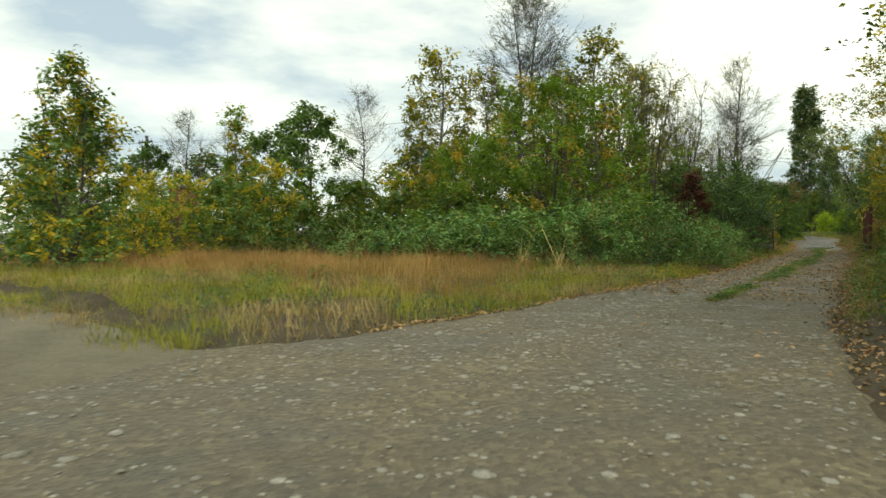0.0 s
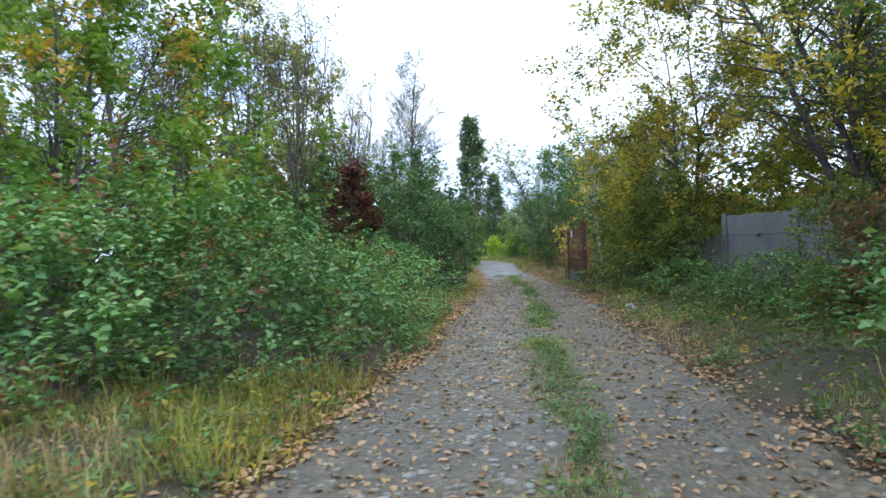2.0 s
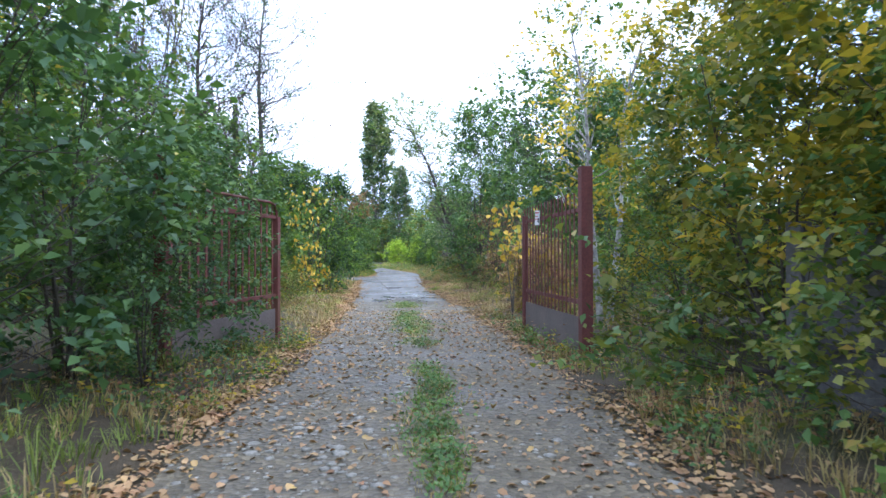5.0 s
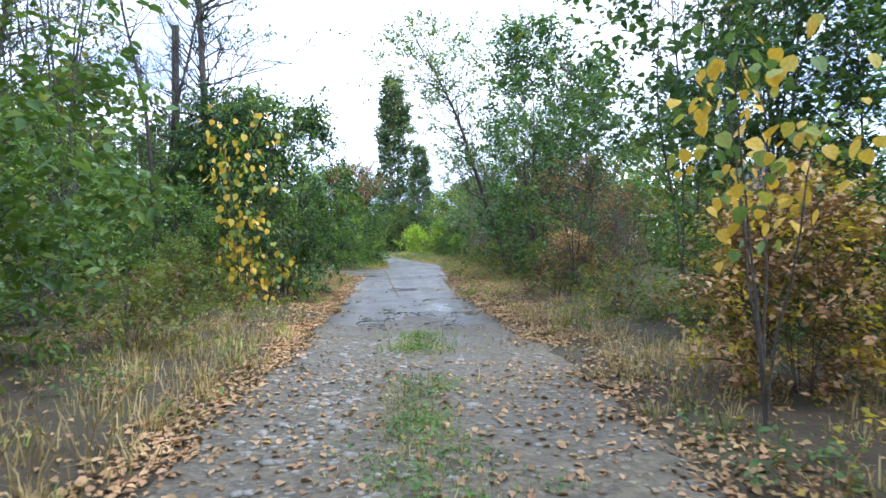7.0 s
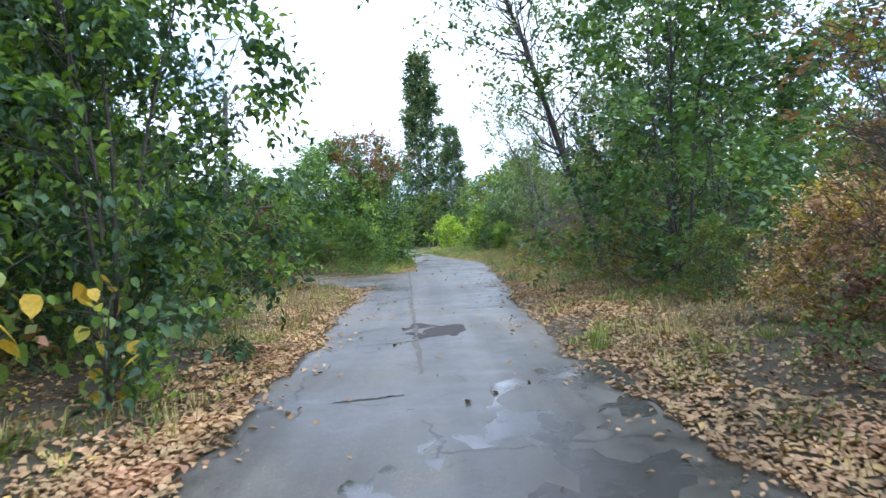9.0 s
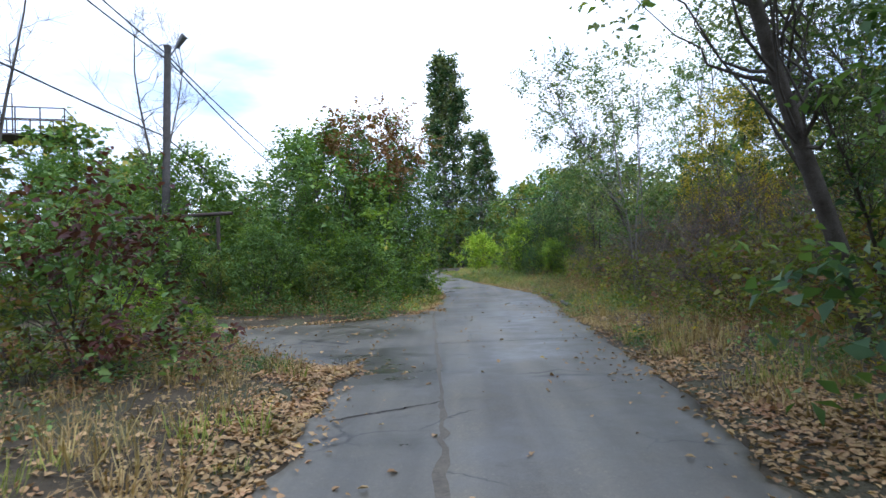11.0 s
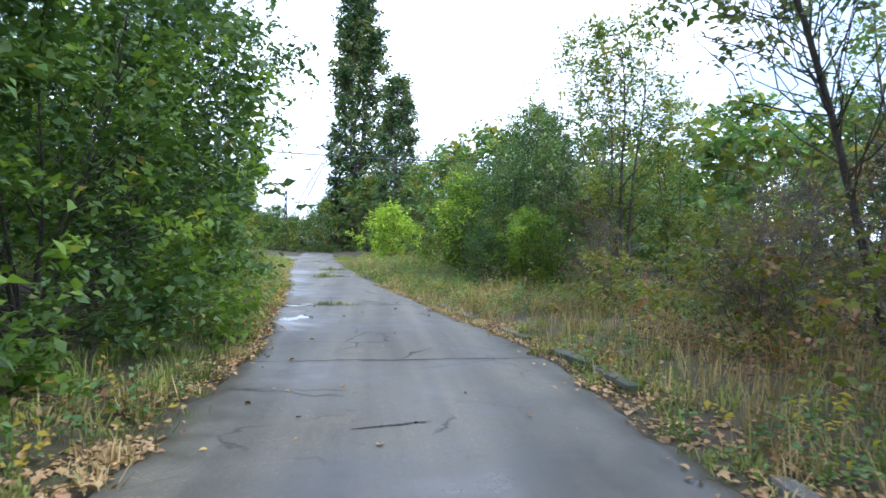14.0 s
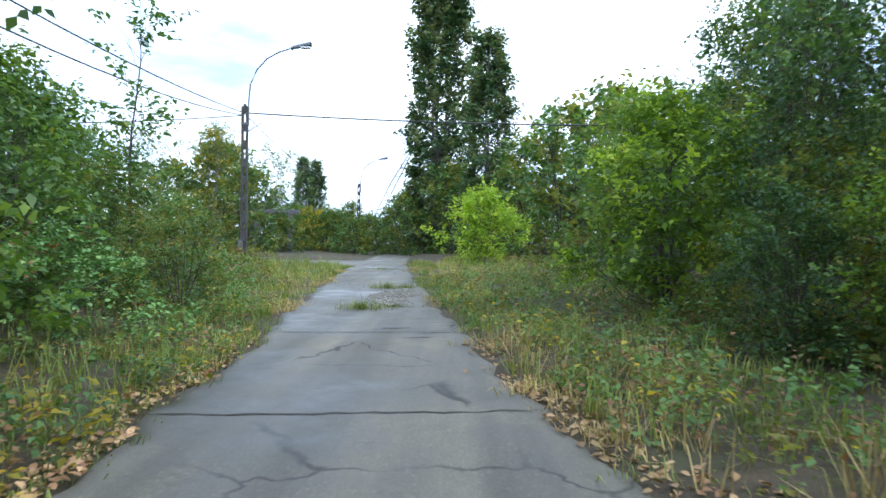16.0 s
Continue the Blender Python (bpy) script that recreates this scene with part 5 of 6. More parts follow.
# ---- fallen leaves, stones, seams and puddles ----
def litter(label, rng, x, y, z, size, mat):
    v, f = leaf_quads(rng, np.stack([x, y, z], axis=1), size, 1.2, 0.0, 0.75, 0.5, full=True)
    return tagged(new("leaf_litter", mesh_from("leaf_litter", v, f, mat)), label, "leaf litter", kind="stuff")


for side in (-1, 1):
    y = np.concatenate([rg.uniform(-37, 50, 38000), rg.uniform(6, 25, 15000)])
    thin = np.interp(y, [-37, -25, -12, 0, 6, 10, 22, 27, 34, 40, 50], [0.15, 0.5, 0.85, 0.85, 0.9, 1.0, 1.0, 0.95, 0.85, 0.6, 0.3])
    wide = np.interp(y, [-37, -20, 0, 7, 14, 24, 32, 45], [0.25, 0.35, 0.4, 0.5, 0.85, 0.9, 0.55, 0.3]) * (1.1 if side > 0 else 0.62)
    keep = rg.random(len(y)) < thin
    y, wide = y[keep], wide[keep]
    d = rg.normal(0.15, 0.6, len(y)) * wide + 0.25 * wide
    if side > 0:
        d = d + np.interp(y, [11, 14, 20, 24], [0.0, 0.32, 0.42, 0.0])
    x = np.where(side < 0, edge_l(y) - d, edge_r(y) + d)
    keep = (~in_bay(x, y) | (rg.random(len(y)) < 0.12)) & (wave(x * 1.3, y * 0.9, 1.1) + rg.normal(0, 0.45, len(y)) > -0.35)
    x, y, d = x[keep], y[keep], d[keep]
    keep = (d > -0.12) | (rg.random(len(y)) < np.where(y > 7, 0.12, 0.45))
    x, y, d = x[keep], y[keep], d[keep]
    z = np.where(d > 0, np.maximum(ground_z(x, y), land(y) - 0.03), road_z(x, y)) + rg.uniform(0.006, 0.03, len(y))
    litter("fallen tan and yellow leaves along the lane", rg, x, y, z, 0.052, M_TAN)
for side in (-1, 1):
    y = np.concatenate([rg.uniform(-30, 30, 9000), rg.uniform(8, 24, 7000)])
    d = rg.uniform(0.4, 4.0, len(y))
    x = np.where(side < 0, edge_l(y) - d, edge_r(y) + d)
    keep = ~in_bay(x, y, 0.1) & (rg.random(len(y)) < np.interp(y, [-30, -15, 5, 12, 30], [0.3, 0.45, 0.6, 1.0, 0.8]))
    keep &= rg.random(len(y)) < np.exp(-d / 2.6) * 1.3
    x, y = x[keep], y[keep]
    v, f = leaf_quads(rg, np.stack([x, y, np.maximum(ground_z(x, y), land(y) - 0.03) + rg.uniform(0.006, 0.03, len(y))], axis=1), 0.055, 1.2, 0.0, 0.75, 0.5)
    tagged(new("leaf_litter", mesh_from("leaf_litter", v, f, M_TAN)), "dry brown leaves strewn under the trees", "leaf litter", kind="stuff")
y = np.concatenate([rg.uniform(-36, 44, 520), rg.uniform(-29, 5, 8500)])
k = np.where(rg.random(len(y)) < 0.6, rg.uniform(0.03, 0.97, len(y)), rg.beta(0.45, 0.7, len(y)) * 0.94 + 0.03)
x = edge_l(y) + (edge_r(y) - edge_l(y)) * k
litter("scattered fallen leaves on the roadway", rg, x, y, road_z(x, y) + 0.01, 0.054, M_TAN)
x, y = scatter(rg, 220, -6.5, -0.5, 25.2, 32)
keep = in_bay(x, y, -0.1)
litter("fallen leaves on the paved bay", rg, x[keep], y[keep], asphalt_z(x[keep], y[keep]) + 0.01, 0.06, M_TAN)
x = rg.uniform(-7, 0.3, 1500)
y = bay_b(x) + rg.normal(0.12, 0.34, 1500)
keep = wave(x * 1.2, y * 1.2, 1.0) + rg.normal(0, 0.3, 1500) > -0.1
x, y = x[keep], y[keep]
litter("fallen leaves below the bush", rg, x, y, np.maximum(ground_z(x, y), land(y) + 0.02) + 0.02, 0.06, M_TAN)
x, y = scatter(rg, 2600, -8, -1.2, 23.5, 30)
keep = ~in_bay(x, y, -0.25) & (y < bay_a(x) + 0.3) & (wave(x, y, 0.9) > -0.5)
litter("fallen leaves on mossy ground beside the bay", rg, x[keep], y[keep], np.maximum(ground_z(x[keep], y[keep]), land(y[keep]) + 0.0) + 0.02, 0.06, M_TAN)
x, y = scatter(rg, 1500, -8, -1.6, 23.6, 30)
keep = ~in_bay(x, y, 0.1) & (y < bay_a(x)) & off_road(x, y, 0.6)
weeds("low mossy weeds beside the paved bay", rg, x[keep], y[keep], 0.09, 0.05, M_GREEN)
keep = keep & (wave(x, y, 0.7) > 0.2)
weeds("withered weeds beside the paved bay", rg, x[keep] + 0.15, y[keep], 0.2, 0.05, M_RUST)


def stone_mesh(rng):
    bm = bmesh.new()
    bmesh.ops.create_icosphere(bm, subdivisions=1, radius=0.5)
    for v in bm.verts:
        v.co *= rng.uniform(0.7, 1.2)
        v.co.z *= 0.30
        v.co.x *= 1.25
    me = bpy.data.meshes.new("stone")
    bm.to_mesh(me)
    bm.free()
    me.materials.append(M_STONE)
    return me


STONES = [stone_mesh(rg) for _ in range(6)]
sv = [np.array([v.co[:] for v in m.vertices]) for m in STONES]
sf = [np.array([p.vertices[:] for p in m.polygons]) for m in STONES]


def stone_place(rng, n, y0, y1):
    y = rng.uniform(y0, y1, n)
    k = np.where(rng.random(n) < 0.7, rng.normal(0.30, 0.13, n), rng.uniform(0.04, 0.96, n))
    k = np.where(y < -33, rng.uniform(0.1, 0.97, n), np.clip(k, 0.03, 0.97))
    x = edge_l(y) + (edge_r(y) - edge_l(y)) * k
    s = np.clip(rng.lognormal(-3.15, 0.45, n), 0.02, 0.13)
    return x, y, s, rng.uniform(0, 6.28, n)


def stones_joined(name, label, rng, x, y, s, a, z, mat=M_STONE):
    vs, fs, base = [], [], 0
    for i in range(len(x)):
        v, f = sv[i % 6], sf[i % 6]
        c, d = math.cos(a[i]), math.sin(a[i])
        q = v * s[i]
        vs.append(np.stack([q[:, 0] * c - q[:, 1] * d + x[i], q[:, 0] * d + q[:, 1] * c + y[i], q[:, 2] + z[i]], axis=1))
        fs.append(f + base)
        base += len(v)
    return tagged(new(name, mesh_from(name, np.concatenate(vs), np.concatenate(fs), mat)), label, "stones", kind="stuff")


x, y, s, a = stone_place(rg, 7500, -42, 7)
k = rg.uniform(0.02, 0.98, 2200)
y2 = rg.uniform(-42, -29, 2200)
x = np.concatenate([x, edge_l(y2) + (edge_r(y2) - edge_l(y2)) * k])
y = np.concatenate([y, y2])
s = np.concatenate([s, rg.uniform(0.018, 0.05, 2200)])
a = np.concatenate([a, rg.uniform(0, 6.28, 2200)])
stones_joined("loose_stones", "pale loose stones bedded in the gravel track", rg, x, y, s, a, gravel_z(x, y) + s * 0.02)
x, y, s, a = stone_place(rg, 260, -37, -27)
for i in range(len(x)):
    st = new("stone", STONES[i % 6])
    st.parent = gravel_road
    st.matrix_basis = Matrix.LocRotScale((x[i], y[i], float(gravel_z(x[i], y[i])) + s[i] * 0.06), Euler((0, 0, a[i])), (s[i] * 1.15, s[i] * 1.15, s[i] * 1.15))


def ribbon(name, pts, width, lift, mat, label, rng, kind="", jag=0.5):
    """A thin uneven band lying on the roadway."""
    pts = np.asarray(pts, float)
    t = np.linspace(0, 1, 40)
    seg = np.linspace(0, 1, len(pts))
    x = np.interp(t, seg, pts[:, 0]) + rng.normal(0, width * 0.12 + 0.006, 40)
    y = np.interp(t, seg, pts[:, 1]) + rng.normal(0, width * 0.12 + 0.006, 40)
    d = np.gradient(np.stack([x, y], axis=1), axis=0)
    d /= np.linalg.norm(d, axis=1)[:, None] + 1e-9
    w = width * (1 - jag + jag * 2 * rng.random(40)) * np.sin(np.pi * np.clip(t, 0.02, 0.98)) ** 0.3
    nx, ny = -d[:, 1] * w / 2, d[:, 0] * w / 2
    v = np.concatenate([np.stack([x + nx, y + ny, asphalt_z(x + nx, y + ny) + lift], axis=1), np.stack([x - nx, y - ny, asphalt_z(x - nx, y - ny) + lift], axis=1)])
    i = np.arange(39)[:, None]
    f = np.concatenate([i, i + 1, i + 41, i + 40], axis=1)
    ob = new(name, mesh_from(name, v, f, mat, True))
    return ob


M_DIRT = rough_mat("dirt_in_joint", (0.030, 0.025, 0.020), (0.060, 0.048, 0.036), 8.0, 0.9, 0.004)
M_RUBBLE = rough_mat("asphalt_rubble", (0.045, 0.041, 0.036), (0.115, 0.104, 0.090), 6.0, 0.7, 0.006)
M_SAND = rough_mat("washed_sand", (0.10, 0.085, 0.065), (0.16, 0.135, 0.10), 3.0, 0.85, 0.006)


def seam(pts, width, mat=M_DIRT):
    ob = ribbon("seam", pts, width, 0.004, mat, "", rg)
    ob.parent = asphalt_road
    return ob


seam([(0.75, 13.5), (0.62, 16.7), (0.45, 20.0), (0.40, 22.4)], 0.07, M_SAND)
seam([(0.42, 22.0), (0.25, 26.0), (0.08, 30.0), (-0.02, 33.5)], 0.06, M_SAND)
seam([(-0.5, 21.6), (0.4, 22.2)], 0.05)
for y in (26.3, 38.6, 46.6, 50.2, 60.4, 66.5):
    seam([(float(edge_l(np.array(y))) + 0.1, y), (float(edge_r(np.array(y))) - 0.1, y + 0.25)], 0.028)
seam([(-0.1, 44.35), (0.6, 44.2), (1.2, 44.45), (2.3, 44.5)], 0.09)
for k in range(9):
    px, py = rg.uniform(1.2, 2.2), rg.uniform(44.4, 45.2)
    seam([(px, py), (px + rg.uniform(-0.4, 0.4), py + rg.uniform(-0.3, 0.3))], 0.025)
for px, py, l in ((1.2, 30.6, 0.5), (1.7, 32.4, 0.7), (2.1, 33.2, 0.4), (1.3, 36.2, 0.6), (0.9, 34.6, 0.5), (0.5, 50.6, 0.5), (0.9, 49.9, 0.4), (1.3, 51.0, 0.9), (0.2, 15.2, 0.6), (1.4, 18.6, 0.8), (0.1, 12.6, 0.6)):
    seam([(px, py), (px + l * 0.9, py + l * 0.25)], 0.032)


def blob(name, cx, cy, rx, ry, lift, mat, seed):
    rng = np.random.default_rng(seed)
    a = np.linspace(0, 2 * math.pi, 48, endpoint=False)
    r = 1 + 0.22 * np.sin(3 * a + rng.uniform(0, 6)) + 0.14 * np.sin(5 * a + rng.uniform(0, 6)) + 0.08 * np.sin(9 * a + rng.uniform(0, 6))
    rings = np.array([0.35, 0.68, 0.92, 1.0])
    x = (cx + rings[:, None] * (rx * r * np.cos(a))[None, :]).ravel()
    y = (cy + rings[:, None] * (ry * r * np.sin(a))[None, :]).ravel()
    z = land(y) + lift
    z[-48:] -= 0.014
    v = np.concatenate([[[cx, cy, float(land(np.array(cy))) + lift]], np.stack([x, y, z], axis=1)])
    i = np.arange(48)
    j = (i + 1) % 48
    fan = np.stack([np.zeros(48, int), 1 + i, 1 + j], axis=1)
    quads = np.concatenate([np.stack([1 + 48 * k + i, 49 + 48 * k + i, 49 + 48 * k + j, 1 + 48 * k + j], axis=1) for k in range(3)])
    return new(name, mesh_from(name, v, [fan, quads], mat, True))


for n, (px, py, rx, ry) in enumerate(((0.52, 10.2, 0.22, 0.75), (0.3, 9.0, 0.2, 0.4), (1.75, 11.6, 0.62, 1.7), (0.24, 42.4, 0.2, 0.4), (0.3, 44.2, 0.4, 0.22))):
    tagged(blob("puddle", px, py, rx * 1.3, ry * 1.25, 0.0275, M_WATER, 300 + n), "shallow rain puddle on the asphalt", "puddle")
for n, (px, py, rx, ry) in enumerate(((0.35, 55.0, 0.42, 1.9), (1.1, 9.0, 0.35, 0.6), (0.85, 16.1, 0.42, 0.8))):
    ob = blob("broken_patch", px, py, rx, ry, 0.0305 if n == 2 else 0.0375, M_DIRT if n == 2 else M_SAND, 330 + n)
    ob.parent = asphalt_road
y = rg.uniform(7.6, 10.2, 420)
x = 1.1 + rg.normal(0, 0.42, 420)
stones_joined("loose_stones", "dark rubble along the broken edge of the asphalt", rg, x, y, np.clip(rg.lognormal(-3.5, 0.5, 420), 0.015, 0.10), rg.uniform(0, 6, 420), land(y) + 0.034, M_RUBBLE)
y = rg.uniform(53.2, 57.2, 260)
x = 0.35 + rg.normal(0, 0.18, 260)
stones_joined("loose_stones", "small grey rubble in the broken asphalt", rg, x, y, np.clip(rg.lognormal(-3.0, 0.4, 260), 0.02, 0.1), rg.uniform(0, 6, 260), land(y) + 0.045)


def tuft(x, y, n, r, h, label, mat=None):
    a = rg.uniform(0, 6.28, n)
    d = np.abs(rg.normal(0, r, n))
    px, py = x + d * np.cos(a) * 1.5, y + d * np.sin(a) * 0.8
    p = np.stack([px, py, np.full(n, float(land(np.array(y))) + 0.03)], axis=1)
    v, f = blade_quads(rg, p, h * rg.lognormal(-0.1, 0.3, n), 0.004, 1.2)
    return tagged(new("grass_tuft", mesh_from("grass_tuft", v, f, mat or M_GRASS)), label, "grass tuft", kind="stuff")


for x, y, n, r, h in ((0.62, 44.3, 130, 0.10, 0.11), (0.85, 44.5, 70, 0.08, 0.08), (1.05, 44.2, 40, 0.1, 0.06), (0.05, 52.8, 300, 0.16, 0.2), (0.5, 53.2, 120, 0.16, 0.08), (0.0, 57.2, 260, 0.2, 0.18), (0.4, 57.4, 160, 0.2, 0.12), (-1.2, 66.0, 160, 0.3, 0.12)):
    tuft(x, y, n, r, h, "green grass tuft in a crack of the asphalt")
for x, y, n, h in ((1.02, 6.9, 260, 0.14), (0.97, 5.9, 260, 0.14), (0.3, -12.0, 200, 0.14), (-0.35, -18.6, 260, 0.15)):
    tuft(x, y, n, 0.22, h, "rough grass tuft between the wheel tracks")


def reed(x, y, seed):
    rng = np.random.default_rng(seed)
    n = 26
    p = np.stack([x + rng.normal(0, 0.14, n), y + rng.normal(0, 0.14, n), np.full(n, float(ground_z(np.array(x), np.array(y))))], axis=1)
    v, f = blade_quads(rng, p, 1.2 * rng.lognormal(-0.15, 0.3, n), 0.008, 1.3)
    return tagged(new("reed_clump", mesh_from("reed_clump", v, f, M_STRAW)), "pale reed clump with bent dry blades", "reeds", kind="stuff")


for n, (x, y) in enumerate(((-7.1, -24.6), (-6.0, -24.5), (-15.6, -21.0), (-13.6, -20.5), (-10.6, -23.4))):
    reed(x, y, 400 + n)


# ---- solids ----
def box(bm, x0, x1, y0, y1, z0, z1, bevel=0.0):
    r = bmesh.ops.create_cube(bm, size=1.0)
    bmesh.ops.scale(bm, vec=(x1 - x0, y1 - y0, z1 - z0), verts=r["verts"])
    bmesh.ops.translate(bm, vec=((x0 + x1) / 2, (y0 + y1) / 2, (z0 + z1) / 2), verts=r["verts"])
    if bevel:
        es = list({e for v in r["verts"] for e in v.link_edges})
        bmesh.ops.bevel(bm, geom=es, offset=bevel, segments=2, affect="EDGES", profile=0.6)
    return bm


def tube_mesh(name, items, mat, sides=8):
    v, f = tubes(items, sides)
    return mesh_from(name, v, f, mat, True)


# ---- gate ----
def gate(x0, y0, x1, y1, label, double):
    """An open leaf from its hinge pillar to its free end."""
    dx, dy = x1 - x0, y1 - y0
    ln = math.hypot(dx, dy)
    g = tagged(new("iron_gate"), label, "gate")
    g.matrix_basis = Matrix.LocRotScale((x0, y0, float(land(np.array(y0)))), Euler((0, 0, math.atan2(dy, dx))), None)
    part("hinge_post", box(bmesh.new(), -0.08, 0.08, -0.08, 0.08, -0.05, 2.62, 0.012), M_RUSTRED, g, "thick square hinge post")
    part("end_post", box(bmesh.new(), ln - 0.05, ln + 0.05, -0.05, 0.05, 0.06, 2.16 if not double else 2.06, 0.008), M_RUSTRED, g)
    part("top_rail", box(bmesh.new(), 0.1, ln - 0.051, -0.02, 0.02, 2.02, 2.08, 0.006), M_RUSTRED, g)
    part("lower_rail", box(bmesh.new(), 0.1, ln - 0.051, -0.02, 0.02, 0.74, 0.80, 0.006), M_RUSTRED, g)
    part("apron", box(bmesh.new(), 0.1, ln - 0.051, -0.006, 0.006, 0.07, 0.56, 0.002), M_SHEET, g, "grey sheet-metal kick plate")
    if double:
        pts = [(0.1, 0, 2.28), (ln - 0.25, 0, 2.28), (ln - 0.08, 0, 2.25), (ln - 0.01, 0, 2.16), (ln, 0, 2.04)]
        part("arched_rail", tube_mesh("arched_rail", [(pts, 0.022, 0.022)], M_RUSTRED), M_RUSTRED, g)
    n = int(ln / 0.2)
    bm = box(bmesh.new(), -0.025, 0.025, 0.021, 0.033, 0.57, 2.30 if not double else 2.24, 0.002)
    first = None
    for i in range(n):
        if first is None:
            first = part("slat", bm, M_RUSTRED, g)
            ob = first
        else:
            ob = new("slat", first.data)
            ob.parent = g
        ob.location = (0.2 + i * (ln - 0.3) / (n - 1), 0, 0)
    return g


gate(3.02, -3.5, 2.99, -0.05, "open red-brown iron slat gate on the verge", False)
gate(-2.3, -4.08, -1.43, -1.15, "open red-brown iron slat gate overgrown with shrubs", True)
plate = tagged(new("warning_sign"), "white warning plate with red and black print", "sign")
plate.matrix_basis = Matrix.LocRotScale((2.945, -1.15, 2.07), Euler((0, radians(3), radians(-88))), None)
part("panel", box(bmesh.new(), -0.135, 0.135, -0.004, 0.004, -0.125, 0.125, 0.002), M_WHITE, plate)
M_SIGNRED = rough_mat("sign_red", (0.45, 0.05, 0.04), (0.55, 0.08, 0.06), 6.0, 0.6, 0.001)
part("print_bar", box(bmesh.new(), -0.11, 0.11, -0.0075, -0.0045, 0.075, 0.1), M_SIGNRED, plate, "red bar of print")
part("print_bar", box(bmesh.new(), -0.12, 0.06, -0.0075, -0.0045, 0.02, 0.035), M_SIGNRED, plate, "thin red bar of print")
part("print_bar", box(bmesh.new(), -0.12, 0.04, -0.0075, -0.0045, -0.03, -0.015), M_SIGNRED, plate, "thin red bar of print")
part("print_mark", box(bmesh.new(), 0.05, 0.12, -0.0075, -0.0045, -0.08, 0.0), M_CABLE, plate, "black square mark")


# ---- concrete fence ----
def fence():
    f = tagged(new("concrete_fence"), "stepped grey precast concrete panel fence", "fence", kind="structure")
    ux, uy = 0.70 / 2.27, -2.16 / 2.27
    f.matrix_basis = Matrix.LocRotScale((5.26, -11.05, float(land(np.array(-11.0)))), Euler((0, 0, math.atan2(uy, ux))), None)
    post = None
    for k in range(-2, 9):
        top = 2.16 if k >= 0 else 1.66
        bm = box(bmesh.new(), k * 2.27 - 0.075, k * 2.27 + 0.075, -0.075, 0.075, -0.2, top + (0.04 if k >= 0 else 0.0), 0.012)
        part("post", bm, M_CONCRETE, f)
        if k == 8:
            break
        t = 2.14 if k >= 0 else 1.62
        for j in range(5):
            z1 = t - 0.5 * j
            z0 = max(z1 - 0.499, -0.2)
            if z1 < 0:
                break
            part("panel", box(bmesh.new(), k * 2.27 + 0.077, (k + 1) * 2.27 - 0.077, -0.03 + 0.006 * (j % 2), 0.02 + 0.006 * (j % 2), z0, z1, 0.014), M_CONCRETE, f)
    return f


fence()

# ---- poles, lamps and wires ----
def pole_thing(x, y, h, label, r=0.13, lean=(0, 0), arm=False, lamp=False):
    g = tagged(new("utility_pole"), label, "pole")
    g.matrix_basis = Matrix.Translation((x, y, float(land(np.array(y)))))
    part("shaft", tube_mesh("shaft", [([(0, 0, -0.2), (lean[0] * 0.5, lean[1] * 0.5, h / 2), (lean[0], lean[1], h)], r, r * 0.75)], M_POLE, 10), M_POLE, g)
    part("cap", box(bmesh.new(), lean[0] - r * 0.7, lean[0] + r * 0.7, lean[1] - r * 0.7, lean[1] + r * 0.7, h - 0.02, h + 0.05, 0.01), M_POLE, g)
    if arm:
        part("crossarm", box(bmesh.new(), lean[0] - 0.8, lean[0] + 0.8, lean[1] - 0.17, lean[1] - 0.08, h - 0.5, h - 0.38, 0.01), M_POLE, g)
        for sx in (-0.7, -0.35, 0.35, 0.7):
            part("insulator", tube_mesh("insulator", [([(lean[0] + sx, lean[1] - 0.12, h - 0.39), (lean[0] + sx, lean[1] - 0.12, h - 0.24)], 0.03, 0.045)], M_STEEL, 8), M_STEEL, g)
    if lamp:
        part("bracket", tube_mesh("bracket", [([(lean[0], lean[1], h - 0.35), (lean[0] + 0.2, lean[1] - 0.1, h - 0.15), (lean[0] + 0.35, lean[1] - 0.15, h + 0.0)], 0.02, 0.02)], M_STEEL, 6), M_STEEL, g)
        part("lamp_head", tube_mesh("lamp_head", [([(lean[0] + 0.3, lean[1] - 0.13, h - 0.08), (lean[0] + 0.4, lean[1] - 0.16, h + 0.05), (lean[0] + 0.52, lean[1] - 0.2, h + 0.18), (lean[0] + 0.56, lean[1] - 0.2, h + 0.22)], 0.06, 0.11)], M_STEEL, 10), M_STEEL, g)
        part("hook", tube_mesh("hook", [([(lean[0], lean[1], h - 0.02), (lean[0] - 0.12, lean[1], h + 0.08), (lean[0] - 0.25, lean[1], h + 0.04)], 0.02, 0.015)], M_STEEL, 6), M_STEEL, g)
    return g


pole_thing(-7.3, 33.6, 7.4, "weathered concrete pole with a small lamp head", 0.12, (0.3, 0.0), lamp=True)
pole_thing(-6.5, 19.6, 8.4, "dark weathered pole among dead trees", 0.15)
pole_thing(-11.3, 11.0, 13.8, "tall utility pole with a crossarm", 0.16, arm=True)
pole_thing(-44.0, -9.9, 8.8, "distant wooden pole with a crossarm", 0.14, arm=True)
pole_thing(15.0, 15.6, 5.2, "short pole among the trees", 0.11)


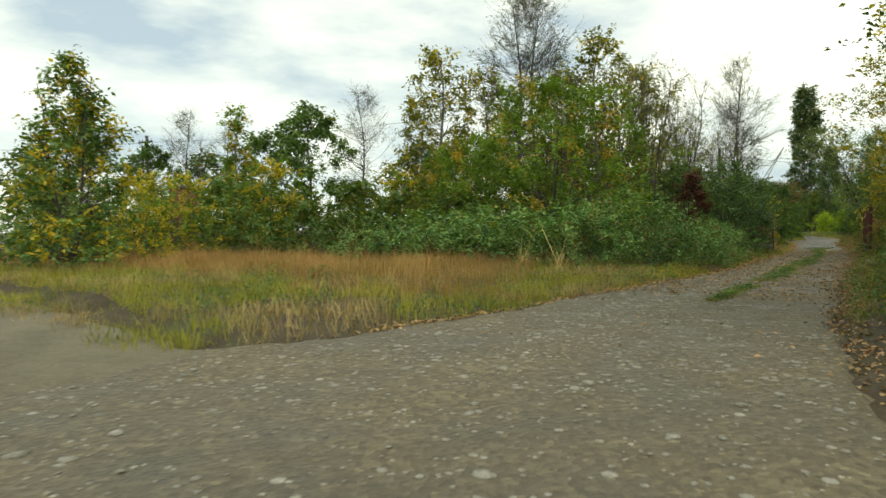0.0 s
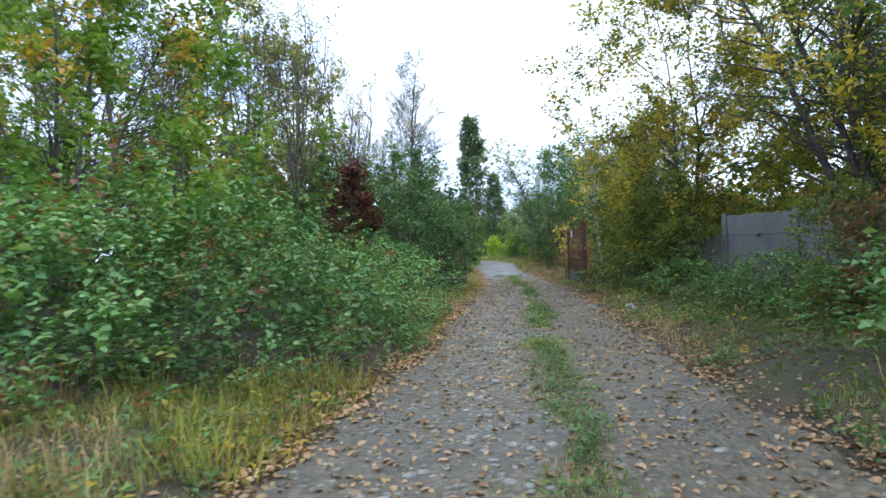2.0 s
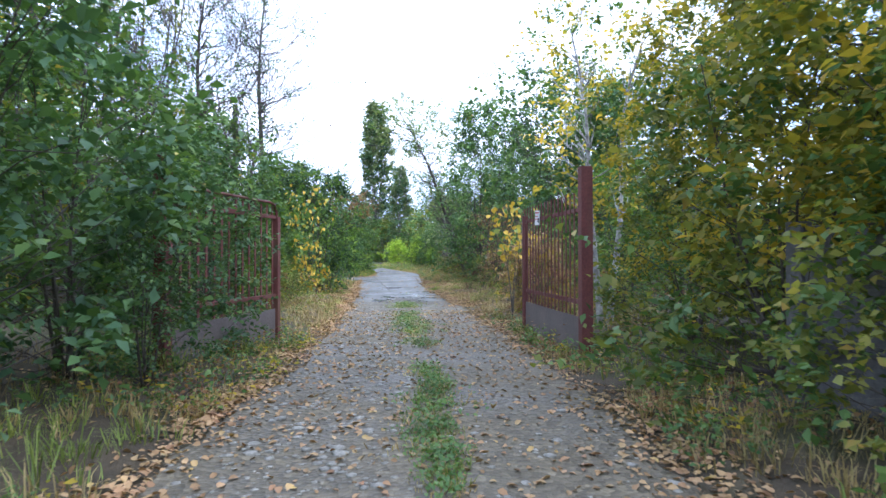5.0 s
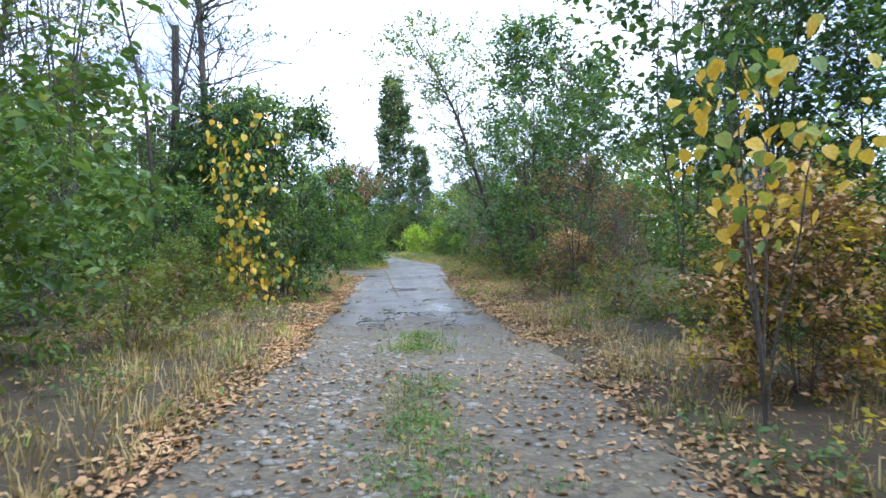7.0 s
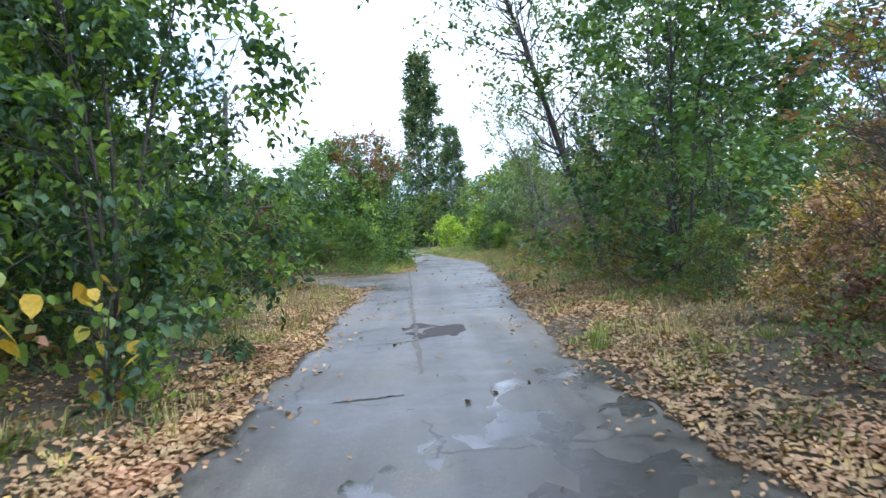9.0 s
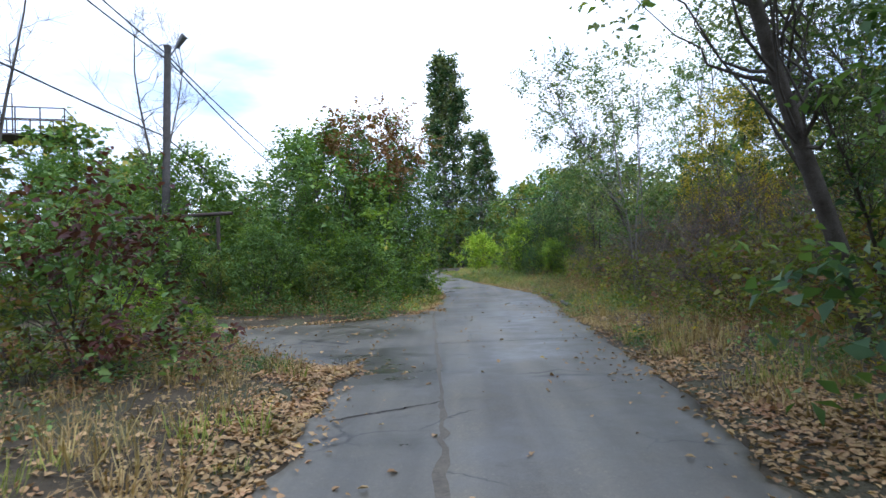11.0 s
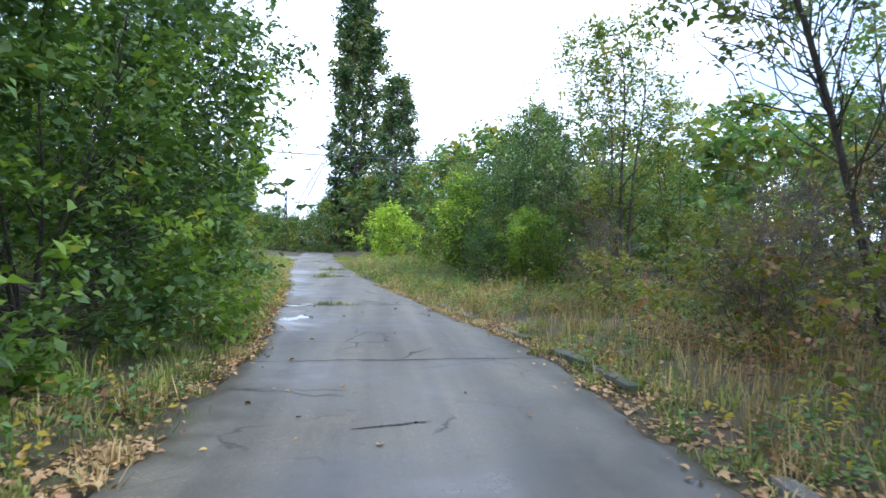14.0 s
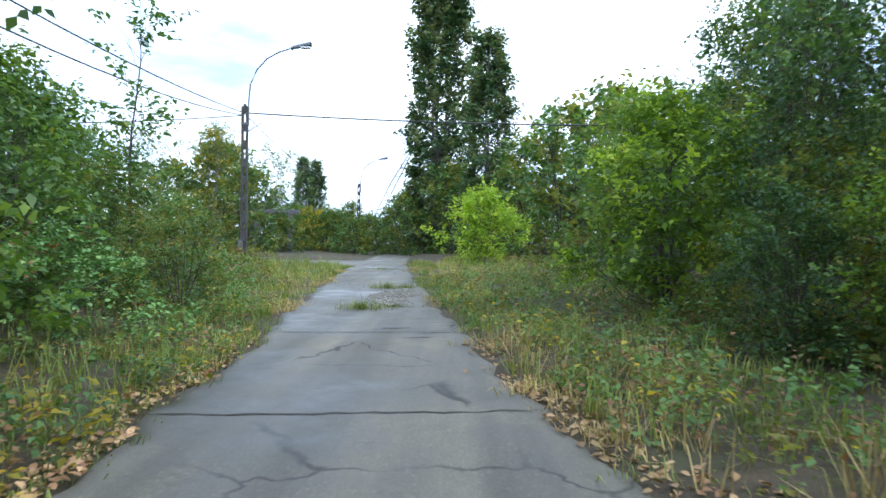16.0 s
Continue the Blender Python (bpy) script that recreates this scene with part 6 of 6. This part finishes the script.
def street_lamp():
    g = tagged(new("street_lamp"), "street lamp on a slotted concrete mast with a curved arm", "street lamp", "street lamps along the lane")
    for sx in (-0.10, 0.10):
        part("mast_rail", box(bmesh.new(), sx - 0.045, sx + 0.045, -0.07, 0.07, -0.1, 7.05, 0.01), M_POLE, g)
    for k in range(9):
        part("mast_rung", box(bmesh.new(), -0.055, 0.055, -0.06, 0.06, 0.35 + k * 0.8, 0.75 + k * 0.8, 0.008), M_POLE, g)
    arc = [(0.16, 0, 6.2), (0.16, 0, 7.3), (0.22, 0, 8.0), (0.5, 0, 8.65), (0.95, 0, 9.15), (1.5, 0, 9.45), (2.05, 0, 9.62)]
    part("arm", tube_mesh("arm", [(arc, 0.04, 0.03)], M_STEEL, 8), M_STEEL, g, "curved steel arm")
    head = [(2.0, 0, 9.60), (2.15, 0, 9.66), (2.45, 0, 9.72), (2.75, 0, 9.78), (2.9, 0, 9.80)]
    hd = part("lamp_head", tube_mesh("lamp_head", [(head, 0.07, 0.12)], M_STEEL, 10), M_STEEL, g, "grey oval lamp head")
    part("lens", box(bmesh.new(), 2.45, 2.85, -0.09, 0.09, 9.60, 9.68, 0.02), M_WHITE, hd)
    part("stay", tube_mesh("stay", [([(0.1, 0, 5.9), (0.45, 0, 6.15), (0.75, 0, 6.35)], 0.025, 0.02)], M_STEEL, 6), M_STEEL, g)
    part("clamp", box(bmesh.new(), -0.17, 0.17, -0.09, 0.09, 6.25, 6.33, 0.006), M_STEEL, g)
    part("meter_box", box(bmesh.new(), -0.2, 0.0, -0.2, -0.075, 0.7, 1.15, 0.01), M_STEEL, g, "small rusty meter box")
    return g


lamp_a = street_lamp()
lamp_a.matrix_basis = Matrix.LocRotScale((-6.75, 67.8, float(land(np.array(67.8)))), None, (0.89, 0.89, 0.89))
copy_thing(lamp_a, Matrix.Translation((-7.2, 101.5, float(land(np.array(101.5))) - 0.02)))


def wire(a, b, sag, label, r=0.012):
    k = np.linspace(0, 1, 24)
    a, b = np.array(a, float), np.array(b, float)
    p = a[None] + (b - a)[None] * k[:, None]
    p[:, 2] -= sag * 4 * k * (1 - k)
    return tagged(new("overhead_wire", tube_mesh("overhead_wire", [(p, r, r)], M_CABLE, 5)), label, "wire")


wire((-6.5, 19.6, 8.2), (-7.1, 33.6, 7.3), 0.2, "black overhead wire between two poles", 0.02)
wire((-6.6, 19.6, 7.9), (-7.1, 33.6, 7.15), 0.3, "black overhead wire between two poles", 0.02)
wire((-7.1, 33.6, 7.3), (-6.8, 67.8, 6.3), 1.0, "black overhead wire along the lane", 0.02)
wire((-7.05, 33.6, 7.15), (-6.8, 67.8, 6.2), 1.5, "black overhead wire along the lane", 0.02)
wire((-6.8, 67.8, 6.3), (-7.2, 101.5, 6.3), 1.0, "black overhead wire along the lane", 0.02)
wire((-6.5, 19.6, 7.9), (15.0, 15.6, 5.1), 0.5, "black overhead wire across the lane", 0.014)
wire((-6.8, 67.8, 6.3), (24.0, 70.0, 7.0), 0.5, "black overhead wire across the lane", 0.03)
wire((-6.8, 67.8, 6.2), (-32.0, 62.0, 6.4), 0.9, "black overhead wire over the yard", 0.022)
wire((-7.15, 33.6, 5.0), (-10.5, 19.0, 7.6), 0.3, "thick black service cable", 0.022)
wire((-7.15, 33.6, 5.0), (-4.4, 40.0, 2.4), 0.3, "thick black service cable", 0.022)
wire((-44.0, -9.9, 8.4), (-11.3, 11.0, 13.4), 1.0, "thin overhead wire over the meadow")
wire((-44.0, -9.9, 8.4), (-70.0, -24.0, 8.6), 0.6, "thin overhead wire over the meadow")

pipe = tagged(new("steam_pipe"), "rusty horizontal pipe on low supports", "pipe")
pipe.matrix_basis = Matrix.Translation((0, 33.1, float(land(np.array(33.1)))))
M_PIPE = rough_mat("rusty_pipe", (0.045, 0.035, 0.030), (0.085, 0.060, 0.048), 3.0, 0.8, 0.004)
part("tube", tube_mesh("tube", [([(-8.3, 0.1, 2.74), (-5.2, 0, 2.78)], 0.05, 0.05)], M_PIPE, 10), M_PIPE, pipe)
for sx in (-8.0, -5.6):
    part("support", box(bmesh.new(), sx - 0.04, sx + 0.04, 0.0, 0.08, -0.1, 2.70, 0.006), M_PIPE, pipe)

platform = tagged(new("steel_platform"), "rusty steel platform with railings above the bushes", "platform")
platform.matrix_basis = Matrix.LocRotScale((-17.9, 44.4, float(land(np.array(44.4)))), Euler((0, 0, radians(20))), None)
part("deck", box(bmesh.new(), -2.2, 1.6, -1.2, 1.2, 7.25, 7.33, 0.01), M_PIPE, platform)
for sx in (-2.1, 1.5):
    for sy in (-1.1, 1.1):
        part("leg", box(bmesh.new(), sx - 0.08, sx + 0.08, sy - 0.08, sy + 0.08, -0.1, 7.249, 0.006), M_PIPE, platform)
for sy in (-1.16, 1.16):
    for k in range(5):
        px = -2.15 + k * 0.925
        part("railing_post", tube_mesh("railing_post", [([(px, sy, 7.33), (px, sy, 8.45)], 0.03, 0.03)], M_PIPE, 6), M_PIPE, platform)
    for rz in (7.9, 8.45):
        part("rail", tube_mesh("rail", [([(-2.15, sy, rz), (1.55, sy, rz)], 0.028, 0.028)], M_PIPE, 6), M_PIPE, platform)
for sx in (-2.15, 1.55):
    for rz in (7.9, 8.45):
        part("rail", tube_mesh("rail", [([(sx, -1.16, rz), (sx, 1.16, rz)], 0.028, 0.028)], M_PIPE, 6), M_PIPE, platform)
part("hoop", tube_mesh("hoop", [([(-1.4, -1.16, 7.33), (-1.4, -1.16, 9.0), (-0.4, -1.16, 9.0), (-0.4, -1.16, 7.33)], 0.03, 0.03)], M_PIPE, 6), M_PIPE, platform)

# ---- things far off ----
chimney = tagged(new("brick_pillar"), "old brick pillar with a flat concrete cap", "pillar")
chimney.matrix_basis = Matrix.Translation((-31.8, -16.5, 0.05))
part("shaft", box(bmesh.new(), -0.55, 0.55, -0.55, 0.55, -0.1, 4.0, 0.02), M_BRICK, chimney)
part("cap", box(bmesh.new(), -0.66, 0.66, -0.66, 0.66, 4.001, 4.15, 0.02), M_CONCRETE, chimney)
portal = tagged(new("concrete_portal"), "ruined concrete portal frame in the scrub", "frame")
portal.matrix_basis = Matrix.Translation((-11.2, 88.0, 0.35))
for sx in (-1.2, 1.2):
    part("column", box(bmesh.new(), sx - 0.16, sx + 0.16, -0.16, 0.16, -0.2, 2.9, 0.02), M_CONCRETE, portal)
part("beam", box(bmesh.new(), -1.8, 1.8, -0.18, 0.18, 2.901, 3.2, 0.02), M_CONCRETE, portal)
crane = tagged(new("lattice_boom"), "distant steel lattice boom against the sky", "crane")
crane.matrix_basis = Matrix.Translation((-11.0, 190.0, 0.5))
items = [([(-9, 0, 0), (-2, 0, 14.5), (5, 0, 26)], 0.16, 0.12), ([(-7.6, 0, 0), (-0.8, 0, 14.2), (5, 0, 26)], 0.16, 0.12)]
part("chord", tube_mesh("chord", items[:1], M_STEEL, 5), M_STEEL, crane)
part("chord", tube_mesh("chord", items[1:], M_STEEL, 5), M_STEEL, crane)
lace = []
for k in range(14):
    t = k / 14
    lace.append(([(-9 + 14 * t, 0, 26 * t + 1.2 * math.sin(3.14 * t)), (-7.6 + 12.6 * min(t + 0.05, 1), 0, 26 * min(t + 0.05, 1))], 0.07, 0.07))
for item in lace:
    part("lacing", tube_mesh("lacing", [item], M_STEEL, 4), M_STEEL, crane)

M_ROOF = rough_mat("dark_roofing", (0.045, 0.045, 0.052), (0.085, 0.085, 0.095), 2.0, 0.8, 0.01)
house = tagged(new("small_house"), "small grey house with a dark pitched roof behind trees", "house")
house.matrix_basis = Matrix.LocRotScale((22.4, 33.5, float(land(np.array(30.0)))), Euler((0, 0, radians(18))), None)
part("wall", box(bmesh.new(), -3.5, 3.5, -3, 3, -0.1, 3.6, 0.02), M_CONCRETE, house)
for sx in (-1, 1):
    slope = box(bmesh.new(), -2.35, 2.35, -3.4, 3.4, -0.06, 0.06, 0.01)
    bmesh.ops.rotate(slope, cent=(0, 0, 0), matrix=Matrix.Rotation(sx * radians(31), 3, "Y"), verts=slope.verts)
    bmesh.ops.translate(slope, vec=(sx * 2.0, 0, 4.78), verts=slope.verts)
    part("roof", slope, M_ROOF, house)
gable = bmesh.new()
for gy in (-2.98, 2.98):
    tri = [gable.verts.new(c) for c in ((-3.5, gy, 3.6), (3.5, gy, 3.6), (0, gy, 5.75))]
    gable.faces.new(tri)
part("gable", gable, M_CONCRETE, house)

# ---- kerb stones ----
M_KERB = rough_mat("mossy_concrete", (0.075, 0.072, 0.060), (0.17, 0.165, 0.145), 2.5, 0.92, 0.012, (0.060, 0.068, 0.035), 25.0)
kerb_mesh = None
for k in range(13):
    y = 33.6 + k * 1.02
    if k in (2, 3, 6, 8, 11, 12):
        continue
    x = float(np.interp(y, EDGE_Y, EDGE_R)) + 0.22
    yaw = math.atan2(float(np.interp(y + 0.5, EDGE_Y, EDGE_R) - np.interp(y - 0.5, EDGE_Y, EDGE_R)), 1.0)
    if kerb_mesh is None:
        first = part("kerb_stone", box(bmesh.new(), -0.075, 0.075, -0.49, 0.49, -0.18, 0.065, 0.03), M_KERB, None)
        kerb_mesh = first.data
        ob = first
    else:
        ob = new("kerb_stone", kerb_mesh)
    tagged(ob, "worn concrete kerb stone half sunk in leaves", "kerb stone", "kerb stones along the lane")
    ob.matrix_basis = Matrix.LocRotScale((x, y, float(land(np.array(y))) + rg.uniform(-0.02, 0.03)), Euler((rg.uniform(-0.03, 0.03), rg.uniform(-0.1, 0.1), -yaw + rg.uniform(-0.04, 0.04))), None)

# ---- litter bag ----
bm = bmesh.new()
bmesh.ops.create_icosphere(bm, subdivisions=3, radius=0.115)
for v in bm.verts:
    n = noise.noise(v.co * 9) * 0.05 + noise.noise(v.co * 22) * 0.02
    v.co += v.co.normalized() * n
    v.co.z = max(v.co.z * 0.75, -0.06)
M_BAG = rough_mat("white_plastic", (0.26, 0.26, 0.26), (0.44, 0.44, 0.44), 6.0, 0.4, 0.01)
me = bpy.data.meshes.new("plastic_bag")
bm.to_mesh(me)
bm.free()
me.materials.append(M_BAG)
bag = tagged(new("plastic_bag", me), "crumpled white plastic bag on the verge", "bag")
bag.location = (2.25, -13.3, float(ground_z(np.array(2.25), np.array(-13.3))) + 0.05)


# ---- large-leaved saplings ----
def heart_leaf(mat):
    bm = bmesh.new()
    pts = [(0, 0), (0.30, 0.02), (0.45, 0.30), (0.36, 0.62), (0, 1.0), (-0.36, 0.62), (-0.45, 0.30), (-0.30, 0.02)]
    vs = [bm.verts.new((px, py - 0.05, 0.10 * abs(px) - 0.12 * py * py)) for px, py in pts]
    mid = bm.verts.new((0, 0.42, -0.03))
    for i in range(8):
        bm.faces.new((vs[i], vs[(i + 1) % 8], mid))
    me = bpy.data.meshes.new("leaf")
    bm.to_mesh(me)
    bm.free()
    me.materials.append(mat)
    return me


def gold_leaf_mat(name, a, b, c):
    m, n, l, p = nodes_of(name)
    oi = n.new("ShaderNodeObjectInfo")
    r = ramp(n, [(0.0, a), (0.7, b), (1.0, c)])
    l.new(oi.outputs["Random"], r.inputs[0])
    t = noise_tex(n, l, 5.0, 4)
    r2 = ramp(n, [(0.4, (0.8, 0.75, 0.7)), (0.6, (1.1, 1.1, 1.0))])
    l.new(t.outputs[0], r2.inputs[0])
    col = mix_rgb(n, l, r.outputs[0], r2.outputs[0], 0.7, "MULTIPLY")
    l.new(col, p.inputs["Base Color"])
    p.inputs["Roughness"].default_value = 0.5
    tr = n.new("ShaderNodeBsdfTranslucent")
    l.new(col, tr.inputs[0])
    mx = n.new("ShaderNodeMixShader")
    mx.inputs[0].default_value = 0.4
    l.new(p.outputs[0], mx.inputs[1])
    l.new(tr.outputs[0], mx.inputs[2])
    l.new(mx.outputs[0], n["Material Output"].inputs[0])
    return m


M_BIGGOLD = gold_leaf_mat("big_golden_leaf", (0.60, 0.40, 0.03), (0.72, 0.50, 0.05), (0.40, 0.44, 0.06))
LEAF_GOLD = heart_leaf(M_BIGGOLD)
M_BIGGREEN = gold_leaf_mat("big_green_leaf", (0.10, 0.18, 0.04), (0.17, 0.27, 0.05), (0.30, 0.34, 0.05))
LEAF_GREEN = heart_leaf(M_BIGGREEN)


def sapling(x, y, h, r, count, label, seed, low=0.25, leaf=0.15, green=0.12):
    rng = np.random.default_rng(seed)
    g = tagged(new("mulberry_sapling"), label, "sapling")
    g.matrix_basis = Matrix.Translation((x, y, float(ground_z(np.array(x), np.array(y)))))
    items, spots = [], []
    for s in range(5):
        a = rng.uniform(0, 6.28)
        tip = np.array([math.cos(a) * r * rng.uniform(0.3, 1.0), math.sin(a) * r * rng.uniform(0.3, 1.0), h * rng.uniform(0.75, 1.0)])
        k = np.linspace(0, 1, 8)[:, None]
        p = tip[None] * np.concatenate([k ** 1.4, k ** 1.4, k], axis=1) + rng.normal(0, 0.03, (8, 3)) * k
        items.append((p, 0.011, 0.003))
        spots.append(p)
    part("stem", tube_mesh("stem", items, M_BARK, 6), M_BARK, g)
    for i in range(count):
        p = spots[rng.integers(5)]
        k = rng.uniform(low, 1.0) * 7
        c = np.array([np.interp(k, np.arange(8), p[:, j]) for j in range(3)]) + rng.normal(0, 0.19, 3)
        ob = new("leaf", LEAF_GREEN if rng.random() < green else LEAF_GOLD)
        ob.parent = g
        s = leaf * rng.uniform(0.65, 1.25)
        ob.matrix_basis = Matrix.LocRotScale(Vector(c), Euler((rng.uniform(-1.9, -0.5), rng.uniform(-0.5, 0.5), rng.uniform(0, 6.28))), (s, s, s))
    return g


sapling(-2.1, 10.1, 3.7, 0.85, 300, "leaning sapling with large golden leaves", 501, 0.08, 0.122, 0.28)
sapling(3.2, 2.1, 2.9, 0.6, 150, "sapling with large yellow leaves beside the gate", 502, 0.62, 0.105, 0.3)
sapling(-1.6, 12.7, 1.1, 0.55, 70, "low sapling with green and yellow leaves under the vine tree", 503, 0.15, 0.11, 0.7)
sapling(-1.95, 11.5, 1.2, 0.6, 60, "low sapling with green and yellow leaves on the verge", 504, 0.2, 0.14, 0.65)


# ---- fallen branches by the paved bay ----
def fallen_branch(x, y, ang, ln, label, seed):
    rng = np.random.default_rng(seed)
    k = np.linspace(0, 1, 8)
    base = np.stack([x + math.cos(ang) * ln * k, y + math.sin(ang) * ln * k + 0.08 * np.sin(k * 6), 0.06 + 0.22 * np.sin(k * 3.0)], axis=1)
    base[:, 2] += ground_z(base[:, 0], base[:, 1])
    items = [(base, 0.022, 0.006)]
    for j in range(6):
        p = base[1 + j]
        e = p + np.array([rng.normal(0, 0.3), rng.normal(0, 0.3), rng.uniform(0.05, 0.35)])
        items.append((np.array([p, (p + e) / 2 + rng.normal(0, 0.04, 3), e]), 0.009, 0.003))
    return tagged(new("fallen_branch", tube_mesh("fallen_branch", items, M_PALEBARK, 5)), label, "branch")


fallen_branch(-4.6, 24.6, 0.3, 1.9, "dry fallen branch on the leafy ground", 601)
fallen_branch(-5.4, 26.0, -0.2, 2.1, "dry fallen branch with thin twigs", 602)
fallen_branch(-4.2, 25.4, 0.7, 1.2, "dry fallen branch on the leafy ground", 603)
